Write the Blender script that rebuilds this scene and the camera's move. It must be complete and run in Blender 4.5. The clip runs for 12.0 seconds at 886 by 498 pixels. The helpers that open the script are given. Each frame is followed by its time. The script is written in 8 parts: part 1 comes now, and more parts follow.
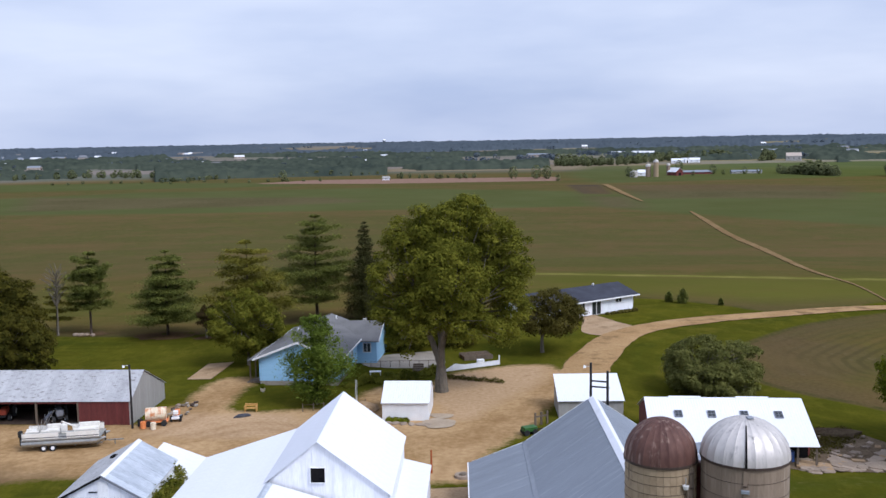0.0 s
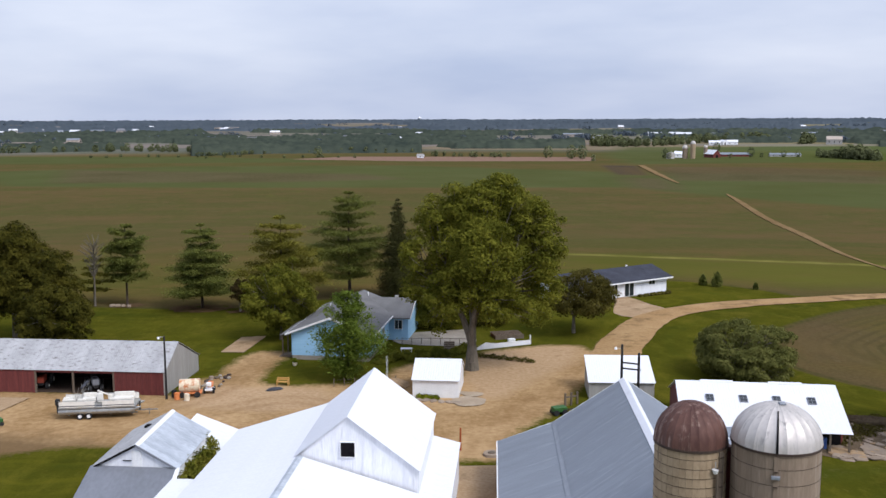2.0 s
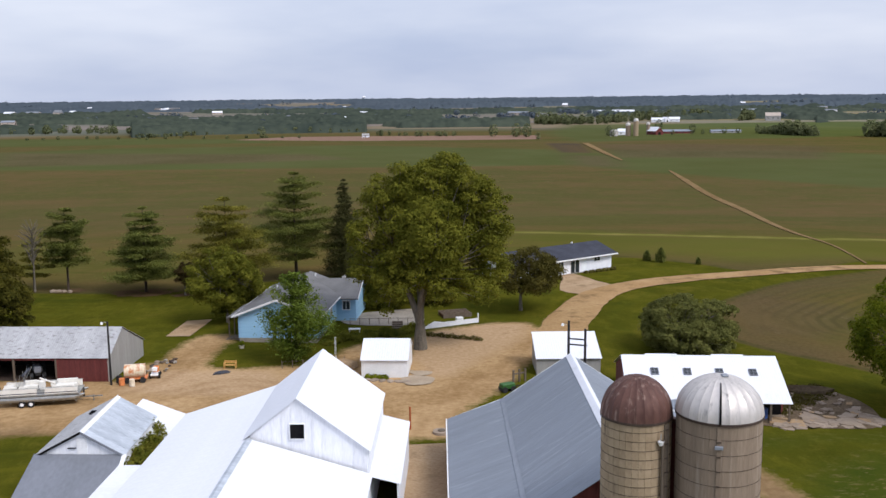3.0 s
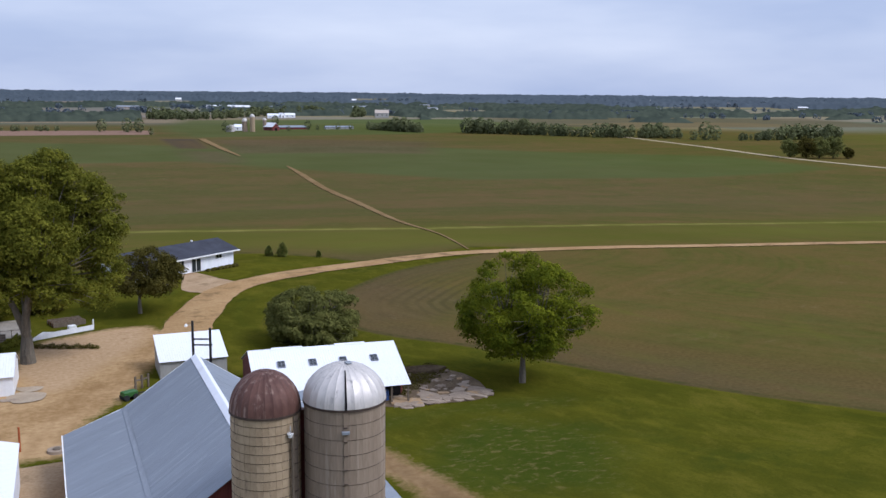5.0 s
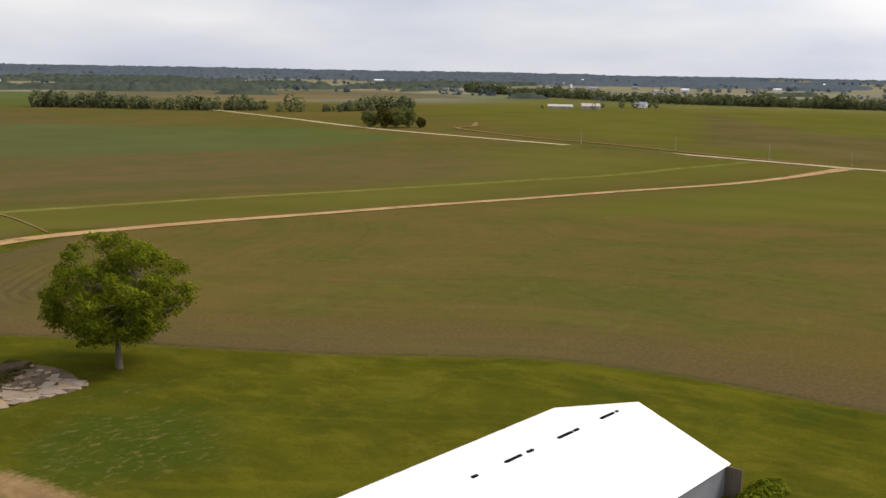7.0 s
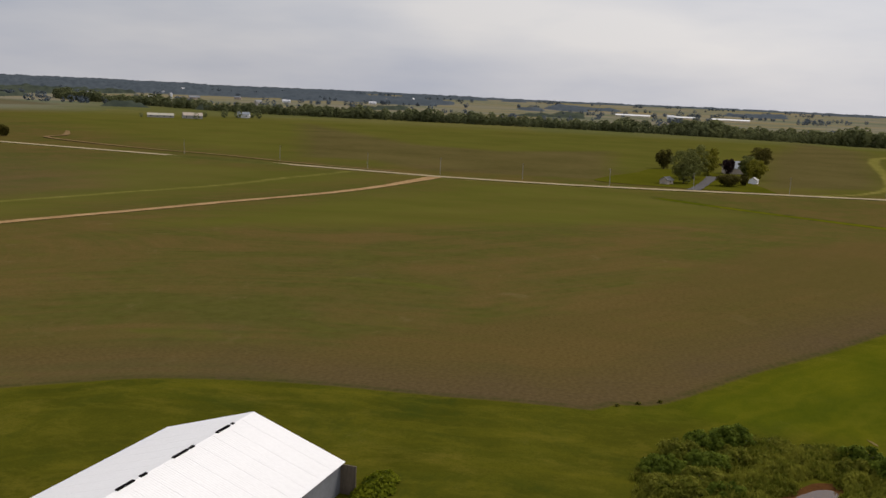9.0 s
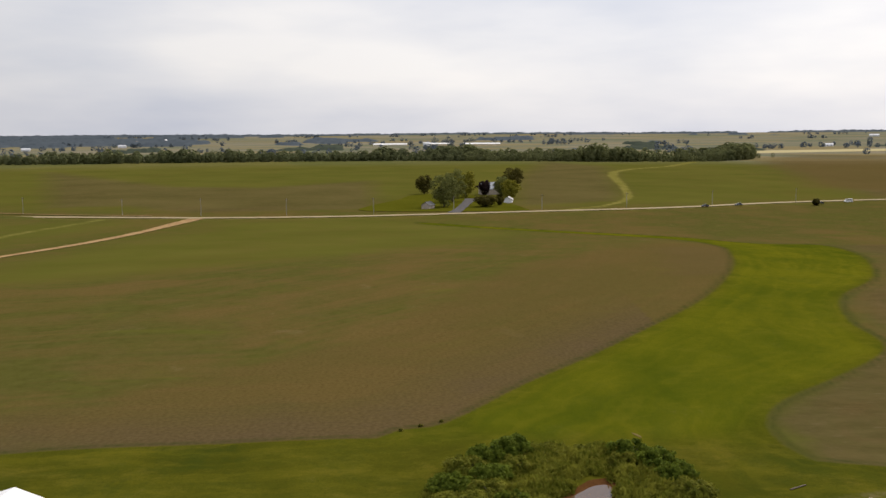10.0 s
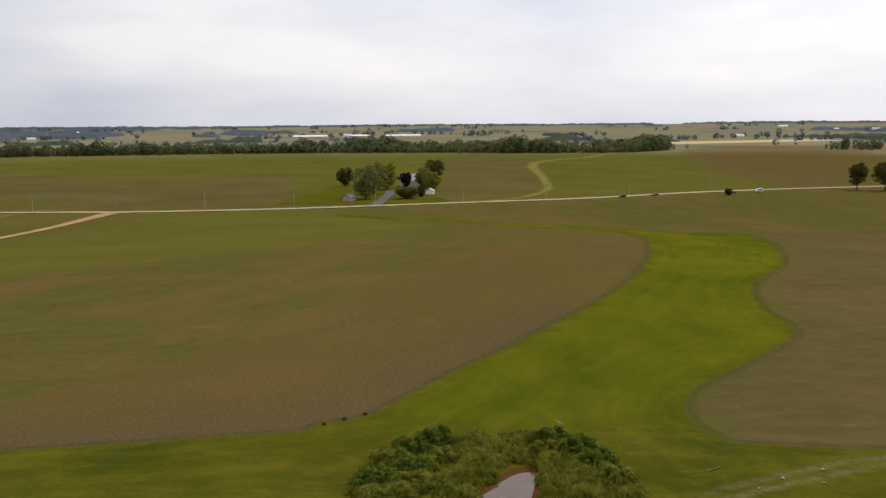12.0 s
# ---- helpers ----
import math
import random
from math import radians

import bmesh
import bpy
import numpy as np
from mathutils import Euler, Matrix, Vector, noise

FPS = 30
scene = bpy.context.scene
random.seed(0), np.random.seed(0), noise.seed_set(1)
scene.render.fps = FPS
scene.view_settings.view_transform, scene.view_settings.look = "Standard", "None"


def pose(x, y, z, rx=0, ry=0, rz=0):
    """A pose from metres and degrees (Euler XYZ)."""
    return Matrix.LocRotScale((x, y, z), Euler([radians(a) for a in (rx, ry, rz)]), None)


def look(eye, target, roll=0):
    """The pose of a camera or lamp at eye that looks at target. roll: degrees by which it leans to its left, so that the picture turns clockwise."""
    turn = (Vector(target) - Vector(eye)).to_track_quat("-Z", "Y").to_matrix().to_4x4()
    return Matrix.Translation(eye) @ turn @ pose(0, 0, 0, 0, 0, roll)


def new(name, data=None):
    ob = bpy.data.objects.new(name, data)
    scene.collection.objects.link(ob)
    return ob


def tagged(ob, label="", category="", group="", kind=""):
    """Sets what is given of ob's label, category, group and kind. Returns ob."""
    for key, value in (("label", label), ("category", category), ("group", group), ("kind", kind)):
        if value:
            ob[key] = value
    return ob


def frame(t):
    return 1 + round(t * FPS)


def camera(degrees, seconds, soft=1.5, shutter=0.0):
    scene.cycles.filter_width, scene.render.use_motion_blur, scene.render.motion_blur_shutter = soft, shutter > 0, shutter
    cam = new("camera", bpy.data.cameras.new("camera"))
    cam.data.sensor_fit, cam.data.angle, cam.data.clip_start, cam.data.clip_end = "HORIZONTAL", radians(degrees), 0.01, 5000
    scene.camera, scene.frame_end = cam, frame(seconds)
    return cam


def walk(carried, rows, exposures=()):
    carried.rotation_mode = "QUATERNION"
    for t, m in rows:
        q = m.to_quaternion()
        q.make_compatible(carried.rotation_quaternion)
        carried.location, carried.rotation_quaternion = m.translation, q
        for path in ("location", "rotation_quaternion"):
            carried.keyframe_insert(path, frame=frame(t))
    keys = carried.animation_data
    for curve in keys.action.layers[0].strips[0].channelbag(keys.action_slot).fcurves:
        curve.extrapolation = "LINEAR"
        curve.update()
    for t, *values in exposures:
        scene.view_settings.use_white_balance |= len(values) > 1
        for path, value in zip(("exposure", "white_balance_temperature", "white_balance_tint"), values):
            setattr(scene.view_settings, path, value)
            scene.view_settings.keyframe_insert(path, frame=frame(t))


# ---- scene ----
cam = camera(49.6, 12.0)
walk(cam, [
    (0, pose(0, 0, 28, 83.56, 0.98, -2.73)),
    (0.5, pose(0, 0, 28, 81.47, 0.06, -2.16)),
    (1, pose(0, 0, 28, 81.97, -0.29, -1.18)),
    (1.5, pose(0, 0, 28, 81.86, 0.18, -0.76)),
    (2, pose(0, 0, 28, 82.29, 0.17, -0.65)),
    (2.5, pose(0, 0, 28, 81.75, 0.90, -1.06)),
    (3, pose(0, 0, 28, 81.04, 0.55, -3.91)),
    (3.2, pose(0, 0, 28, 81.19, -0.08, -6.50)),
    (4.8, pose(0, 0, 28, 80.79, -0.15, -24.83)),
    (5, pose(0, 0, 28, 80.79, -0.56, -26.33)),
    (5.5, pose(0, 0, 28, 80.59, -1.48, -30.75)),
    (6, pose(0, 0, 28, 80.82, -2.18, -37.13)),
    (6.5, pose(0, 0, 28, 81.56, -2.33, -46.70)),
    (6.7, pose(0, 0, 28, 80.28, -1.52, -48.15)),
    (8.3, pose(0, 0, 28, 82.25, -2.27, -63.89)),
    (8.5, pose(0, 0, 28, 81.54, -2.13, -66.13)),
    (9, pose(0, 0, 28, 80.84, -2.64, -73.61)),
    (9.5, pose(0, 0, 28, 81.26, -0.78, -78.30)),
    (10, pose(0, 0, 28, 83.05, 0.40, -87.89)),
    (10.5, pose(0, 0, 28, 82.20, -0.97, -90.21)),
    (11, pose(0, 0, 28, 82.29, -0.20, -91.36)),
    (11.5, pose(0, 0, 28, 82.93, 0.66, -92.73)),
    (12, pose(0, 0, 28, 82.53, 0.45, -92.59)),
], exposures=[(0.0, 0.03, 5850, 13), (0.5, 0.03, 6250, 12.5), (1.0, 0.03, 5850, 12.5), (1.5, 0.03, 6150, 12), (2.5, 0.03, 6200, 12), (3.2, 0.04, 6300, 12), (5.0, -0.02, 5780, 13), (5.5, -0.03, 6250, 13), (6.0, 0.14, 6750, 10), (6.7, 0.22, 7250, 10), (8.3, -0.38, 7350, 10), (9.0, -0.4, 7350, 11), (9.5, -0.3, 7400, 11), (10.0, -0.06, 7400, 10.5), (11.0, -0.04, 7300, 11), (12.0, -0.04, 7250, 11)])

# ---- world: overcast sky, soft sun ----
SUN_AZ, SUN_EL = 135.0, 47.0          # degrees clockwise from +y, above the horizon
world = bpy.data.worlds.new("overcast_sky")
scene.world = world
world.use_nodes = True
wt = world.node_tree
wt.nodes.clear()
w_out = wt.nodes.new("ShaderNodeOutputWorld")
w_bg = wt.nodes.new("ShaderNodeBackground")
w_sky = wt.nodes.new("ShaderNodeTexSky")
w_sky.sky_type = "NISHITA"
w_sky.sun_disc = False
w_sky.sun_elevation = radians(SUN_EL)
w_sky.sun_rotation = radians(SUN_AZ)
w_sky.dust_density = 2.0
w_scale = wt.nodes.new("ShaderNodeMix")
w_scale.data_type, w_scale.blend_type = "RGBA", "MULTIPLY"
w_scale.inputs[0].default_value = 1.0
w_scale.inputs[7].default_value = (0.10, 0.10, 0.10, 1)
w_tc = wt.nodes.new("ShaderNodeTexCoord")
w_map = wt.nodes.new("ShaderNodeMapping")
w_map.inputs["Scale"].default_value = (1.6, 1.6, 7.0)
w_noise = wt.nodes.new("ShaderNodeTexNoise")
w_noise.inputs["Scale"].default_value = 1.3
w_noise.inputs["Detail"].default_value = 5.0
w_noise.inputs["Roughness"].default_value = 0.5
w_ramp = wt.nodes.new("ShaderNodeValToRGB")
w_ramp.color_ramp.elements[0].position = 0.34
w_ramp.color_ramp.elements[0].color = (0.565, 0.645, 0.845, 1)
w_ramp.color_ramp.elements[1].position = 0.66
w_ramp.color_ramp.elements[1].color = (0.90, 0.94, 1.05, 1)
# the veil of cloud is brighter round the hidden sun
w_dot = wt.nodes.new("ShaderNodeVectorMath")
w_dot.operation = "DOT_PRODUCT"
w_norm = wt.nodes.new("ShaderNodeVectorMath")
w_norm.operation = "NORMALIZE"
sun_dir = Vector((math.sin(radians(SUN_AZ)) * math.cos(radians(SUN_EL)), math.cos(radians(SUN_AZ)) * math.cos(radians(SUN_EL)), math.sin(radians(SUN_EL))))
w_dot.inputs[1].default_value = sun_dir
w_glow = wt.nodes.new("ShaderNodeMapRange")
w_glow.inputs["From Min"].default_value = 0.2
w_glow.inputs["From Max"].default_value = 1.0
w_glow.inputs["To Min"].default_value = 0.92
w_glow.inputs["To Max"].default_value = 1.36
w_mul = wt.nodes.new("ShaderNodeVectorMath")
w_mul.operation = "SCALE"
w_mix = wt.nodes.new("ShaderNodeMix")
w_mix.data_type = "RGBA"
w_mix.inputs[0].default_value = 0.86
L = wt.links.new
L(w_tc.outputs["Generated"], w_map.inputs[0])
L(w_map.outputs[0], w_noise.inputs["Vector"])
L(w_noise.outputs[0], w_ramp.inputs[0])
L(w_tc.outputs["Generated"], w_norm.inputs[0])
L(w_norm.outputs[0], w_dot.inputs[0])
L(w_dot.outputs["Value"], w_glow.inputs[0])
L(w_ramp.outputs[0], w_mul.inputs[0])
L(w_glow.outputs[0], w_mul.inputs["Scale"])
L(w_sky.outputs[0], w_scale.inputs[6])
L(w_scale.outputs[2], w_mix.inputs[6])
L(w_mul.outputs[0], w_mix.inputs[7])
L(w_mix.outputs[2], w_bg.inputs[0])
L(w_bg.outputs[0], w_out.inputs[0])
w_bg.inputs[1].default_value = 1.0

sun = new("sun", bpy.data.lights.new("sun", "SUN"))
sun.data.energy = 2.6
sun.data.angle = radians(24)
sun.data.color = (1.0, 0.96, 0.9)
sun.matrix_world = look(sun_dir * 200, (0, 0, 0))


# ---- materials ----
def mat(name, dark, light, rough=0.8, metal=0.0, big=0.6, small=9.0, stretch=(1, 1, 1), bump=0.15, spec=0.3,
        island=0.0, piece=0.0, sheer=0.0, contrast=1.0, stain=None, stain_scale=0.25, stain_at=0.6, stain_stretch=(1, 1, 1)):
    """Two scales of noise between two colours, fine relief, optional stains; island and piece vary the brightness per leaf or per object."""
    m = bpy.data.materials.new(name)
    m.use_nodes = True
    nt = m.node_tree
    b = nt.nodes["Principled BSDF"]
    tc = nt.nodes.new("ShaderNodeTexCoord")
    mp = nt.nodes.new("ShaderNodeMapping")
    mp.inputs["Scale"].default_value = stretch
    place = tc.outputs["Object"]
    if piece:
        place = nt.nodes.new("ShaderNodeNewGeometry").outputs["Position"]
    nt.links.new(place, mp.inputs[0])
    n1 = nt.nodes.new("ShaderNodeTexNoise")
    n1.inputs["Scale"].default_value = big
    n1.inputs["Detail"].default_value = 4
    n2 = nt.nodes.new("ShaderNodeTexNoise")
    n2.inputs["Scale"].default_value = small
    n2.inputs["Detail"].default_value = 5
    for n in (n1, n2):
        nt.links.new(mp.outputs[0], n.inputs["Vector"])
    add = nt.nodes.new("ShaderNodeMath")
    add.operation = "ADD"
    nt.links.new(n1.outputs[0], add.inputs[0])
    nt.links.new(n2.outputs[0], add.inputs[1])
    mr = nt.nodes.new("ShaderNodeMapRange")
    mr.inputs["From Min"].default_value = 1.0 - 0.28 / contrast
    mr.inputs["From Max"].default_value = 1.0 + 0.28 / contrast
    nt.links.new(add.outputs[0], mr.inputs[0])
    last = mr.outputs[0]
    if island or piece:
        src = nt.nodes.new("ShaderNodeNewGeometry" if island else "ShaderNodeObjectInfo")
        out = src.outputs["Random Per Island"] if island else src.outputs["Random"]
        mi = nt.nodes.new("ShaderNodeMix")
        mi.inputs[0].default_value = island or piece
        nt.links.new(last, mi.inputs[2])
        nt.links.new(out, mi.inputs[3])
        last = mi.outputs[0]
    mx = nt.nodes.new("ShaderNodeMix")
    mx.data_type = "RGBA"
    mx.inputs[6].default_value = (*dark, 1)
    mx.inputs[7].default_value = (*light, 1)
    nt.links.new(last, mx.inputs[0])
    col = mx.outputs[2]
    if stain:
        mp2 = nt.nodes.new("ShaderNodeMapping")
        mp2.inputs["Scale"].default_value = stain_stretch
        nt.links.new(place, mp2.inputs[0])
        n3 = nt.nodes.new("ShaderNodeTexNoise")
        n3.inputs["Scale"].default_value = stain_scale
        n3.inputs["Detail"].default_value = 6
        n3.inputs["Roughness"].default_value = 0.65
        nt.links.new(mp2.outputs[0], n3.inputs["Vector"])
        mr3 = nt.nodes.new("ShaderNodeMapRange")
        mr3.inputs["From Min"].default_value = stain_at - 0.06
        mr3.inputs["From Max"].default_value = stain_at + 0.10
        nt.links.new(n3.outputs[0], mr3.inputs[0])
        ms = nt.nodes.new("ShaderNodeMix")
        ms.data_type = "RGBA"
        nt.links.new(mr3.outputs[0], ms.inputs[0])
        nt.links.new(col, ms.inputs[6])
        ms.inputs[7].default_value = (*stain, 1)
        col = ms.outputs[2]
    nt.links.new(col, b.inputs["Base Color"])
    b.inputs["Roughness"].default_value = rough
    b.inputs["Metallic"].default_value = metal
    b.inputs["Specular IOR Level"].default_value = spec
    if sheer:
        # light passing through the leaf
        tr = nt.nodes.new("ShaderNodeBsdfTranslucent")
        nt.links.new(col, tr.inputs[0])
        both = nt.nodes.new("ShaderNodeMixShader")
        both.inputs[0].default_value = sheer
        nt.links.new(b.outputs[0], both.inputs[1])
        nt.links.new(tr.outputs[0], both.inputs[2])
        nt.links.new(both.outputs[0], nt.nodes["Material Output"].inputs[0])
    if bump:
        bp = nt.nodes.new("ShaderNodeBump")
        bp.inputs["Strength"].default_value = bump
        bp.inputs["Distance"].default_value = 0.05
        nt.links.new(n2.outputs[0], bp.inputs["Height"])
        nt.links.new(bp.outputs[0], b.inputs["Normal"])
    return m


M_WHITE_ROOF = mat("white_roof_paint", (0.68, 0.69, 0.73), (0.755, 0.765, 0.805), 0.6, 0, 0.3, 3, (1, 1, 1), 0.02, stain=(0.60, 0.61, 0.64), stain_scale=0.35, stain_at=0.68)
# whiter copy of white_roof_paint; strong sun on the roof is painted in
M_BRIGHT_ROOF = mat("brightened_white_roof_paint", (0.82, 0.82, 0.83), (0.88, 0.88, 0.89), 0.55, 0, 0.3, 3, (1, 1, 1), 0.02)
M_WHITE_WALL = mat("white_wall_paint", (0.70, 0.71, 0.75), (0.84, 0.85, 0.88), 0.7, 0, 0.5, 4, (3, 3, 0.4), 0.1, stain=(0.50, 0.50, 0.51), stain_scale=0.9, stain_at=0.68, stain_stretch=(3, 3, 0.3))
M_GREY_ROOF = mat("galvanised_roof", (0.205, 0.225, 0.255), (0.255, 0.28, 0.318), 0.5, 0.25, 0.3, 2.5, (0.3, 3.5, 0.3), 0.03, piece=0.25, stain=(0.32, 0.345, 0.385), stain_scale=0.6, stain_at=0.62, stain_stretch=(0.45, 4.5, 0.45))
M_OLD_ROOF = mat("weathered_tin_roof", (0.335, 0.332, 0.335), (0.485, 0.482, 0.485), 0.6, 0.15, 0.5, 3, (1, 0.4, 1), 0.04, piece=0.35, stain=(0.17, 0.155, 0.145), stain_scale=2.6, stain_at=0.60, stain_stretch=(0.7, 1.3, 1.3))
M_FLASHING = mat("dull_flashing", (0.225, 0.245, 0.278), (0.290, 0.315, 0.355), 0.5, 0.25, 0.8, 5, (1, 0.3, 1), 0.05)
M_STREAK_ROOF = mat("streaked_tin_roof", (0.33, 0.36, 0.40), (0.60, 0.64, 0.69), 0.55, 0.2, 0.8, 5, (0.3, 1.6, 1), 0.05, piece=0.3)
M_DARK_ROOF = mat("dull_grey_roof", (0.17, 0.18, 0.20), (0.23, 0.24, 0.27), 0.6, 0.2, 0.4, 4, (1, 0.4, 1), 0.05, piece=0.2)
M_RED_BOARD = mat("red_barn_boards", (0.095, 0.024, 0.022), (0.175, 0.045, 0.040), 0.8, 0, 0.7, 6, (4, 4, 0.3), 0.2)
M_GREY_WALL = mat("grey_metal_wall", (0.29, 0.28, 0.262), (0.38, 0.37, 0.352), 0.6, 0.1, 0.5, 5, (4, 4, 0.3), 0.1)
M_BLUE_SIDING = mat("blue_siding", (0.27, 0.48, 0.68), (0.34, 0.57, 0.77), 0.7, 0, 0.3, 6, (0.3, 0.3, 8), 0.15)
M_SHINGLE = mat("grey_shingles", (0.115, 0.112, 0.11), (0.185, 0.182, 0.18), 0.9, 0, 0.5, 14, (1, 1, 1), 0.3)
M_SHINGLE_DARK = mat("charcoal_shingles", (0.026, 0.028, 0.038), (0.050, 0.053, 0.070), 0.9, 0, 0.5, 12, (1, 1, 1), 0.3)
M_TRIM = mat("white_trim", (0.70, 0.70, 0.70), (0.82, 0.82, 0.82), 0.5, 0, 1, 8, bump=0.02)
M_CONCRETE = mat("old_concrete", (0.23, 0.20, 0.165), (0.36, 0.32, 0.265), 0.9, 0, 0.4, 6, bump=0.25, stain=(0.20, 0.18, 0.15), stain_scale=0.5, stain_at=0.62, spec=0.05)
M_PALE_GRAVEL = mat("pale_gravel", (0.30, 0.235, 0.165), (0.42, 0.34, 0.25), 0.95, 0, 0.5, 8, bump=0.3, spec=0.05)
# near-black in place of shade inside openings; a bracket and rake use it too
M_DARK = mat("dark_interior", (0.006, 0.006, 0.008), (0.016, 0.015, 0.014), 0.95, 0, 1, 6, spec=0.0)
M_GLASS = mat("dark_window_glass", (0.02, 0.025, 0.03), (0.04, 0.045, 0.05), 0.08, 0, 0.5, 2, bump=0, spec=0.6)
M_WOOD = mat("weathered_wood", (0.09, 0.068, 0.05), (0.17, 0.135, 0.10), 0.85, 0, 1, 9, (6, 6, 0.5), 0.2)
M_POLE = mat("black_creosote_pole", (0.012, 0.011, 0.012), (0.03, 0.027, 0.025), 0.8, 0, 1, 8)
M_RUST = mat("rusted_dome_steel", (0.075, 0.035, 0.028), (0.15, 0.075, 0.058), 0.6, 0.25, 0.5, 4, (1, 1, 0.5), 0.1, piece=0.35, stain=(0.27, 0.19, 0.155), stain_scale=1.1, stain_at=0.60, stain_stretch=(2.5, 2.5, 0.4))
M_SILVER = mat("silver_dome_steel", (0.48, 0.445, 0.415), (0.63, 0.585, 0.55), 0.5, 0.4, 0.5, 4, (1, 1, 0.4), 0.06, piece=0.35, stain=(0.30, 0.28, 0.27), stain_scale=1.2, stain_at=0.62, stain_stretch=(2.5, 2.5, 0.3))
M_STAVE = mat("tan_silo_stave", (0.26, 0.190, 0.118), (0.395, 0.302, 0.195), 0.9, 0, 0.7, 6, (1, 1, 0.6), 0.2, piece=0.45, stain=(0.13, 0.10, 0.07), stain_scale=0.8, stain_at=0.64, stain_stretch=(2, 2, 0.4))
M_STAVE_GREY = mat("grey_silo_stave", (0.185, 0.138, 0.098), (0.275, 0.212, 0.155), 0.9, 0, 0.7, 6, (2, 2, 0.3), 0.15, piece=0.35, stain=(0.36, 0.30, 0.235), stain_scale=1.0, stain_at=0.62, stain_stretch=(3, 3, 0.12))
M_SILO_CORE = mat("silo_joint_mortar", (0.08, 0.065, 0.05), (0.13, 0.11, 0.09), 0.95)
M_HOOP = mat("rusty_hoop", (0.05, 0.035, 0.028), (0.10, 0.07, 0.055), 0.7, 0.4)
M_BARK = mat("grey_bark", (0.10, 0.085, 0.065), (0.19, 0.165, 0.13), 0.95, 0, 1, 6, (3, 3, 0.5), 0.4)
M_BARK_DARK = mat("pine_bark", (0.045, 0.033, 0.025), (0.09, 0.065, 0.05), 0.95, 0, 1, 6, (3, 3, 0.5), 0.4)
LEAFY = dict(rough=0.65, big=0.45, small=1.6, bump=0, island=0.14, contrast=1.7, sheer=0.40, spec=0.03)
M_LEAF = mat("broad_leaf", (0.076, 0.084, 0.010), (0.215, 0.210, 0.028), **LEAFY)
M_LEAF_BRIGHT = mat("bright_leaf", (0.062, 0.084, 0.006), (0.205, 0.222, 0.015), **LEAFY)
M_LEAF_MAPLE = mat("maple_leaf", (0.040, 0.041, 0.007), (0.118, 0.104, 0.017), **LEAFY)
M_LEAF_DARK = mat("dark_leaf", (0.056, 0.050, 0.011), (0.130, 0.112, 0.026), **LEAFY)
M_LEAF_GREY = mat("grey_green_leaf", (0.086, 0.092, 0.024), (0.205, 0.205, 0.060), **LEAFY)
M_LEAF_BLUE = mat("fresh_green_leaf", (0.078, 0.116, 0.016), (0.200, 0.262, 0.042), **LEAFY)
M_NEEDLE = mat("pine_needles", (0.074, 0.090, 0.020), (0.220, 0.232, 0.056), **LEAFY)
M_NEEDLE_YELLOW = mat("yellowing_pine_needles", (0.098, 0.096, 0.016), (0.270, 0.240, 0.040), **LEAFY)
M_SPRUCE = mat("spruce_needles", (0.042, 0.044, 0.016), (0.115, 0.113, 0.040), **LEAFY)
M_WOODS = mat("far_woodland", (0.090, 0.105, 0.052), (0.196, 0.210, 0.098), 0.9, 0, 0.02, 0.2, bump=0, island=0.16, spec=0.0, sheer=0.4)
M_WOODS_MID = mat("woodland_canopy", (0.034, 0.044, 0.036), (0.066, 0.078, 0.056), 0.95, 0, 0.006, 0.05, bump=0, spec=0.0)
# distance haze is put into this bluish base colour
M_WOODS_HAZE = mat("haze_tinted_woodland", (0.098, 0.122, 0.146), (0.126, 0.152, 0.176), 0.95, 0, 0.003, 0.02, bump=0, island=0.0, spec=0.0, sheer=0.4)
M_ORANGE = mat("orange_plastic", (0.55, 0.16, 0.05), (0.75, 0.28, 0.10), 0.6)
M_CREAM = mat("cream_plastic", (0.60, 0.50, 0.36), (0.76, 0.68, 0.54), 0.6, 0, 1.5, 5)
M_STAINED = mat("rust_stained_plastic", (0.62, 0.52, 0.36), (0.80, 0.70, 0.54), 0.6, 0, 1.5, 5, stain=(0.50, 0.17, 0.05), stain_scale=1.6, stain_at=0.52)
M_BLACK = mat("black_rubber", (0.012, 0.012, 0.013), (0.03, 0.03, 0.03), 0.8)
M_ALU = mat("pontoon_aluminium", (0.30, 0.30, 0.29), (0.44, 0.44, 0.42), 0.4, 0.7, 1, 4)
M_SEAT = mat("cream_vinyl", (0.66, 0.63, 0.57), (0.80, 0.77, 0.71), 0.6, 0, 1, 5)
M_BENCH = mat("varnished_bench_wood", (0.40, 0.22, 0.06), (0.55, 0.33, 0.10), 0.6, 0, 1, 9, (0.5, 6, 6))
M_TARP = mat("dark_tarpaulin", (0.02, 0.022, 0.03), (0.05, 0.052, 0.065), 0.5, 0, 1, 4, bump=0.5)
M_STONE = mat("pale_stone", (0.19, 0.142, 0.102), (0.36, 0.285, 0.215), 0.9, 0, 1, 7, bump=0.3, piece=0.5)
M_GREEN_PAINT = mat("green_machine_paint", (0.025, 0.085, 0.02), (0.045, 0.14, 0.035), 0.5)
M_RED_PAINT = mat("red_paint", (0.32, 0.05, 0.03), (0.45, 0.09, 0.05), 0.6)
M_BLUE_PAINT = mat("blue_plastic", (0.03, 0.09, 0.30), (0.06, 0.14, 0.42), 0.5)
M_TAN_SIDING = mat("tan_siding", (0.36, 0.30, 0.25), (0.48, 0.41, 0.35), 0.8)


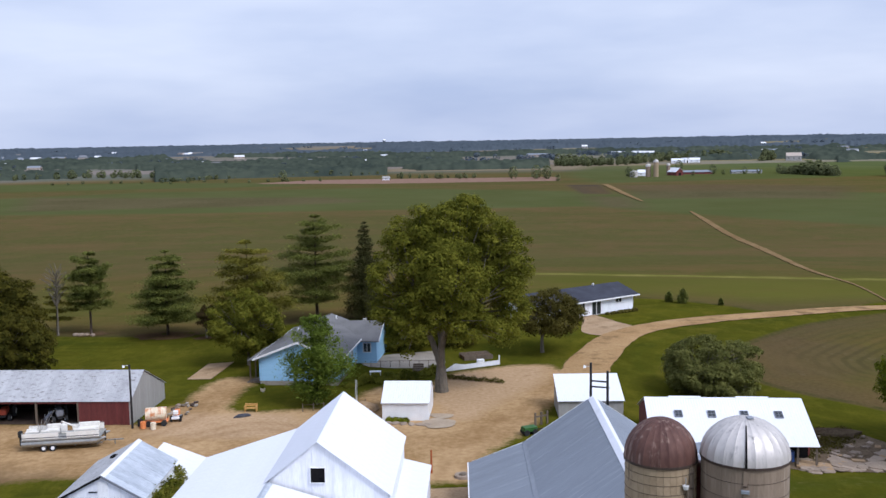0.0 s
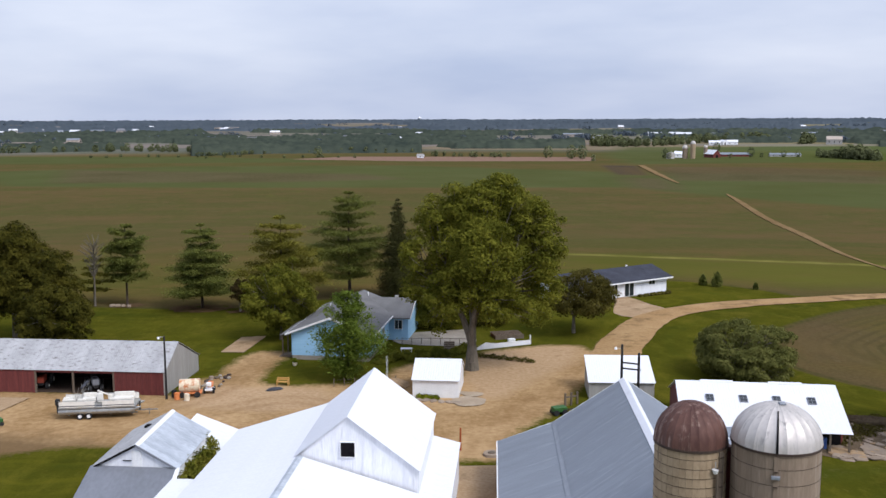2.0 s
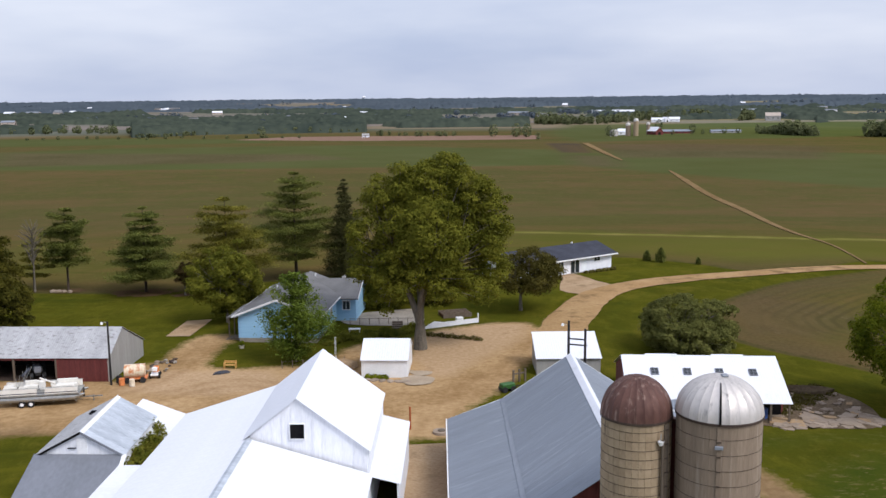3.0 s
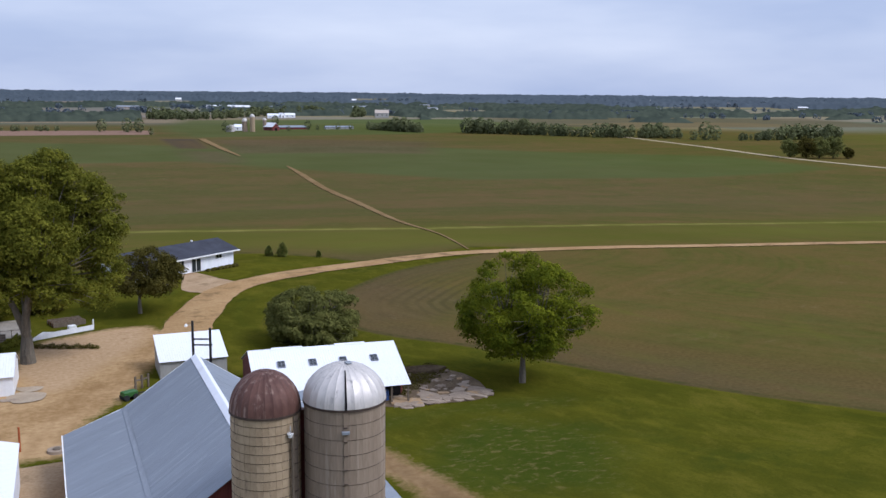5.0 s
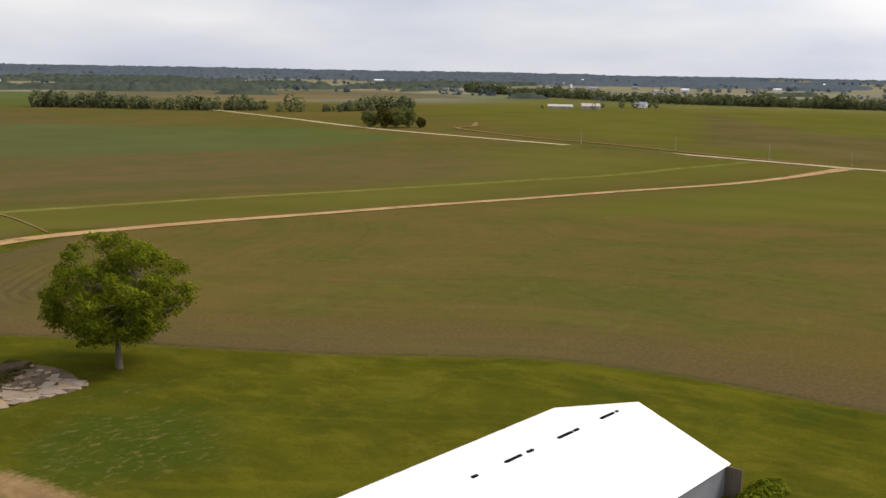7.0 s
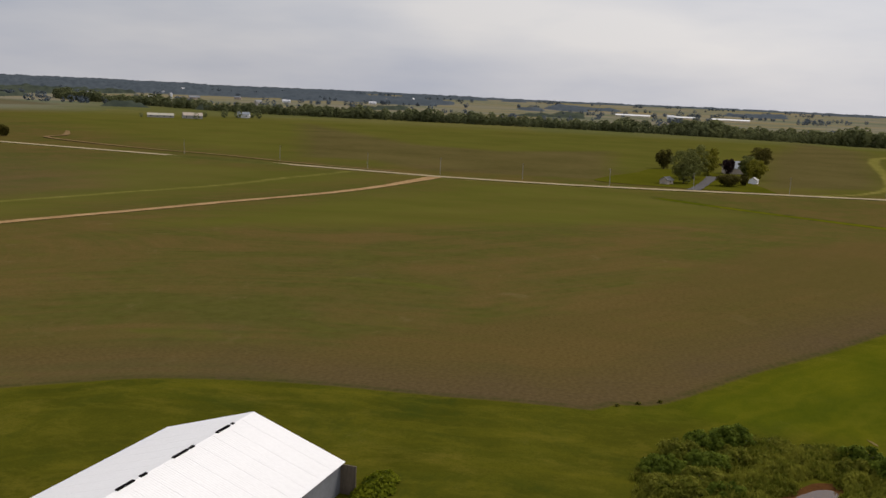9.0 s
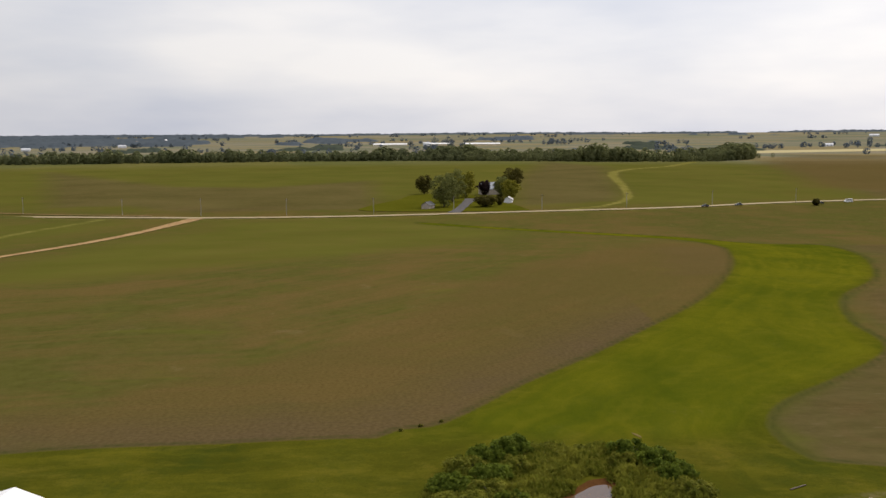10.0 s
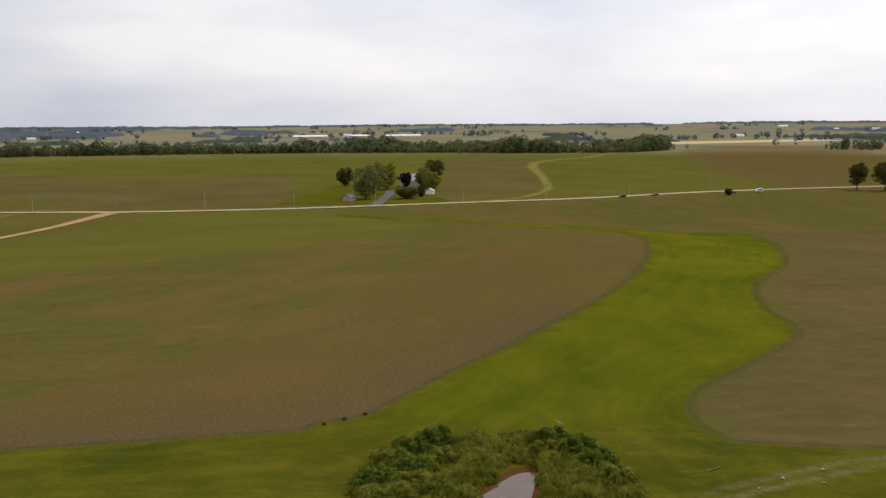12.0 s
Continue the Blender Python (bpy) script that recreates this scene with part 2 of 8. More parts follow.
# ---- mesh helpers ----
def finish(bm, name):
    me = bpy.data.meshes.new(name)
    bm.normal_update()
    bm.to_mesh(me)
    bm.free()
    return me


def part(name, bm, material, parent, label=""):
    """One mesh object under a thing or a part."""
    ob = new(name, finish(bm, name))
    ob.data.materials.append(material)
    ob.parent = parent
    return tagged(ob, label)


def part_mesh(name, me, parent, m, label=""):
    """One more object on a mesh that alike pieces share."""
    ob = new(name, me)
    ob.parent = parent
    ob.matrix_basis = m
    return tagged(ob, label)


def thing(name, m, label, category, group="", kind=""):
    ob = new(name)
    ob.matrix_world = m
    return tagged(ob, label, category, group, kind)


def quads_mesh(name, verts, faces, material):
    me = bpy.data.meshes.new(name)
    me.from_pydata(verts, [], faces)
    me.materials.append(material)
    me.update()
    return me


def box(bm, x0, x1, y0, y1, z0, z1, bevel=0.0):
    r = bmesh.ops.create_cube(bm, size=1.0, matrix=Matrix.LocRotScale(((x0 + x1) / 2, (y0 + y1) / 2, (z0 + z1) / 2), None, (x1 - x0, y1 - y0, z1 - z0)))
    if bevel:
        es = list({e for v in r["verts"] for e in v.link_edges})
        bmesh.ops.bevel(bm, geom=es, offset=bevel, segments=1, affect="EDGES", profile=0.5)
    return bm


def slab(bm, outline, y0, y1):
    """Extrude a closed outline in x and z along y."""
    a = [bm.verts.new((x, y0, z)) for x, z in outline]
    b = [bm.verts.new((x, y1, z)) for x, z in outline]
    n = len(a)
    bm.faces.new(a)
    bm.faces.new(b[::-1])
    for i in range(n):
        bm.faces.new((a[i], b[i], b[(i + 1) % n], a[(i + 1) % n]))
    bmesh.ops.recalc_face_normals(bm, faces=bm.faces)
    return bm


def tube(bm, p0, p1, r0, r1, sides=8):
    p0, p1 = Vector(p0), Vector(p1)
    q = (p1 - p0).to_track_quat("Z", "Y")
    rings = []
    for p, r in ((p0, r0), (p1, r1)):
        rings.append([bm.verts.new(p + q @ Vector((math.cos(i * math.tau / sides) * r, math.sin(i * math.tau / sides) * r, 0))) for i in range(sides)])
    for i in range(sides):
        bm.faces.new((rings[0][i], rings[0][(i + 1) % sides], rings[1][(i + 1) % sides], rings[1][i]))
    bm.faces.new(rings[0][::-1])
    bm.faces.new(rings[1])
    return bm


def B():
    return bmesh.new()


# ---- the lie of the land ----
def smooth(u):
    u = np.clip(u, 0.0, 1.0)
    return u * u * (3 - 2 * u)


def land(x, y):
    """Height of the ground: a level hilltop, a slope to the plain, and the land rising to the skyline."""
    r = np.hypot(x, y)
    swell = smooth((r - 900.0) / 1500.0) * 2.0 * np.sin(x / 310.0) * np.cos(y / 270.0)
    return -17.0 * smooth((r - 115.0) / 365.0) + 33.0 * smooth((r - 1300.0) / 3600.0) + swell


def lz(x, y):
    return float(land(x, y))


def at(x, y, turn=0.0, dz=0.0):
    return pose(x, y, lz(x, y) + dz, 0, 0, turn)


def curve_through(pts, n=6, closed=False):
    """Catmull-Rom through plan points."""
    out, m = [], len(pts)
    for i in range(m if closed else m - 1):
        p = [Vector(pts[(i + k) % m] if closed else pts[min(max(i + k, 0), m - 1)]) for k in (-1, 0, 1, 2)]
        for j in range(n):
            t = j / n
            out.append(0.5 * (2 * p[1] + (p[2] - p[0]) * t + (2 * p[0] - 5 * p[1] + 4 * p[2] - p[3]) * t * t + (3 * p[1] - p[0] - 3 * p[2] + p[3]) * t ** 3))
    if not closed:
        out.append(Vector(pts[-1]))
    return out


def signed(px, py, poly):
    """Distance to a closed outline, positive inside."""
    best = np.full(px.shape, 1e9)
    inside = np.zeros(px.shape, bool)
    n = len(poly)
    for i in range(n):
        ax, ay = poly[i]
        bx, by = poly[(i + 1) % n]
        dx, dy = bx - ax, by - ay
        t = np.clip(((px - ax) * dx + (py - ay) * dy) / (dx * dx + dy * dy + 1e-9), 0, 1)
        best = np.minimum(best, np.hypot(px - ax - t * dx, py - ay - t * dy))
        cross = ((ay > py) != (by > py)) & (px < dx * (py - ay) / (dy if abs(dy) > 1e-9 else 1e-9) + ax)
        inside ^= cross
    return np.where(inside, best, -best)


def along_line(px, py, pts):
    best = np.full(px.shape, 1e9)
    for (ax, ay), (bx, by) in zip(pts[:-1], pts[1:]):
        dx, dy = bx - ax, by - ay
        t = np.clip(((px - ax) * dx + (py - ay) * dy) / (dx * dx + dy * dy + 1e-9), 0, 1)
        best = np.minimum(best, np.hypot(px - ax - t * dx, py - ay - t * dy))
    return best


# ---- ground ----
HOME_LAWN = [(-140, 150), (-90, 157), (-69, 151), (-49, 145), (-31, 143), (-18, 150), (-6, 155), (10, 160), (25, 166), (43, 172), (55, 161.5), (61, 153), (77, 158), (87, 164),
             (95, 160), (80, 151), (62, 141), (48, 128), (42, 120), (40, 108), (43, 100), (48.5, 93), (54.4, 82.2), (59.4, 74.1), (66, 64.5), (72.5, 56.8), (77.5, 50), (81.5, 38), (83.5, 24),
             (85.4, 9.5), (84, -10), (80, -28), (77, -45), (75, -80), (20, -90), (-60, -70), (-120, 0), (-150, 80)]
WATERWAY = [(60, 20), (85.4, 9.5), (90.3, 3.2), (105, -5.2), (125, -17.8), (168, -39.8), (225, -59.4), (283, -74), (330, -82), (375, -73), (430, -18), (470, 28), (476, 22), (432, -30), (392, -78),
            (349, -101), (346, -123), (289, -114), (211, -86.5), (172, -65), (145, -55.8), (129, -54), (120, -50.5), (109, -41.4), (99, -32), (91.8, -28), (83.8, -27.2), (60, -30)]
GRASS_LINE = [(22, 229), (57, 216), (97, 205), (130, 202), (200, 202), (318, 216), (432, 211), (500, 200)]
HIGHWAY = [(720, 1150), (605, 722), (561, 581), (540, 500), (527, 380), (517, 260), (508, 170), (506, 140), (514, 65), (539, -25), (563, -110), (595, -176), (616, -237), (632, -308), (660, -460)]
TRACK_2 = [(540, -28), (553, -48), (579, -74), (618, -92), (660, -103), (783, -117.7), (975, -135), (1072, -149.5), (1148, -181), (1231, -242), (1400, -310)]
GREEN_NORTH = [(-420, 842), (-292, 661), (-133, 641), (-20, 635), (129, 630), (164, 560), (239, 449), (367, 416), (443, 424), (500, 440), (520, 560), (422, 640), (331, 760), (166, 812), (-30, 949), (-250, 945)]
GREEN_EAST = [(200, 170), (330, 190), (490, 170), (495, 320), (440, 330), (330, 240), (200, 205)]
GREEN_MIDDLE = [(180, 120), (300, 140), (490, 140), (520, 40), (420, -20), (300, 20), (220, 70)]
GREEN_FAR = [(560, 260), (640, 420), (900, 800), (1500, 1050), (1560, 500), (1600, 100), (1500, -330), (1401, -399), (636, -260), (580, -92), (570, 40)]
GREEN_WEST = [(-600, 1000), (-300, 1010), (-100, 1020), (-160, 1120), (-300, 1180), (-620, 1220)]
GREEN_FARM = [(200, 950), (450, 990), (800, 1100), (760, 1500), (300, 1500), (210, 1200)]
SOIL = [[(-272, 692), (-196, 700), (-106, 700), (-19, 730), (-60, 800), (-241, 850), (-332, 882)], [(207, 909), (178, 700), (234, 690), (314, 655), (395, 818), (302, 887)],
        [(147, 743), (177, 726), (157, 604), (132, 624)], [(44, 108), (46, 124), (53, 131), (62, 122), (60, 110), (50, 106)],
        [(585, 267), (1140, 518), (815, 265), (792, 180), (900, 102), (568, 59), (544, 169), (596, 223)], [(585, -24), (949, -38), (1458, -101), (1245, -164), (690, -103), (626, -89)],
        [(1405, -410), (1383, -644), (639, -300), (637, -262), (982, -326)], [(700, 1150), (1300, 1000), (1500, 1400), (900, 1700)], [(316, -59), (328, -82), (275, -74), (208, -55), (205, -42)],
        [(92, -29), (110, -43), (130, -56), (172, -68), (211, -90), (289, -120), (346, -128), (430, -330), (200, -330), (70, -120), (78, -30)]]
DARK_SOIL = [[(165, 934), (196, 924), (172, 769), (150, 775)]]
WORN = [[(34, 68), (39, 70), (46, 65), (45, 59), (40, 53), (31, 56), (30, 61)], [(30, 72), (37, 73.5), (47, 70.5), (49, 72), (43, 73.5), (31, 73.5)]]
SANDY = [[(2.9, 101.4), (4.8, 94.7), (6.5, 93.7), (11.5, 101.4), (16.0, 107.7), (18.3, 116.2), (12.6, 116.2), (6, 113.5)], [(-23, 99), (-12, 98), (-8, 92), (-16, 90), (-26, 92)]]
WHEELS = [[(-62, 84), (-48, 86), (-36, 84), (-27, 86), (-20, 91), (-14, 94), (-4, 89), (5, 88), (11, 94)], [(-30, 88), (-24, 94), (-21.2, 102), (-19.8, 113)], [(3.5, 76), (5, 82), (9, 90), (14.5, 99), (19.5, 109), (24, 119)]]
YARD = [(-62, 88), (-61, 99.2), (-52, 98.4), (-44, 97.6), (-27, 96.0), (-25.6, 101), (-23.7, 103.5), (-23.5, 107), (-21.8, 113.6), (-17.7, 113.6), (-18, 109), (-18.6, 105), (-18.6, 100.6), (-15, 99.2), (-10, 99.5),
        (-6, 98), (-4.9, 102.3), (-4.1, 105.9), (-2.2, 107.9), (0.5, 104), (3, 103), (3.2, 107.8), (5.8, 113.0), (9.4, 115.0), (13.8, 116.6), (18.1, 116.5), (19.5, 113), (21, 117), (23.5, 122.5),
        (26, 118), (23.5, 111.5), (19, 103), (15.2, 97.5), (13, 92), (10.6, 88), (6.8, 81.9), (5.3, 76.5), (1.6, 76), (1.5, 70), (-12, 76), (-18, 76), (-23.4, 79.2), (-30, 80.3), (-36, 78.5), (-44, 73), (-62, 70)]
LANE = [(62, -14), (66.8, -21.5), (69.2, -25.6), (71.0, -29.8), (73.0, -34.6), (74.6, -39.8), (75.6, -52)]
# darker brown dirt at the yard's south-west end
DARK_DIRT = [(-64, 62), (-40, 70), (-30, 75.5), (-26, 78.5), (-30, 81.5), (-40, 84), (-64, 90)]
TIP = [(50, 108), (51, 124), (60, 133), (72, 131), (73, 118), (64, 107)]
OLIVE_NEAR = [(22, 229), (57, 216), (97, 205), (130, 202), (200, 202), (210, 160), (110, 160), (60, 166), (30, 185)]
BACK_LANE = [(22, 72), (25.5, 73), (28.0, 68.5), (29.0, 63.8), (29.9, 60.6), (30.8, 54.8), (31.2, 50), (27, 50), (27, 57), (27.2, 60), (26, 63.5), (24, 67)]
GREEN = [GREEN_NORTH, GREEN_WEST, GREEN_FARM]
OLIVE = [OLIVE_NEAR, GREEN_EAST, GREEN_MIDDLE, GREEN_FAR]
STUBBLE = [[(-164, 1102), (-14, 1040), (174, 1030), (190, 1138), (-16, 1172), (-106, 1176)]]
PALE = [[(1750, 260), (1800, -60), (1900, -60), (1850, 280)], [(1750, -330), (1900, -900), (2050, -900), (1900, -300)]]
BARE = [[(166, 903), (191, 895), (183, 763), (153, 772)], [(80, 26), (86, 5), (103, -8), (125, -22), (168, -44), (225, -64), (283, -79), (338, -88), (345, -60), (230, -10), (130, 15), (98, 40)], [(1500, -440), (1700, -560), (1550, -800), (700, -330), (760, -260), (1000, -330)],
        [(82, 28), (86, 48), (70, 75), (58, 92), (64, 92), (80, 72), (95, 45), (95, 20)]]


def build_ground():
    az = np.concatenate([np.arange(-180, -34, 4.0), np.arange(-34, 122, 0.3), np.arange(122, 180, 4.0)])
    rr = np.concatenate([[8.0, 16.0, 24.0], 30.0 * 1.0125 ** np.arange(0, 54), 58.0 * 1.007 ** np.arange(0, 150), 165.0 * 1.0125 ** np.arange(0, 275)])
    rr = rr[rr < 4950]
    na, nr = len(az), len(rr)
    A, R = np.meshgrid(np.radians(az), rr)
    X, Y = R * np.sin(A), R * np.cos(A)
    Z = land(X, Y)
    px, py, pz = X.ravel(), Y.ravel(), Z.ravel()
    verts = np.concatenate([np.stack([px, py, pz], 1), [[0, 0, 0]]])
    i, j = np.meshgrid(np.arange(nr - 1), np.arange(na), indexing="ij")
    j2 = (j + 1) % na
    faces = np.stack([i * na + j, i * na + j2, (i + 1) * na + j2, (i + 1) * na + j], -1).reshape(-1, 4)[:, ::-1]
    fan = [(k, nr * na, (k + 1) % na) for k in range(na)]
    wide = np.maximum(0.4, R.ravel() * 0.0065)

    def soft(d, w=1.0):
        return np.clip(0.5 + d / (2 * wide * w), 0, 1)

    lawn = np.maximum(*[signed(px, py, [tuple(p) for p in curve_through(poly, 4, True)]) for poly in (HOME_LAWN, WATERWAY)])
    edge = np.clip(1.0 - np.abs(lawn + 0.6) / (0.40 + 0.003 * R.ravel()), 0, 1)
    near = np.clip(1.0 + lawn / 30.0, 0, 1) * (lawn < 0) * (py > -26) * np.clip(1.0 - (R.ravel() - 150.0) / 60.0, 0, 1)
    masks = {"lawn": soft(lawn), "edge": edge, "furrow": near, "headland": np.clip(-lawn, 0, 420), "plain": smooth((R.ravel() - 1250.0) / 250.0), "green": 0 * px, "stubble": 0 * px, "bare": 0 * px, "pale": 0 * px, "verge": 0 * px, "soil": 0 * px, "olive": 0 * px, "dark_soil": 0 * px, "tip": 0 * px, "inner": np.clip(lawn, 0, 80)}
    yard = signed(px, py, [tuple(p) for p in curve_through(YARD, 4, True)])
    yard = np.maximum(yard, signed(px, py, [tuple(p) for p in curve_through(BACK_LANE, 4, True)]))
    masks["yard"] = np.clip(0.5 + yard / 3.4, 0, 1)
    masks["meadow"] = np.clip(0.5 + signed(px, py, [tuple(p) for p in curve_through(WATERWAY, 4, True)]) / 8.0, 0, 1) * smooth((px - 80) / 12.0)
    masks["north_haze"] = smooth((py - 150.0) / 160.0) * (1 - smooth((px - 250.0) / 350.0))
    masks["tilled"] = 1 - smooth((np.hypot(px, py) - 200.0) / 220.0)
    masks["sandy"] = np.max([np.clip(0.5 + signed(px, py, poly) / 3.0, 0, 1) for poly in SANDY], axis=0)
    masks["worn"] = np.max([np.clip(0.5 + signed(px, py, poly) / 5.0, 0, 1) for poly in WORN], axis=0)
    masks["wheel"] = np.max([np.clip(1 - np.abs(along_line(px, py, [tuple(p) for p in curve_through(line, 6)]) - 0.95) / 1.0, 0, 1) for line in WHEELS], axis=0)
    masks["verge"] = np.maximum(soft(np.interp(R.ravel(), (560, 760, 1100), (2.4, 3.0, 5.5)) - along_line(px, py, TRACK_2), 0.6), 0.66 * soft(3.4 - along_line(px, py, GRASS_LINE)))
    masks["verge"] = np.maximum(masks["verge"], 0.72 * soft(8.5 - along_line(px, py, [tuple(p) for p in curve_through(HIGHWAY, 6)])))
    for key, polys in (("green", GREEN), ("olive", OLIVE), ("stubble", STUBBLE), ("bare", BARE), ("pale", PALE), ("soil", SOIL), ("dark_soil", DARK_SOIL)):
        for poly in polys:
            masks[key] = np.maximum(masks[key], soft(signed(px, py, poly), {"green": 3.0, "bare": 3.5, "soil": 3.0, "olive": 8.0}.get(key, 1.0)))
    masks["lane"] = np.clip(1 - np.abs(along_line(px, py, [tuple(p) for p in curve_through(LANE, 6)]) - 0.85) / 0.75, 0, 1) * smooth((-20.0 - py) / 5.0)
    masks["dark_dirt"] = np.clip(0.5 + np.maximum(signed(px, py, DARK_DIRT), signed(px, py, BACK_LANE)) / 5.0, 0, 1)
    masks["tip"] = np.clip(0.5 + signed(px, py, TIP) / 12.0, 0, 1)
    masks["green"] = np.maximum(masks["green"], soft(2.6 - along_line(px, py, GRASS_LINE)))
    material = ground_material()
    worn_dirt = np.append(masks["yard"], 0.0)[faces].max(axis=1) > 0.02
    for name, keep, label in (("ground", ~worn_dirt, "mown green lawn, olive crop fields and brown tilled soil"), ("dirt_yard", worn_dirt, "sandy tan dirt yard worn by wheels")):
        own = [f for f, k in zip(faces.tolist(), keep) if k] + (fan if name == "ground" else [])
        used = sorted({v for f in own for v in f})
        renumber = {v: k for k, v in enumerate(used)}
        me = bpy.data.meshes.new(name)
        me.from_pydata(verts[used].tolist(), [], [[renumber[v] for v in f] for f in own])
        me.update()
        for key, v in masks.items():
            a = me.attributes.new(key, "FLOAT", "POINT")
            a.data.foreach_set("value", np.append(v, 1.0 if key == "lawn" else 0.0)[used].astype(np.float32))
        me.polygons.foreach_set("use_smooth", [True] * len(me.polygons))
        me.materials.append(material)
        tagged(new(name, me), label, name.split("_")[-1], kind="structure")


def ground_material():
    m = bpy.data.materials.new("farmland")
    m.use_nodes = True
    nt = m.node_tree
    b = nt.nodes["Principled BSDF"]
    tc = nt.nodes.new("ShaderNodeTexCoord")

    def tex(scale, stretch=(1, 1, 1), detail=5, rot=0.0, rough=0.55, distort=0.0):
        mp = nt.nodes.new("ShaderNodeMapping")
        mp.inputs["Scale"].default_value = stretch
        mp.inputs["Rotation"].default_value = (0, 0, radians(rot))
        nt.links.new(tc.outputs["Object"], mp.inputs[0])
        n = nt.nodes.new("ShaderNodeTexNoise")
        n.inputs["Scale"].default_value = scale
        n.inputs["Detail"].default_value = detail
        n.inputs["Roughness"].default_value = rough
        n.inputs["Distortion"].default_value = distort
        nt.links.new(mp.outputs[0], n.inputs["Vector"])
        return n.outputs[0]

    def rng(src, lo, hi, to0=0.0, to1=1.0):
        r = nt.nodes.new("ShaderNodeMapRange")
        for k, v in (("From Min", lo), ("From Max", hi), ("To Min", to0), ("To Max", to1)):
            r.inputs[k].default_value = v
        nt.links.new(src, r.inputs[0])
        return r.outputs[0]

    def col(c):
        n = nt.nodes.new("ShaderNodeRGB")
        n.outputs[0].default_value = (*c, 1)
        return n.outputs[0]

    def mix(f, a, c, mode="MIX"):
        x = nt.nodes.new("ShaderNodeMix")
        x.data_type, x.blend_type = "RGBA", mode
        if isinstance(f, float):
            x.inputs[0].default_value = f
        else:
            nt.links.new(f, x.inputs[0])
        nt.links.new(a, x.inputs[6])
        nt.links.new(c, x.inputs[7])
        return x.outputs[2]

    def math_(op, a, c):
        x = nt.nodes.new("ShaderNodeMath")
        x.operation = op
        for k, v in ((0, a), (1, c)):
            if isinstance(v, float):
                x.inputs[k].default_value = v
            else:
                nt.links.new(v, x.inputs[k])
        return x.outputs[0]

    def mask(name, ragged, amount, sharp=0.22):
        at_ = nt.nodes.new("ShaderNodeAttribute")
        at_.attribute_name = name
        s = math_("ADD", at_.outputs["Fac"], math_("MULTIPLY", math_("SUBTRACT", ragged, 0.5), amount))
        return rng(s, 0.5 - sharp, 0.5 + sharp)

    fine = tex(2.2, detail=6)
    mid = tex(0.12, detail=6, rough=0.6)
    wide = tex(0.018, detail=5)
    rows = tex(1.0, (0.03, 1.0, 1), 3, 8)
    bands = tex(0.02, (0.16, 1.0, 1), 4, -6)
    spots = tex(0.5, detail=4, rough=0.7)
    # crop field: brown soil with thin green growth in patches and bands
    soil = mix(rng(fine, 0.30, 0.75), col((0.092, 0.065, 0.020)), col((0.126, 0.090, 0.030)))
    growth = mix(rng(spots, 0.3, 0.7), col((0.064, 0.061, 0.014)), col((0.086, 0.081, 0.021)))
    drift = tex(0.045, (1, 1, 1), 7, 20, 0.68, 0.6)
    amount = math_("ADD", math_("MULTIPLY", rng(bands, 0.36, 0.64), 0.6), math_("MULTIPLY", rng(drift, 0.38, 0.62), 0.55))
    dist = nt.nodes.new("ShaderNodeAttribute")
    dist.attribute_name = "headland"
    xyz = nt.nodes.new("ShaderNodeSeparateXYZ")
    nt.links.new(tc.outputs["Object"], xyz.inputs[0])

    def drill(scale, along, detail):
        """Streaks that follow the field's edge as the machines do."""
        v = nt.nodes.new("ShaderNodeCombineXYZ")
        nt.links.new(math_("MULTIPLY", math_("ADD", dist.outputs["Fac"], math_("MULTIPLY", mid, 1.5)), scale), v.inputs[0])
        nt.links.new(math_("MULTIPLY", math_("SUBTRACT", xyz.outputs["Y"], xyz.outputs["X"]), along), v.inputs[1])
        n = nt.nodes.new("ShaderNodeTexNoise")
        n.inputs["Scale"].default_value = 1.0
        n.inputs["Detail"].default_value = detail
        nt.links.new(v.outputs[0], n.inputs["Vector"])
        return n.outputs[0]

    tilled = nt.nodes.new("ShaderNodeAttribute")
    tilled.attribute_name = "tilled"
    streaks = math_("ADD", math_("MULTIPLY", math_("SUBTRACT", drill(0.55, 0.02, 4), 0.5), 1.1), math_("SUBTRACT", drill(0.11, 0.008, 4), 0.5))
    amount = math_("ADD", amount, math_("MULTIPLY", streaks, math_("ADD", 0.15, math_("MULTIPLY", tilled.outputs["Fac"], 0.85))))
    field = mix(rng(amount, 0.15, 0.85), soil, growth)
    field = mix(rng(tex(0.10, (1, 0.45, 1), 7, 20, 0.72, 0.8), 0.56, 0.70, 0.0, 0.45), field, col((0.094, 0.102, 0.016)))
    field = mix(rng(tex(0.16, (0.6, 1, 1), 7, 10, 0.74, 0.6), 0.60, 0.71, 0.0, 0.5), field, col((0.150, 0.112, 0.050)))
    # patchwork of far fields, its colours paled to carry distance haze
    vor = nt.nodes.new("ShaderNodeTexVoronoi")
    vor.inputs["Scale"].default_value = 1.0
    vmap = nt.nodes.new("ShaderNodeMapping")
    vmap.inputs["Scale"].default_value = (0.0022, 0.0045, 1)
    vmap.inputs["Rotation"].default_value = (0, 0, radians(12))
    nt.links.new(tc.outputs["Object"], vmap.inputs[0])
    nt.links.new(vmap.outputs[0], vor.inputs["Vector"])
    pick = nt.nodes.new("ShaderNodeSeparateColor")
    nt.links.new(vor.outputs["Color"], pick.inputs[0])
    far = mix(pick.outputs[0], col((0.120, 0.140, 0.098)), col((0.235, 0.208, 0.158)))
    far = mix(rng(pick.outputs[1], 0.72, 0.78), far, col((0.23, 0.19, 0.11)))
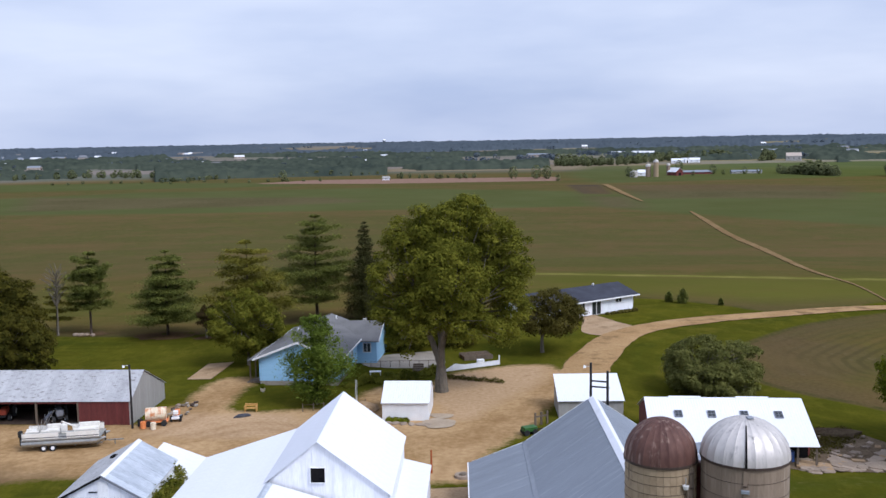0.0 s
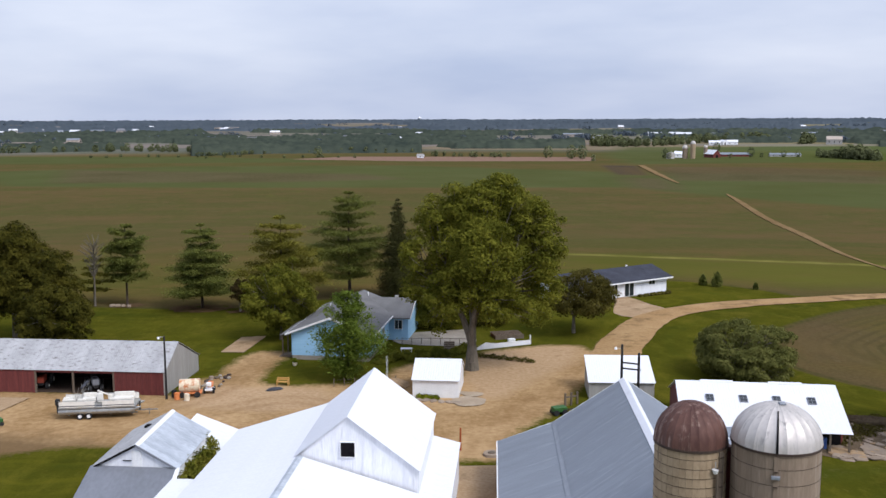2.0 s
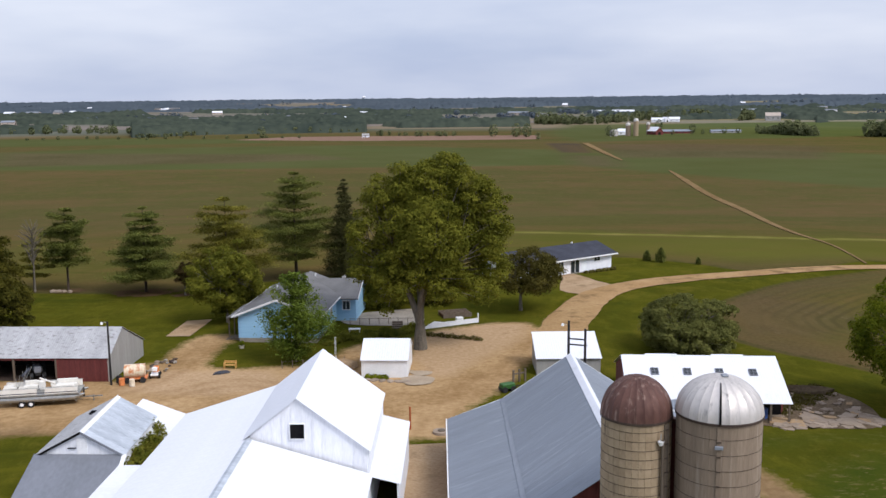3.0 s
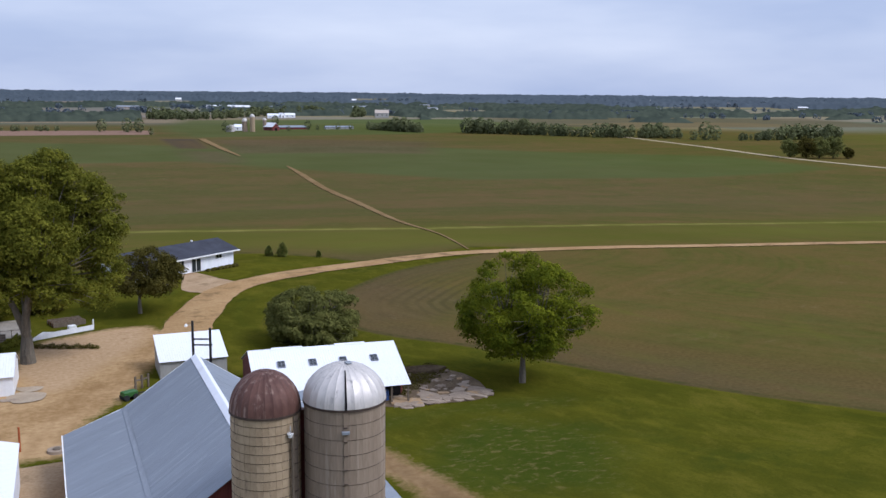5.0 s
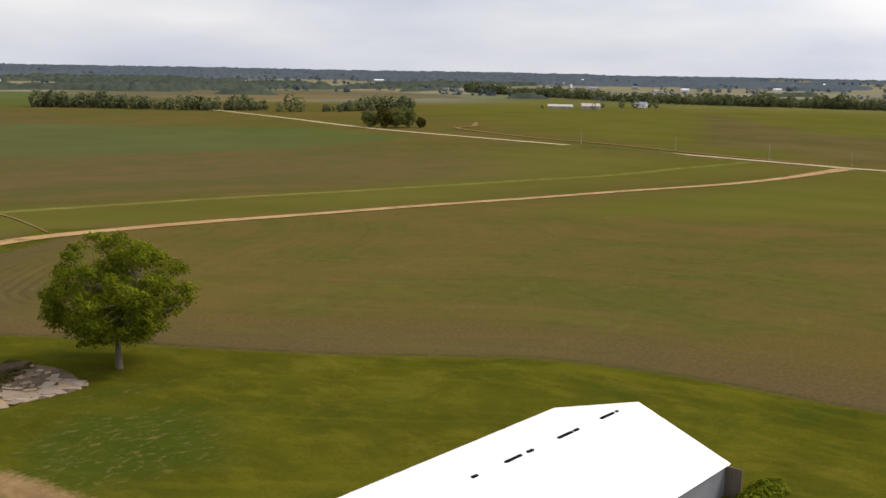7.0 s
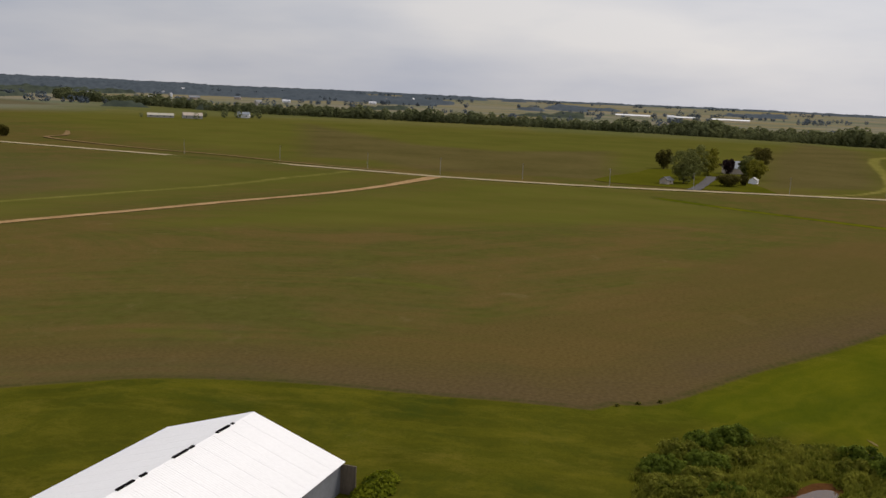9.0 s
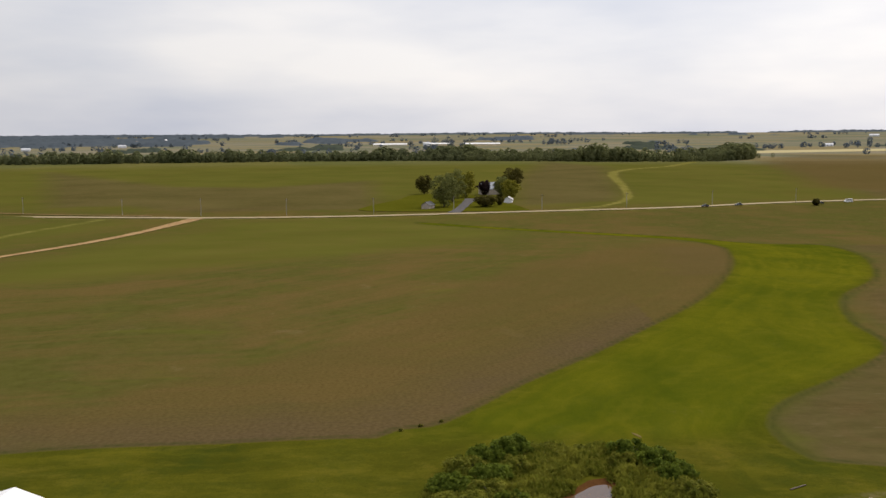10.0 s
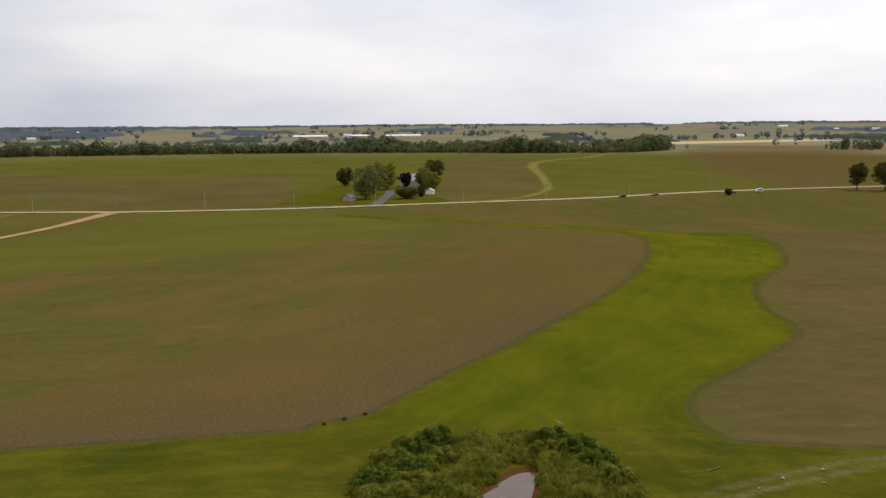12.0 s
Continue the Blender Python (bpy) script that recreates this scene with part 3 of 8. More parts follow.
    field = mix(math_("MULTIPLY", mask("plain", mid, 0.1, 0.5), 0.8), field, far)
    green = mix(rng(wide, 0.3, 0.7), col((0.060, 0.080, 0.019)), col((0.077, 0.095, 0.027)))
    field = mix(math_("MULTIPLY", mask("green", mid, 0.9, 0.35), 0.82), field, green)
    field = mix(math_("MULTIPLY", mask("olive", drift, 1.2, 0.5), 0.8), field, mix(rng(wide, 0.3, 0.7), col((0.076, 0.079, 0.013)), col((0.102, 0.101, 0.019))))
    field = mix(math_("MULTIPLY", mask("soil", mid, 1.0, 0.4), 0.6), field, mix(rng(math_("ADD", math_("MULTIPLY", tex(0.35, (1, 0.4, 1), 8, 60, 0.78), 0.65), math_("MULTIPLY", wide, 0.35)), 0.38, 0.62), col((0.064, 0.048, 0.021)), col((0.116, 0.083, 0.040))))
    field = mix(math_("MULTIPLY", mask("soil", mid, 1.0, 0.4), rng(tex(0.9, (1, 0.35, 1), 7, 40, 0.78), 0.57, 0.70, 0.0, 0.5)), field, col((0.165, 0.128, 0.076)))
    field = mix(math_("MULTIPLY", mask("dark_soil", mid, 0.5, 0.3), 0.85), field, col((0.056, 0.044, 0.030)))
    bare = mix(rng(fine, 0.30, 0.75), col((0.080, 0.056, 0.018)), col((0.122, 0.084, 0.029)))
    field = mix(math_("MULTIPLY", mask("bare", mid, 1.4, 0.45), math_("ADD", 0.40, math_("MULTIPLY", drift, 0.45))), field, bare)
    stub = mix(rng(mid, 0.3, 0.7), col((0.20, 0.125, 0.075)), col((0.25, 0.165, 0.10)))
    field = mix(mask("stubble", mid, 0.4), field, stub)
    field = mix(mask("pale", mid, 0.3), field, col((0.42, 0.36, 0.20)))
    # northern fields: distance haze mixed into the colour as a greyer, bluer tint
    north_haze = nt.nodes.new("ShaderNodeAttribute")
    north_haze.attribute_name = "north_haze"
    field = mix(math_("MULTIPLY", north_haze.outputs["Fac"], 0.12), field, mix(rng(wide, 0.35, 0.65), col((0.084, 0.072, 0.040)), col((0.078, 0.084, 0.040))))
    field = mix(north_haze.outputs["Fac"], field, mix(1.0, field, col((1.03, 0.99, 1.22)), "MULTIPLY"))
    # lawn: mown grass with yellowed and worn places
    grass = mix(rng(mid, 0.30, 0.70), col((0.050, 0.052, 0.006)), col((0.088, 0.083, 0.009)))
    grass = mix(rng(fine, 0.40, 0.80, 0.0, 0.4), grass, col((0.040, 0.050, 0.006)))
    grass = mix(rng(tex(0.11, (1, 0.75, 1), 8, 30, 0.76, 0.5), 0.53, 0.68, 0.0, 0.6), grass, col((0.138, 0.112, 0.018)))
    grass = mix(rng(tex(0.08, (0.8, 1, 1), 8, -20, 0.76, 0.5), 0.52, 0.66, 0.0, 0.6), grass, col((0.032, 0.046, 0.007)))
    grass = mix(rng(tex(1.1, (1, 0.4, 1), 6, 15, 0.74), 0.63, 0.74, 0.0, 0.4), grass, col((0.175, 0.138, 0.032)))
    grass = mix(rng(tex(0.38, (1, 0.5, 1), 7, 25, 0.72), 0.50, 0.66, 0.0, 0.5), grass, col((0.115, 0.102, 0.013)))
    grass = mix(math_("MULTIPLY", mask("meadow", mid, 0.5, 0.4), 0.6), grass, mix(rng(tex(0.05, (0.4, 1, 1), 6, 40, 0.65), 0.38, 0.62), col((0.056, 0.078, 0.004)), col((0.122, 0.124, 0.007))))
    grass = mix(rng(tex(5.0, (1, 1, 1), 4, 0, 0.7), 0.45, 0.70, 0.0, 0.35), grass, col((0.028, 0.034, 0.004)))
    inner = nt.nodes.new("ShaderNodeAttribute")
    inner.attribute_name = "inner"
    sv = nt.nodes.new("ShaderNodeCombineXYZ")
    nt.links.new(math_("MULTIPLY", math_("ADD", inner.outputs["Fac"], math_("MULTIPLY", mid, 6.0)), 0.55), sv.inputs[0])
    nt.links.new(math_("MULTIPLY", math_("SUBTRACT", xyz.outputs["Y"], xyz.outputs["X"]), 0.012), sv.inputs[1])
    swath = nt.nodes.new("ShaderNodeTexNoise")
    swath.inputs["Scale"].default_value = 1.0
    swath.inputs["Detail"].default_value = 5
    nt.links.new(sv.outputs[0], swath.inputs["Vector"])
    grass = mix(rng(swath.outputs[0], 0.52, 0.70, 0.0, 0.22), grass, col((0.140, 0.124, 0.012)))
    grass = mix(rng(swath.outputs[0], 0.48, 0.32, 0.0, 0.22), grass, col((0.040, 0.056, 0.006)))
    ruts = nt.nodes.new("ShaderNodeAttribute")
    ruts.attribute_name = "lane"
    grass = mix(math_("MULTIPLY", ruts.outputs["Fac"], rng(tex(0.7, (1, 1, 1), 6, 0, 0.7), 0.42, 0.60, 0.1, 0.9)), grass, col((0.150, 0.118, 0.062)))
    worn = mask("worn", mid, 1.3, 0.4)
    grass = mix(math_("MULTIPLY", worn, 0.6), grass, col((0.030, 0.050, 0.008)))
    grass = mix(math_("MULTIPLY", worn, rng(tex(1.3, (0.6, 1.1, 1), 7, 35, 0.75, 0.4), 0.53, 0.72, 0.0, 0.75)), grass, col((0.210, 0.150, 0.062)))
    verge = mix(rng(mid, 0.3, 0.7), col((0.120, 0.112, 0.020)), col((0.190, 0.165, 0.048)))
    # rows of the headland run along the field's edge
    deep = nt.nodes.new("ShaderNodeAttribute")
    deep.attribute_name = "furrow"
    wave = math_("SINE", math_("MULTIPLY", math_("ADD", dist.outputs["Fac"], math_("MULTIPLY", mid, 0.8)), 3.6), 0.0)
    field = mix(math_("MULTIPLY", rng(wave, 0.0, 1.0), math_("MULTIPLY", deep.outputs["Fac"], rng(drift, 0.40, 0.62, 0.0, 0.16))), field, col((0.052, 0.041, 0.018)))
    tip = nt.nodes.new("ShaderNodeAttribute")
    tip.attribute_name = "tip"
    field = mix(math_("MULTIPLY", rng(wave, -0.2, 0.8), math_("MULTIPLY", tip.outputs["Fac"], rng(drift, 0.36, 0.58, 0.05, 0.40))), field, col((0.050, 0.044, 0.018)))
    field = mix(math_("MULTIPLY", math_("MULTIPLY", rng(math_("ADD", dist.outputs["Fac"], math_("MULTIPLY", math_("SUBTRACT", mid, 0.5), 14.0)), 4.0, 17.0, 1.0, 0.0), deep.outputs["Fac"]), rng(drift, 0.35, 0.65, 0.45, 0.85)), field, mix(rng(fine, 0.3, 0.75), col((0.074, 0.050, 0.026)), col((0.106, 0.074, 0.040))))
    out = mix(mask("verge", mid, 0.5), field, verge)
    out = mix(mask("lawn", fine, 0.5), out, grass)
    rim = nt.nodes.new("ShaderNodeAttribute")
    rim.attribute_name = "edge"
    dirt = mix(rng(math_("ADD", math_("MULTIPLY", tex(0.10, detail=5), 0.6), math_("MULTIPLY", tex(1.6, detail=6, rough=0.65), 0.4)), 0.40, 0.62), col((0.265, 0.162, 0.072)), col((0.450, 0.302, 0.158)))
    dirt = mix(mask("sandy", spots, 0.9, 0.35), dirt, mix(rng(fine, 0.3, 0.7), col((0.340, 0.222, 0.120)), col((0.460, 0.320, 0.190))))
    tread = nt.nodes.new("ShaderNodeAttribute")
    tread.attribute_name = "wheel"
    dirt = mix(math_("MULTIPLY", tread.outputs["Fac"], rng(tex(0.35, (1, 1, 1), 5, 0, 0.65), 0.35, 0.62, 0.10, 0.60)), dirt, col((0.215, 0.125, 0.054)))
    dark_dirt = mask("dark_dirt", spots, 0.9, 0.4)
    dirt = mix(math_("MULTIPLY", dark_dirt, 0.85), dirt, col((0.130, 0.084, 0.042)))
    dirt = mix(rng(tex(0.22, (1, 1, 1), 6, 0, 0.7, 0.5), 0.56, 0.70, 0.0, 0.4), dirt, col((0.180, 0.108, 0.050)))
    yard = mask("yard", math_("ADD", math_("MULTIPLY", spots, 0.55), math_("MULTIPLY", fine, 0.45)), 1.15, 0.2)
    out = mix(math_("MULTIPLY", rim.outputs["Fac"], rng(spots, 0.35, 0.6, 0.1, 0.8)), out, col((0.034, 0.044, 0.010)))
    out = mix(yard, out, dirt)
    nt.links.new(out, b.inputs["Base Color"])
    b.inputs["Roughness"].default_value = 0.95
    b.inputs["Specular IOR Level"].default_value = 0.0
    bp = nt.nodes.new("ShaderNodeBump")
    bp.inputs["Strength"].default_value = 0.1
    bp.inputs["Distance"].default_value = 0.10
    nt.links.new(math_("ADD", fine, math_("MULTIPLY", mid, 0.2)), bp.inputs["Height"])
    nt.links.new(bp.outputs[0], b.inputs["Normal"])
    return m


build_ground()

M_DIRT = mat("sandy_dirt", (0.24, 0.150, 0.070), (0.36, 0.245, 0.130), 0.95, 0, 0.10, 2.0, bump=0.3, stain=(0.185, 0.110, 0.050), stain_scale=0.11, stain_at=0.53, stain_stretch=(0.5, 1.2, 1), spec=0.05)
M_TRACK = mat("dry_track_dirt", (0.155, 0.100, 0.046), (0.235, 0.160, 0.080), 0.95, 0, 0.05, 1.2, bump=0.1, spec=0.0)
M_DRIVE = mat("gravel_drive", (0.275, 0.164, 0.070), (0.405, 0.265, 0.130), 0.95, 0, 0.14, 3, bump=0.3, spec=0.05, stain=(0.175, 0.108, 0.05), stain_scale=0.30, stain_at=0.58)
M_ASPHALT = mat("worn_road_surface", (0.29, 0.230, 0.130), (0.375, 0.305, 0.180), 0.9, 0, 0.05, 1, bump=0.1, spec=0.05)


def patch(name, pts, material, label, dz=0.03, n=5, rough_edge=0.35):
    """A level patch of ground with an uneven edge."""
    rim = curve_through(pts, n, True)
    rim = [p + Vector((noise.noise((p.x * 0.7, p.y * 0.7, 3.1)), noise.noise((p.x * 0.7, p.y * 0.7, 8.7)))) * rough_edge for p in rim]
    bm = B()
    vs = [bm.verts.new((p.x, p.y, lz(p.x, p.y) + dz)) for p in rim]
    es = [bm.edges.new((vs[k], vs[(k + 1) % len(vs)])) for k in range(len(vs))]
    bmesh.ops.triangle_fill(bm, edges=es, use_beauty=True)
    for f in bm.faces:
        if f.normal.z < 0:
            f.normal_flip()
    ob = new(name, finish(bm, name))
    ob.data.materials.append(material)
    return tagged(ob, label, name.split("_")[-1], kind="structure")


def ribbon(name, pts, widths, material, label, dz=0.05, n=26, category="road"):
    """A strip of road that follows the land."""
    line = curve_through(pts, n)
    bm, prev = B(), None
    for k, p in enumerate(line):
        d = (line[min(k + 1, len(line) - 1)] - line[max(k - 1, 0)]).normalized()
        side = Vector((d.y, -d.x))
        w = float(np.interp(k / n, range(len(widths)), widths))
        row = []
        for s in (-1, -0.5, 0, 0.5, 1):
            q = p + side * (s * w / 2 * (1 + 0.18 * noise.noise((p.x * 0.12, p.y * 0.12, s * 3)) + 0.07 * noise.noise((p.x * 0.55, p.y * 0.55, s * 3))))
            row.append(bm.verts.new((q.x, q.y, lz(q.x, q.y) + dz + 0.0003 * q.length + (0.05 if abs(s) < 1 else 0))))
        if prev:
            for a in range(4):
                bm.faces.new((prev[a], prev[a + 1], row[a + 1], row[a]))
        prev = row
    bmesh.ops.recalc_face_normals(bm, faces=bm.faces)
    for f in bm.faces:
        f.smooth = True
    if bm.faces[:][0].normal.z < 0:
        bmesh.ops.reverse_faces(bm, faces=bm.faces)
    ob = new(name, finish(bm, name))
    ob.data.materials.append(material)
    return tagged(ob, label, category, kind="structure")


ribbon("driveway", [(20.2, 108), (21.6, 112), (24.6, 119.5), (31.5, 133.5), (41.5, 142.5), (58.2, 149), (80, 155.5), (108, 154.3), (149, 149.5), (218, 149), (300, 156.5), (378, 157.5), (445, 154.5), (506, 150)],
       [5, 6, 5.6, 5.4, 5.2, 4.8, 4.6, 4.2, 4.2, 4.5, 4.8, 5, 5.5, 9], M_DRIVE, "long pale gravel farm drive through the fields", 0.06)
ribbon("highway", HIGHWAY,
       [8] * 15, M_ASPHALT, "two-lane country road with pale gravel shoulders", 0.25)
ribbon("field_track", [(85, 160), (93.6, 191), (103, 238), (136.8, 362), (164, 502), (176, 570)], [0.4, 0.6, 1.7, 3.3, 3.7, 1.4], M_TRACK, "tan dirt track across the fields", 0.06, category="track")
ribbon("field_track", [(172, 668), (182, 763), (201, 923)], [1.5, 5.2, 6.5], M_TRACK, "tan dirt track across the fields", 0.15, category="track")
ribbon("farm_track", [(690, 530), (640, 494), (601, 478), (565, 384), (552, 310), (531, 243), (520, 180)], [3, 5, 4.5, 3.4, 3, 3, 3], M_TRACK, "pale gravel service track beside the road", 0.25, category="track")


def bank(name, pts, width, height, material, label):
    """A low rounded grass bank that tapers at both ends."""
    line = curve_through(pts, 10)
    bm, prev = B(), None
    for k, p in enumerate(line):
        d = (line[min(k + 1, len(line) - 1)] - line[max(k - 1, 0)]).normalized()
        side = Vector((d.y, -d.x))
        h = height * math.sin(math.pi * k / (len(line) - 1)) ** 0.5
        row = []
        for q in range(9):
            c = p + side * (q / 4 - 1) * width / 2
            row.append(bm.verts.new((c.x, c.y, lz(c.x, c.y) - 0.1 + (h + 0.1) * (0.5 + 0.5 * math.cos(math.pi * (q / 4 - 1))))))
        if prev:
            for a in range(8):
                bm.faces.new((prev[a], prev[a + 1], row[a + 1], row[a])).smooth = True
        prev = row
    bmesh.ops.recalc_face_normals(bm, faces=bm.faces)
    ob = new(name, finish(bm, name))
    ob.data.materials.append(material)
    return tagged(ob, label, "bank", kind="structure")


M_BANK = mat("rough_bank_grass", (0.070, 0.072, 0.016), (0.105, 0.100, 0.028), 0.95, 0, 0.08, 1.2, bump=0.1, spec=0.0)
# added bank, placed and sized to cover this stretch in the camera's view
bank("roadside_bank", [(521, 330), (518, 300), (516, 275), (512, 240)], 12, 1.5, M_BANK, "low grass bank added to hide a stretch of road from the camera")


# ---- buildings: helpers ----
def sheet_mesh(width, length, material, ribs=4, rise=0.009):
    """A ribbed roofing sheet: x across from 0 to width, y up the slope from 0 to length, z out."""
    prof = []
    step = width / ribs
    for k in range(ribs):
        x = k * step
        prof += [(x, rise), (x + 0.035, rise), (x + 0.07, 0.0), (x + step - 0.02, 0.0)]
    prof.append((width, rise))
    verts, faces = [], []
    for y in (0.0, length):
        verts += [(x, y, z) for x, z in prof]
        verts += [(width, y, -0.025), (0, y, -0.025)]
    n = len(prof) + 2
    for k in range(n):
        faces.append((k, (k + 1) % n, n + (k + 1) % n, n + k))
    faces.append(tuple(range(n))[::-1])
    faces.append(tuple(range(n, 2 * n)))
    return quads_mesh("roof_sheet", verts, faces, material)


def roof_slope(parent, x0, z0, x1, z1, y0, y1, material, sheet=0.92):
    """Ribbed sheets from the eave (x0, z0) up to (x1, z1), side by side from y0 to y1."""
    run = math.hypot(x1 - x0, z1 - z0)
    count = max(1, round((y1 - y0) / sheet))
    w = (y1 - y0) / count
    me = sheet_mesh(w + 0.012, run, material)
    up = Vector((x1 - x0, 0, z1 - z0)).normalized()
    across = Vector((0, -1, 0)) if x1 > x0 else Vector((0, 1, 0))
    out = across.cross(up)
    for k in range(count):
        y = (y1 - k * w) if x1 > x0 else (y0 + k * w)
        lift = 0.004 * (k % 2)
        m = Matrix((across, up, out)).transposed().to_4x4()
        m.translation = Vector((x0, y, z0)) + out * lift
        part_mesh("roof_sheet", me, parent, m)


def roof_deck(parent, x0, z0, x1, z1, y0, y1, material, label="", thick=0.14):
    """A plain sloping roof plane with thickness (shingles or boards)."""
    bm = slab(B(), [(x0, z0), (x1, z1), (x1, z1 - thick), (x0, z0 - thick)], y0, y1)
    return part("roof_slope", bm, material, parent, label)


def ridge_cap(parent, x, z, y0, y1, drop, material, half=0.28, label="folded metal ridge cap"):
    bm = slab(B(), [(x - half, z - half * drop + 0.05), (x, z + 0.06), (x + half, z - half * drop + 0.05), (x + half, z - half * drop), (x, z + 0.01), (x - half, z - half * drop)], y0, y1)
    return part("ridge_cap", bm, material, parent, label)


def wall_y(parent, outline, y, thick, material, name="gable_wall", label=""):
    return part(name, slab(B(), outline, y - thick / 2, y + thick / 2), material, parent, label)


def wall_x(parent, x, y0, y1, z0, z1, thick, material, name="side_wall", label=""):
    return part(name, box(B(), x - thick / 2, x + thick / 2, y0, y1, z0, z1), material, parent, label)


def battens(parent, x0, x1, top, y, z0, material, step=0.45, name="batten"):
    """Upright boards proud of a gable wall; top(x) gives their height."""
    n = int((x1 - x0) / step)
    for k in range(n + 1):
        x = x0 + (x1 - x0) * k / n
        part(name, box(B(), x - 0.03, x + 0.03, y - 0.006, y + 0.006, z0, top(x)), material, parent)


def window(parent, m, w, h, depth=0.1, frame_mat=None, mullion=True, name="window"):
    """A framed window; x across, y outward, z up, set on a wall."""
    root = part(name, box(B(), -w / 2, w / 2, 0.0, 0.03, 0, h), M_GLASS, parent, "dark glass window with a frame")
    root.matrix_basis = m
    bm = B()
    for a, b, c, d in ((-w / 2 - 0.07, -w / 2, -0.07, h + 0.07), (w / 2, w / 2 + 0.07, -0.07, h + 0.07), (-w / 2, w / 2, -0.07, 0.0), (-w / 2, w / 2, h, h + 0.07)):
        box(bm, a, b, -0.02, depth, c, d)
    if mullion:
        box(bm, -0.025, 0.025, 0.03, depth * 0.8, 0, h)
    part("window_frame", bm, frame_mat or M_TRIM, root)
    return root


# ---- grey machine barn with flared eaves ----
GB = pose(13.4, 50.1, 0, 0, 0, 86.4 - 90)
barn = thing("grey_roofed_barn", GB, "long red barn under a dull grey ribbed metal roof", "barn")
GL = 22.4
roof_slope(barn, -5.4, 4.35, 0, 8.0, -0.35, GL, M_GREY_ROOF)
roof_slope(barn, 5.4, 4.35, 0, 8.0, -0.35, GL, M_GREY_ROOF)
roof_slope(barn, -9.75, 2.75, -5.3, 4.38, -0.35, GL, M_GREY_ROOF)
roof_slope(barn, 9.9, 2.55, 5.3, 4.38, -0.35, GL, M_GREY_ROOF)
for s in (-1, 1):
    bm = slab(B(), [(s * 5.52, 4.35), (s * 5.36, 4.43), (s * 5.22, 4.52), (s * 5.22, 4.49), (s * 5.36, 4.39), (s * 5.52, 4.31)], -0.35, GL)
    part("pitch_flashing", bm, M_FLASHING, barn, "pale metal flashing where the slope flattens")
ridge_cap(barn, 0, 8.0, -0.35, GL + 0.02, 0.67, M_WHITE_ROOF, 0.36, "white metal ridge cap")
gable = [(-9.5, 0), (9.6, 0), (9.6, 2.5), (5.35, 4.2), (0, 7.85), (-5.35, 4.2), (-9.5, 2.7)]
wall_y(barn, gable, 0.12, 0.2, M_RED_BOARD)
wall_y(barn, gable, GL - 0.3, 0.2, M_RED_BOARD)
wall_x(barn, -9.5, 0.2, GL - 0.4, 0, 2.62, 0.18, M_RED_BOARD)
wall_x(barn, 9.6, 0.2, GL - 0.4, 0, 2.45, 0.18, M_RED_BOARD)
part("fascia", box(B(), -9.85, -9.77, -0.36, GL, 2.58, 2.78), M_TRIM, barn, "white eave fascia")
for s in (-1, 1):
    bm = slab(B(), [(0, 8.02), (s * 5.4, 4.38), (s * 9.8, 2.72), (s * 9.8, 2.6), (s * 5.4, 4.24), (0, 7.86)], GL, GL + 0.06)
    part("rake_board", bm, M_TRIM, barn, "white rake board")

# ---- white barn group ----
WB = pose(-5.58, 59.88, 0, 0, 0, 85.11 - 90)
barn = thing("white_barn", WB, "tall white barn with white painted metal roof and lean-tos", "barn")
WL = 12.4
roof_slope(barn, 4.75, 5.4, 0, 9.0, 0.0, WL, M_WHITE_ROOF)
roof_slope(barn, -3.75, 6.05, 0, 9.0, 0.0, WL, M_WHITE_ROOF)
roof_slope(barn, -10.9, 3.8, -3.7, 6.1, 0.0, WL, M_WHITE_ROOF)
gw = [(-10.6, 0), (4.5, 0), (4.5, 5.45), (0, 8.9), (-3.7, 5.95), (-10.6, 3.8)]
wall_y(barn, gw, 0.35, 0.2, M_WHITE_WALL)
wall_y(barn, gw, WL - 0.35, 0.2, M_WHITE_WALL)
wall_x(barn, 4.5, 0.45, WL - 0.45, 0, 5.45, 0.18, M_WHITE_WALL)
wall_x(barn, -10.6, 0.45, WL - 0.45, 0, 3.75, 0.18, M_WHITE_WALL)
battens(barn, -3.0, 4.3, lambda x: 8.75 - 0.775 * abs(x), 0.22, 3.9, M_WHITE_WALL, 0.62)
win = part("window", box(B(), -0.46, 0.46, 0.10, 0.225, 6.28, 7.24), M_DARK, barn, "open square black loft window")
bm = B()
for a, b, c, d in ((-0.50, -0.46, 6.24, 7.28), (0.46, 0.50, 6.24, 7.28), (-0.46, 0.46, 7.24, 7.28), (-0.46, 0.46, 6.24, 6.28)):
    box(bm, a, b, 0.06, 0.26, c, d)
part("window_frame", bm, M_TRIM, win)
# lean-to on the drive side
roof_slope(barn, 6.65, 3.12, 4.5, 3.67, 0.2, WL, M_WHITE_ROOF)
wall_x(barn, 6.45, 0.6, WL - 0.2, 0, 3.05, 0.15, M_WHITE_WALL, label="dim white lean-to wall")
wall_y(barn, [(4.6, 0), (6.4, 0), (6.4, 3.05), (4.6, 3.5)], WL - 0.2, 0.15, M_WHITE_WALL)
# lower wing towards the near side
roof_slope(barn, 4.85, 3.85, -3.15, 6.3, -13.0, 0.0, M_WHITE_ROOF)
roof_slope(barn, -10.7, 4.1, -3.15, 6.3, -13.0, 0.0, M_WHITE_ROOF)
# cap colour greyed to paint the shadow line between the white slopes
ridge_cap(barn, -3.15, 6.3, -13.0, 0.0, 0.3, M_STREAK_ROOF, 0.22, "ridge cap greyed to draw a shadow line")
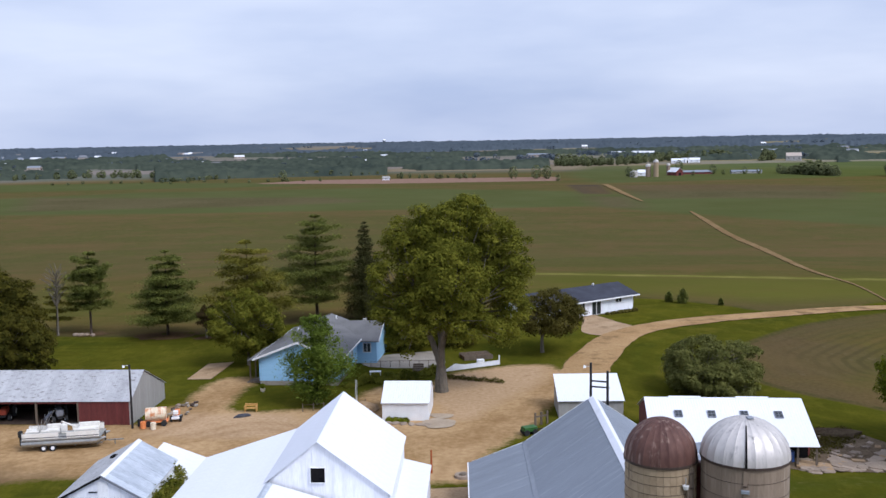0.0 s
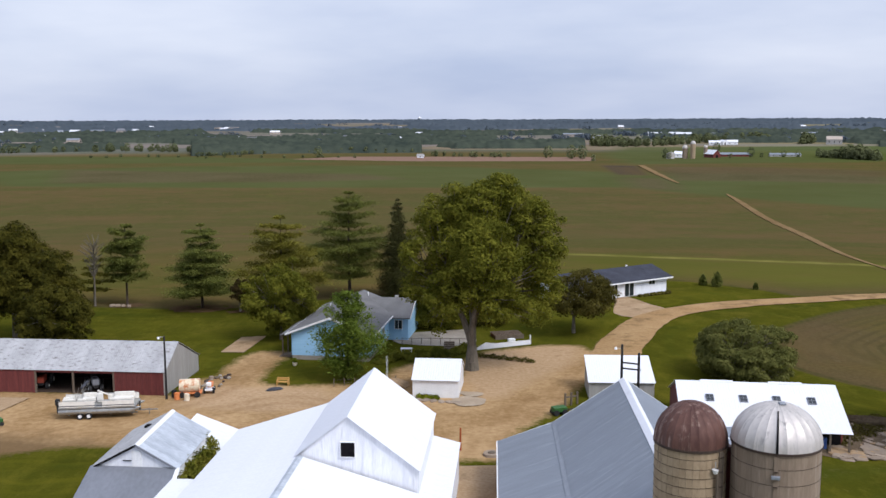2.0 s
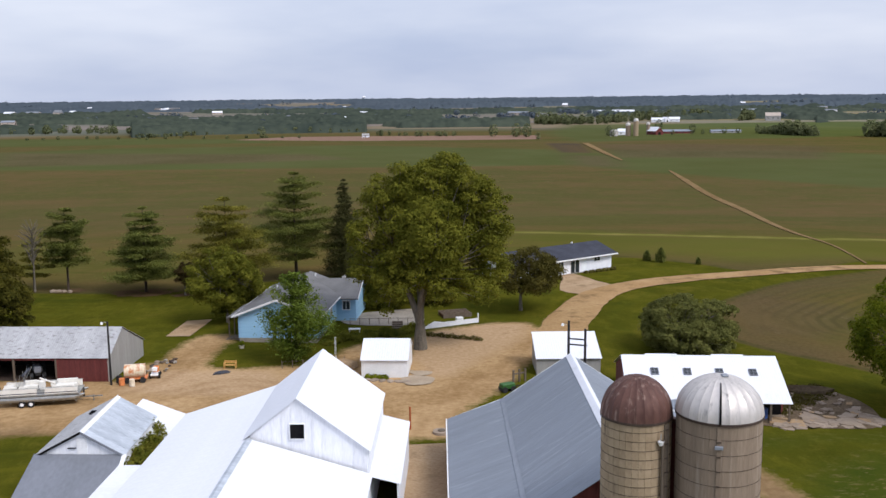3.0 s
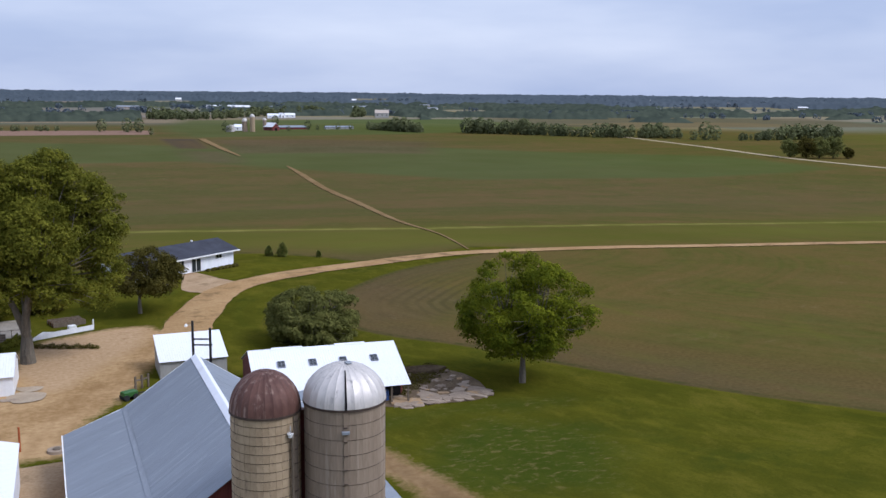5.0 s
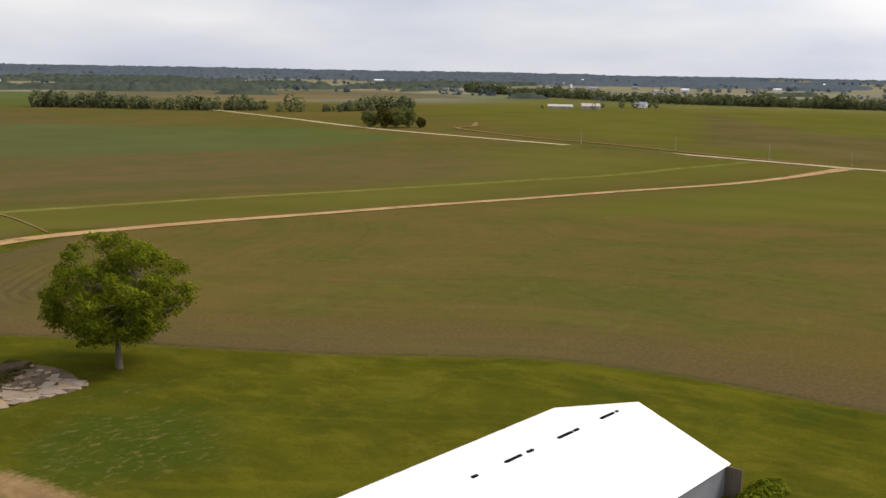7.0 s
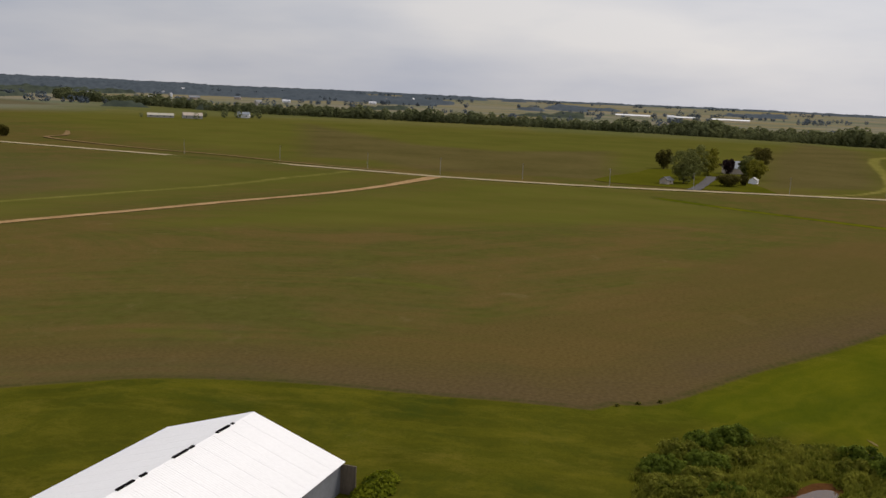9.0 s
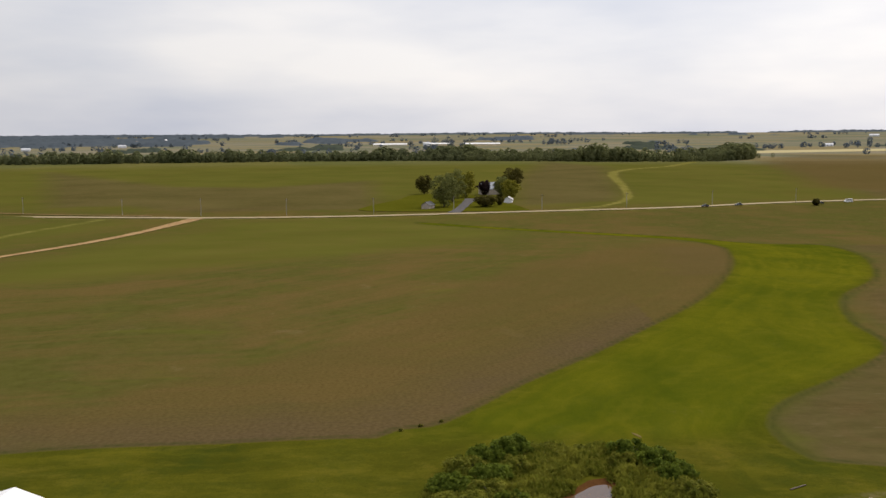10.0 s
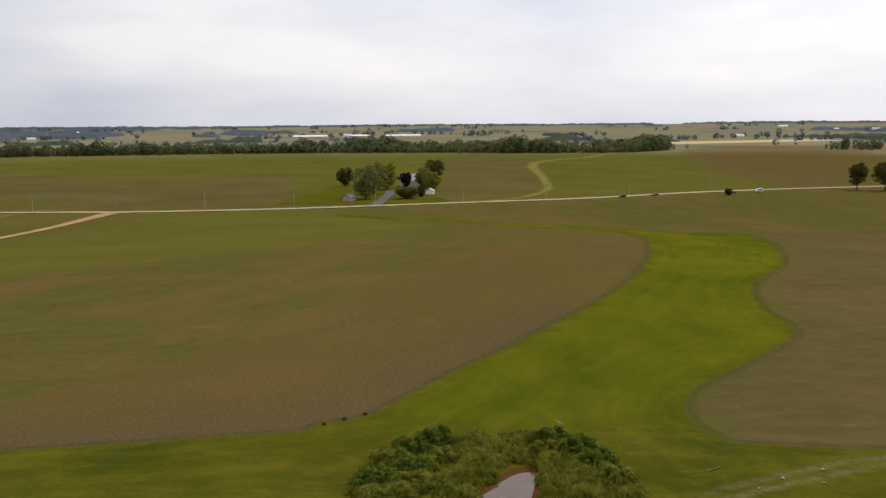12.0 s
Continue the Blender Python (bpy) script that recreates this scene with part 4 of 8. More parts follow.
wl = [(-10.4, 0), (4.55, 0), (4.55, 3.8), (-3.15, 6.2), (-10.4, 4.05)]
wall_y(barn, wl, -12.7, 0.2, M_WHITE_WALL)
wall_x(barn, 4.55, -12.6, 0.2, 0, 3.78, 0.18, M_WHITE_WALL)
wall_x(barn, -10.4, -12.6, 0.2, 0, 4.0, 0.18, M_WHITE_WALL)
# flat link roof to the granary
part("link_roof", box(B(), -13.2, -10.75, -6.0, 3.9, 2.86, 3.0), M_WHITE_ROOF, barn, "flat white link roof")
wall_x(barn, -13.0, -5.8, 3.7, 0, 2.85, 0.15, M_WHITE_WALL, "link_wall")
wall_y(barn, [(-12.9, 0), (-10.6, 0), (-10.6, 2.85), (-12.9, 2.85)], 3.6, 0.15, M_WHITE_WALL, "link_wall")

# ---- small granary with streaked tin roof ----
GR = pose(-21.31, 66.24, 0, 0, 0, 87.0 - 90)
gran = thing("granary", GR, "small white granary with a streaked silver tin roof", "shed")
roof_slope(gran, 3.05, 3.26, 0, 5.0, 0.0, 8.35, M_STREAK_ROOF)
roof_slope(gran, -3.35, 3.3, 0, 5.0, 0.0, 8.35, M_OLD_ROOF)
ridge_cap(gran, 0, 5.0, 0.0, 8.35, 0.55, M_TRIM, 0.24, "pale patched ridge cap")
gg = [(-3.05, 0), (2.8, 0), (2.8, 3.3), (0, 4.88), (-3.05, 3.35)]
wall_y(gran, gg, 0.3, 0.16, M_WHITE_WALL)
wall_y(gran, gg, 8.05, 0.16, M_WHITE_WALL)
wall_x(gran, 2.8, 0.4, 7.95, 0, 3.25, 0.15, M_WHITE_WALL)
wall_x(gran, -3.05, 0.4, 7.95, 0, 3.25, 0.15, M_WHITE_WALL)
part("loft_door", box(B(), -0.35, 0.35, 0.15, 0.22, 3.3, 4.5), M_TRIM, gran, "white boarded loft door")
part("bracket", box(B(), -1.0, -0.4, 0.12, 0.2, 3.75, 3.8), M_DARK, gran, "dark iron bracket")
for s, x, z in ((-1, -3.4, 3.25), (1, 3.1, 3.2)):
    bm = slab(B(), [(0, 5.05), (x, z), (x, z - 0.16), (0, 4.86)], -0.05, 0.0)
    part("rake_board", bm, M_DARK if s < 0 else M_DARK_ROOF, gran)
part("roof_hole", box(B(), -1.35, -0.75, 5.6, 6.3, 4.40, 4.52), M_DARK, gran, "dark hole torn in the tin")
# the grey lean-to roof below the gable
lean = thing("granary_lean_to", GR, "low lean-to with a plain dull grey roof", "shed")
bm = B()
roofpts = [(-3.35, 0.1, 3.42), (2.85, 0.1, 3.28), (3.75, -8.0, 1.5), (-2.7, -8.0, 1.6)]
va = [bm.verts.new(p) for p in roofpts] + [bm.verts.new((x, y, z - 0.1)) for x, y, z in roofpts]
for f in ((0, 1, 2, 3), (7, 6, 5, 4), (0, 4, 5, 1), (1, 5, 6, 2), (2, 6, 7, 3), (3, 7, 4, 0)):
    bm.faces.new([va[k] for k in f])
bmesh.ops.recalc_face_normals(bm, faces=bm.faces)
part("roof_slope", bm, M_DARK_ROOF, lean)
bm = B()
box(bm, -2.9, 3.3, -7.7, 0.1, 0, 1.45)
part("wall", bm, M_WHITE_WALL, lean)
bm = slab(B(), [(2.84, 3.32), (3.05, 3.32), (3.05, 3.15), (2.84, 3.15)], 0.0, 0.1)
va = [bm.verts.new(p) for p in ((2.85, 0.1, 3.32), (3.15, 0.1, 3.3), (4.05, -8, 1.55), (3.75, -8, 1.54))]
bm.faces.new(va)
part("edge_flashing", bm, M_TRIM, lean, "white edge flashing")
# low white roof beyond the granary
low = thing("low_white_shed", GR, "low white-roofed shed beside the granary", "shed")
roof_slope(low, 4.3, 2.05, 0.7, 3.45, 6.4, 12.4, M_WHITE_ROOF)
bm = B()
box(bm, 3.2, 4.0, 6.6, 12.2, 0, 2.05)
box(bm, 1.0, 3.2, 8.6, 12.2, 0, 2.35)
part("wall", bm, M_GREY_WALL, low, "grey boarded wall")

# ---- red machine shed ----
RS = pose(-27.15, 99.66, 0, 0, 0, 174.24 - 90)
shed = thing("red_machine_shed", RS, "long open-fronted red machine shed with a worn tin roof", "shed")
RL = 34.0
roof_slope(shed, -4.1, 2.45, 0, 4.75, -0.2, RL, M_OLD_ROOF)
roof_slope(shed, 6.4, 1.75, 0, 4.75, -0.2, RL, M_OLD_ROOF)
ends = [(-3.9, 0), (6.1, 0), (6.1, 1.75), (0, 4.62), (-3.9, 2.4)]
wall_y(shed, ends, 0.0, 0.16, M_GREY_WALL, label="grey metal end wall")
wall_y(shed, ends, RL - 0.3, 0.16, M_GREY_WALL)
wall_x(shed, 6.1, 0.1, RL - 0.4, 0, 1.72, 0.15, M_RED_BOARD)
wall_x(shed, -3.9, 0.08, 5.3, 0, 2.42, 0.12, M_RED_BOARD, "front_wall")
wall_x(shed, -3.9, 13.8, RL - 0.4, 0, 2.42, 0.12, M_RED_BOARD, "front_wall")
part("lintel", box(B(), -3.96, -3.82, 5.3, 13.8, 2.2, 2.44), M_RED_BOARD, shed)
for y in (5.35, 9.7, 13.75):
    part("post", box(B(), -3.98, -3.80, y - 0.09, y + 0.09, 0, 2.44), M_WOOD, shed)
# shade of the open bay is put into the partition and floor colours
part("inner_wall", box(B(), 1.9, 2.0, 0.2, RL - 0.5, 0, 3.6), M_DARK, shed, "near-black partition standing for the bay's shade")
part("dirt_floor", box(B(), -3.8, 1.9, 0.1, RL - 0.4, 0.032, 0.06), M_HOOP, shed, "dirt floor darkened to stand for the bay's shade")
for k in range(12):
    y = 0.35 + 0.42 * k
    part("batten", box(B(), -3.985, -3.95, y, y + 0.05, 0.05, 2.38), M_RED_BOARD, shed)

# ---- small white shed in the yard ----
SH = pose(-2.1, 94.6, 0, 0, 0, -6.5)
sh = thing("white_garden_shed", SH, "small white shed with a bright white metal roof", "shed")


def cross_shed(parent, w, depth, eave, ridge, wallmat, roofmat, mono=False, over=0.25):
    """A shed whose roof faces the near side: x along the front, y back."""
    root = new("roof")
    root.parent = parent
    root.matrix_basis = pose(0, 0, 0, 0, 0, 90)
    mid = depth if mono else depth / 2
    # in the turned frame x runs back from the front and y along it
    roof_slope(root, -over, eave, mid, ridge, -w - 0.1, 0.1, roofmat)
    if not mono:
        roof_slope(root, depth + over, eave, mid, ridge, -w - 0.1, 0.1, roofmat)
    prof = [(0, 0), (depth, 0), (depth, ridge - 0.08 if mono else eave), (mid, ridge - 0.08), (0, eave + 0.02)]
    for x in (0.06, w - 0.06):
        ob = part("side_wall", slab(B(), prof, -x - 0.06, -x + 0.06), wallmat, parent)
        ob.matrix_basis = pose(0, 0, 0, 0, 0, 90)
    part("front_wall", box(B(), 0.12, w - 0.12, 0, 0.12, 0, eave + 0.02), wallmat, parent)
    part("back_wall", box(B(), 0.12, w - 0.12, depth - 0.12, depth, 0, ridge - 0.1 if mono else eave), wallmat, parent)


cross_shed(sh, 4.7, 6.0, 1.85, 3.35, M_TRIM, M_WHITE_ROOF)

# ---- white-roofed shed by the drive ----
S2 = pose(15.7, 93.7, 0, 0, 0, -4)
s2 = thing("block_shed", S2, "small pale block shed with a bright white roof", "shed")
cross_shed(s2, 6.5, 5.0, 1.75, 3.3, M_GREY_WALL, M_WHITE_ROOF, mono=True)

# ---- long white-roofed barn with skylights ----
LB = pose(36.0, 83.1, 0, 0, 0, 171.6 - 90)
lb = thing("long_white_roofed_barn", LB, "long low red barn with a white metal roof and skylights", "barn")
LL = 14.0
roof_slope(lb, -6.3, 1.78, 0, 4.3, 0, LL, M_WHITE_ROOF)
roof_slope(lb, 6.0, 1.9, 0, 4.3, 0, LL, M_WHITE_ROOF)
le = [(-3.9, 0), (5.7, 0), (5.7, 1.95), (0, 4.2), (-3.9, 2.65)]
wall_y(lb, le, 0.25, 0.16, M_RED_BOARD)
wall_y(lb, le, LL - 0.25, 0.16, M_RED_BOARD)
# the dark under the eave is painted on this wall in near-black
wall_x(lb, -3.9, 0.35, LL - 0.35, 0, 2.6, 0.14, M_DARK, label="inner front wall coloured near-black for eave shade")
wall_x(lb, 5.7, 0.35, LL - 0.35, 0, 1.9, 0.14, M_RED_BOARD)
for y in (0.2, 1.75, 3.6, 6.8, 10.2, 13.8):
    part("post", box(B(), -6.1, -5.95, y - 0.08, y + 0.08, 0, 1.8), M_WOOD, lb)
for y0 in (2.9, 8.9):
    part("ridge_vent", slab(B(), [(-0.22, 4.24), (0, 4.42), (0.22, 4.24)], y0, y0 + 2.9), M_WHITE_ROOF, lb, "white ridge vent hood")
for k, y in enumerate((2.5, 5.45, 8.3, 11.2)):
    m = Matrix.Translation((-2.35, y, 3.40)) @ Matrix.Rotation(math.atan2(2.52, 6.3) * -1, 4, "Y")
    sk = part("skylight", box(B(), -0.42, 0.42, -0.30, 0.30, 0.0, 0.05), M_GLASS, lb, "dark glass skylight")
    sk.matrix_basis = m
    bm = B()
    for a, b, c, d in ((-0.47, -0.42, -0.35, 0.35), (0.42, 0.47, -0.35, 0.35), (-0.42, 0.42, -0.35, -0.30), (-0.42, 0.42, 0.30, 0.35), (-0.42, 0.42, -0.015, 0.015), (-0.015, 0.015, -0.3, -0.015), (-0.015, 0.015, 0.015, 0.3)):
        box(bm, a, b, c, d, -0.02, 0.075)
    part("skylight_frame", bm, M_DARK_ROOF, sk)

# ---- white barn by the pasture ----
NB = pose(60.3, 30.9, 0, 0, 0, -2.7 - 90)
nb = thing("white_pole_barn", NB, "broad white-roofed pole barn with gaps along the ridge", "barn")
NL = 30.0
NZ = 4.75
roof_slope(nb, 7.35, 2.2, 0, NZ, -NL, 0, M_BRIGHT_ROOF)
roof_slope(nb, -7.35, 2.4, 0, NZ, -NL, 0, M_BRIGHT_ROOF)
ne = [(-7.1, 0), (7.1, 0), (7.1, 2.2), (0, NZ - 0.1), (-7.1, 2.35)]
# closed wall added; its brown stands for the dark open end with beams
wall_y(nb, ne, -0.3, 0.16, M_WOOD, label="closed brown end wall standing for the dark open gable")
wall_y(nb, ne, -NL + 0.3, 0.16, M_WOOD)
wall_x(nb, 7.1, -NL + 0.4, -0.4, 0, 2.2, 0.15, M_DARK_ROOF)
wall_x(nb, -7.1, -NL + 0.4, -0.4, 0, 2.35, 0.15, M_WOOD)
for y0, w in ((-3.0, 0.25), (-4.9, 1.6), (-8.1, 0.5), (-9.9, 1.6), (-13.2, 0.6), (-15.4, 1.6), (-18.5, 0.5)):
    part("ridge_gap", box(B(), -0.10, 0.10, y0, y0 + w, NZ - 0.02, NZ + 0.07), M_DARK, nb, "dark gap in the ridge")
part("open_door", box(B(), 7.15, 8.35, -0.4, -0.3, 0, 2.15), M_WOOD, nb, "brown sliding door standing open")


# ---- silos ----
def silo(x, y, radius, wall_h, dome_h, stave_mat, dome_mat, per_ring, course, name, label, slit=False, gap=0.010):
    s = thing(name, pose(x, y, 0), label, "silo", "pair of silos")
    bm = B()
    tube(bm, (0, 0, 0), (0, 0, wall_h), radius - 0.03, radius - 0.03, 48)
    part("inner_wall", bm, M_SILO_CORE, s)
    rows = int(wall_h / course)
    course = wall_h / rows
    step = math.tau / per_ring
    face_dir = math.atan2(-y, -x)

    def stave(a0, a1, z0, z1):
        v = []
        for z in (z0, z1):
            for r in (radius - 0.04, radius + 0.02):
                for a in (a0, a1):
                    v.append((r * math.cos(a), r * math.sin(a), z))
        return v

    quad = [(2, 3, 7, 6), (0, 2, 6, 4), (3, 1, 5, 7), (4, 6, 7, 5), (0, 1, 3, 2)]
    half = gap / radius / 2
    me = quads_mesh("stave", stave(-step / 2 + half, step / 2 - half, gap / 2, course - gap / 2), quad, stave_mat)
    rest_v, rest_f = [], []
    count = 0
    for k in range(rows - 1, -1, -1):
        for j in range(per_ring):
            a = j * step
            turned = (a - face_dir + math.pi) % math.tau - math.pi
            if abs(turned) < 1.62 and count < 290:
                count += 1
                part_mesh("stave", me, s, Matrix.Translation((0, 0, k * course)) @ Matrix.Rotation(a, 4, "Z"))
            else:
                n = len(rest_v)
                rest_v += stave(a - step / 2 + half, a + step / 2 - half, k * course + gap / 2, (k + 1) * course - gap / 2)
                rest_f += [tuple(n + q for q in f) for f in quad]
    ob = new("lower_staves", quads_mesh("lower_staves", rest_v, rest_f, stave_mat))
    ob.parent = s
    tagged(ob, kind="stuff")
    # steel hoops
    for k in range(1, rows + 1):
        z = k * course - (0.0 if k < rows else 0.06)
        bm = B()
        n = 48
        prof = [(radius + 0.018, -0.010), (radius + 0.034, -0.010), (radius + 0.034, 0.010), (radius + 0.018, 0.010)]
        rings = [[bm.verts.new((r * math.cos(i * math.tau / n), r * math.sin(i * math.tau / n), z + dz)) for r, dz in prof] for i in range(n)]
        for i in range(n):
            for q in range(4):
                bm.faces.new((rings[i][q], rings[(i + 1) % n][q], rings[(i + 1) % n][(q + 1) % 4], rings[i][(q + 1) % 4]))
        bmesh.ops.recalc_face_normals(bm, faces=bm.faces)
        part("hoop", bm, M_HOOP, s)
    # dome of pressed gores with raised seams
    gores = 26
    ga = math.tau / gores
    v, f = [], []
    lat = 9
    for i in range(lat + 1):
        th = (math.pi / 2) * i / lat * 0.965
        for j, (u, bulge) in enumerate(((-0.5, 0.010), (-0.46, 0.0), (0, 0.002), (0.46, 0.0), (0.5, 0.010))):
            r = (radius + 0.07 + bulge * math.cos(th)) * math.cos(th)
            v.append((r * math.cos(u * ga), r * math.sin(u * ga), math.sin(th) * dome_h + bulge * 0.5))
    for i in range(lat):
        for j in range(4):
            f.append((i * 5 + j, i * 5 + j + 1, (i + 1) * 5 + j + 1, (i + 1) * 5 + j))
    gore = quads_mesh("dome_gore", v, f, dome_mat)
    gore.polygons.foreach_set("use_smooth", [True] * len(gore.polygons))
    for j in range(gores):
        a = j * ga + ga / 2 + face_dir
        part_mesh("dome_gore", gore, s, Matrix.Translation((0, 0, wall_h)) @ Matrix.Rotation(a, 4, "Z"))
    bm = B()
    tube(bm, (0, 0, wall_h + dome_h * 0.955), (0, 0, wall_h + dome_h * 1.0), radius * 0.20, radius * 0.13, 20)
    part("cap", bm, dome_mat, s, "domed vent cap")
    bm = B()
    tube(bm, (0, 0, wall_h - 0.10), (0, 0, wall_h + 0.03), radius + 0.09, radius + 0.09, 48)
    part("dome_rim", bm, M_HOOP, s)
    if slit:
        a = face_dir + 0.03
        v, f = [], []
        for i in range(lat + 1):
            th = (math.pi / 2) * (i / lat * 0.72)
            for w in (-0.06, 0.06):
                r = (radius + 0.125) * math.cos(th)
                ww = w * (1 - 0.55 * i / lat)
                v.append((r * math.cos(a) - ww * math.sin(a), r * math.sin(a) + ww * math.cos(a), wall_h + math.sin(th) * dome_h + 0.03))
        f = [(2 * i, 2 * i + 1, 2 * i + 3, 2 * i + 2) for i in range(lat)]
        n = len(v)
        v += [(p[0] * 0.97, p[1] * 0.97, p[2] - 0.03) for p in v]
        f += [(2 * i, 2 * i + 2, n + 2 * i + 2, n + 2 * i) for i in range(lat)] + [(2 * i + 3, 2 * i + 1, n + 2 * i + 1, n + 2 * i + 3) for i in range(lat)]
        ob = new("open_seam", quads_mesh("open_seam", v, f, M_DARK))
        ob.parent = s
        tagged(ob, "dark open hatch seam")
        hatch = part("hatch", box(B(), -0.16, 0.16, -0.16, 0.16, 0, 0.1, 0.02), M_FLASHING, s, "dull grey roof hatch")
        hatch.matrix_basis = Matrix.Translation((0.25 * math.cos(a) + 0.2, 0.25 * math.sin(a), wall_h + dome_h - 0.02))
    # narrow filler pipe and ladder down the near face
    a = face_dir + (0.80 if not slit else 0.02)
    ch = Matrix.Rotation(a, 4, "Z") @ Matrix.Translation((radius + 0.04, 0, 0))
    if slit:
        box_ = part("hatch_box", box(B(), 0.0, 0.14, -0.20, 0.20, wall_h - 1.25, wall_h - 1.08, 0.02), M_FLASHING, s, "small grey sheet-metal box")
        box_.matrix_basis = ch
        strip = part("ladder_rail", box(B(), 0.0, 0.03, -0.09, 0.09, 0.3, wall_h - 0.15), M_STAVE_GREY, s, "stained steel ladder strip")
        strip.matrix_basis = ch
        rung_at, rung_w = strip, 0.10
    else:
        pipe = part("filler_pipe", tube(B(), (0.14, -0.10, 0.2), (0.14, -0.10, wall_h - 0.9), 0.08, 0.08, 12), M_WOOD, s, "dark stained filler pipe")
        pipe.matrix_basis = ch
        strip = part("ladder_rail", box(B(), 0.0, 0.04, 0.12, 0.42, 0.3, wall_h - 0.15), M_WOOD, s, "dark weathered ladder board")
        strip.matrix_basis = ch
        rung_at, rung_w = strip, 0.12
    for k in range(int(wall_h / 0.76)):
        y_ = 0.0 if slit else 0.27
        part("rung", box(B(), 0.04, 0.09, y_ - rung_w, y_ + rung_w, 0.5 + k * 0.76, 0.54 + k * 0.76), M_HOOP, rung_at)
    return s, a


sa, a_lamp = silo(13.25, 47.5, 1.80, 11.6, 2.05, M_STAVE, M_RUST, 34, 0.48, "concrete_stave_silo", "tan concrete stave silo with a rusty brown steel dome")
lamp = thing("silo_lamp", pose(13.25 + 1.98 * math.cos(a_lamp - 0.12), 47.5 + 1.98 * math.sin(a_lamp - 0.12), 10.45), "small white yard lamp fixed to the silo", "lamp")
bm = B()
tube(bm, (0, 0, 0), (0, 0, 0.22), 0.10, 0.17, 12)
part("shade", bm, M_TRIM, lamp)
bm = B()
tube(bm, (0, 0, 0.2), (0.0, 0, 0.62), 0.03, 0.03, 8)
part("bracket", bm, M_GREY_WALL, lamp)
silo(17.15, 46.05, 2.13, 12.05, 1.93, M_STAVE_GREY, M_SILVER, 40, 0.76, "concrete_stave_silo", "weathered grey stave silo with a silver steel dome", True, 0.005)

# ---- blue farmhouse ----
BH = pose(-12.05, 109.6, 0, 0, 0, 81.4 - 90)
bh = thing("blue_farmhouse", BH, "light blue farmhouse with a grey shingled roof", "house")
HL = 18.0
part("foundation", box(B(), -4.6, 4.6, 0.25, HL - 0.25, 0, 0.5), M_CONCRETE, bh, "grey block foundation")
ge = [(-4.6, 0.5), (4.6, 0.5), (4.6, 3.3), (0, 5.05), (-4.6, 3.3)]
wall_y(bh, ge, 0.4, 0.2, M_BLUE_SIDING)
wall_y(bh, ge, HL - 0.4, 0.2, M_BLUE_SIDING)
wall_x(bh, -4.6, 0.3, HL - 0.3, 0.5, 3.3, 0.2, M_BLUE_SIDING)
wall_x(bh, 4.6, 0.3, HL - 0.3, 0.5, 3.3, 0.2, M_BLUE_SIDING)
roof_deck(bh, -5.25, 3.22, 0, 5.22, -0.3, HL + 0.3, M_SHINGLE)
roof_deck(bh, 5.25, 3.22, 0, 5.22, -0.3, HL + 0.3, M_SHINGLE)
for s in (-1, 1):
    part("rake_board", slab(B(), [(0, 5.24), (s * 5.28, 3.23), (s * 5.28, 3.0), (0, 5.0)], -0.36, -0.305), M_TRIM, bh, "white rake board")
    part("gutter", box(B(), s * 5.30 - 0.06, s * 5.30 + 0.06, -0.3, HL + 0.3, 3.04, 3.17), M_TRIM, bh, "white gutter")
# cross wing towards the yard
wing = new("wing")
wing.parent = bh
wing.matrix_basis = pose(0, 15.6, 0, 0, 0, -90)
# in the wing's frame x runs back along the house towards the near gable, y out to the side
part("wing_wall", slab(B(), [(-4.0, 0), (4.0, 0), (4.0, 3.1), (0, 4.6), (-4.0, 3.1)], 7.0, 7.2), M_BLUE_SIDING, wing)
part("wing_side", box(B(), 3.9, 4.0, 4.6, 7.0, 0, 3.1), M_BLUE_SIDING, wing)
part("wing_side", box(B(), -4.0, -3.9, 4.6, 7.0, 0, 3.1), M_BLUE_SIDING, wing)
for s in (-1, 1):
    part("wing_roof", slab(B(), [(s * 4.6, 3.0), (0, 4.78), (0, 4.64), (s * 4.6, 2.86)], 0.8, 7.6), M_SHINGLE, wing)
    part("wing_rake", slab(B(), [(0, 4.8), (s * 4.62, 3.02), (s * 4.62, 2.8), (0, 4.56)], 7.61, 7.66), M_TRIM, wing, "white rake board")
for y in (2.2, 5.0, 8.0):
    window(bh, Matrix.Translation((4.70, y, 1.5)) @ Matrix.Rotation(-math.pi / 2, 4, "Z"), 0.9, 1.2)
window(bh, Matrix.Translation((6.0, 11.5, 1.5)) @ Matrix.Rotation(math.pi, 4, "Z"), 0.9, 1.1)
for x, y, z in ((-2.4, 8.5, 4.3), (-2.9, 11.8, 4.1), (1.0, 16.6, 4.8)):
    bm = B()
    tube(bm, (x, y, z - 0.3), (x, y, z + 0.45), 0.07, 0.07, 8)
    part("vent_pipe", bm, M_TRIM, bh, "white roof vent pipe")
part("chimney", box(B(), 4.7, 5.15, 15.9, 16.35, 3.4, 4.95, 0.03), M_GREY_WALL, bh, "pale chimney")
part("ramp", slab(B(), [(-4.65, 0.45), (-6.6, 0.0), (-4.65, 0.0)], 1.2, 3.0), M_WOOD, bh, "weathered wooden side steps")
for y in (1.3, 3.4, 5.6, 7.8):
    part("porch_post", box(B(), -6.2, -6.06, y, y + 0.14, 0, 2.7), M_WOOD, bh, "weathered porch post")
part("porch_roof", slab(B(), [(-6.35, 2.7), (-5.2, 3.15), (-5.2, 3.05), (-6.35, 2.6)], 1.0, 8.2), M_SHINGLE, bh)

# ---- white ranch house ----
H2 = pose(38.9, 157.0, -0.75, 0, 0, 32)
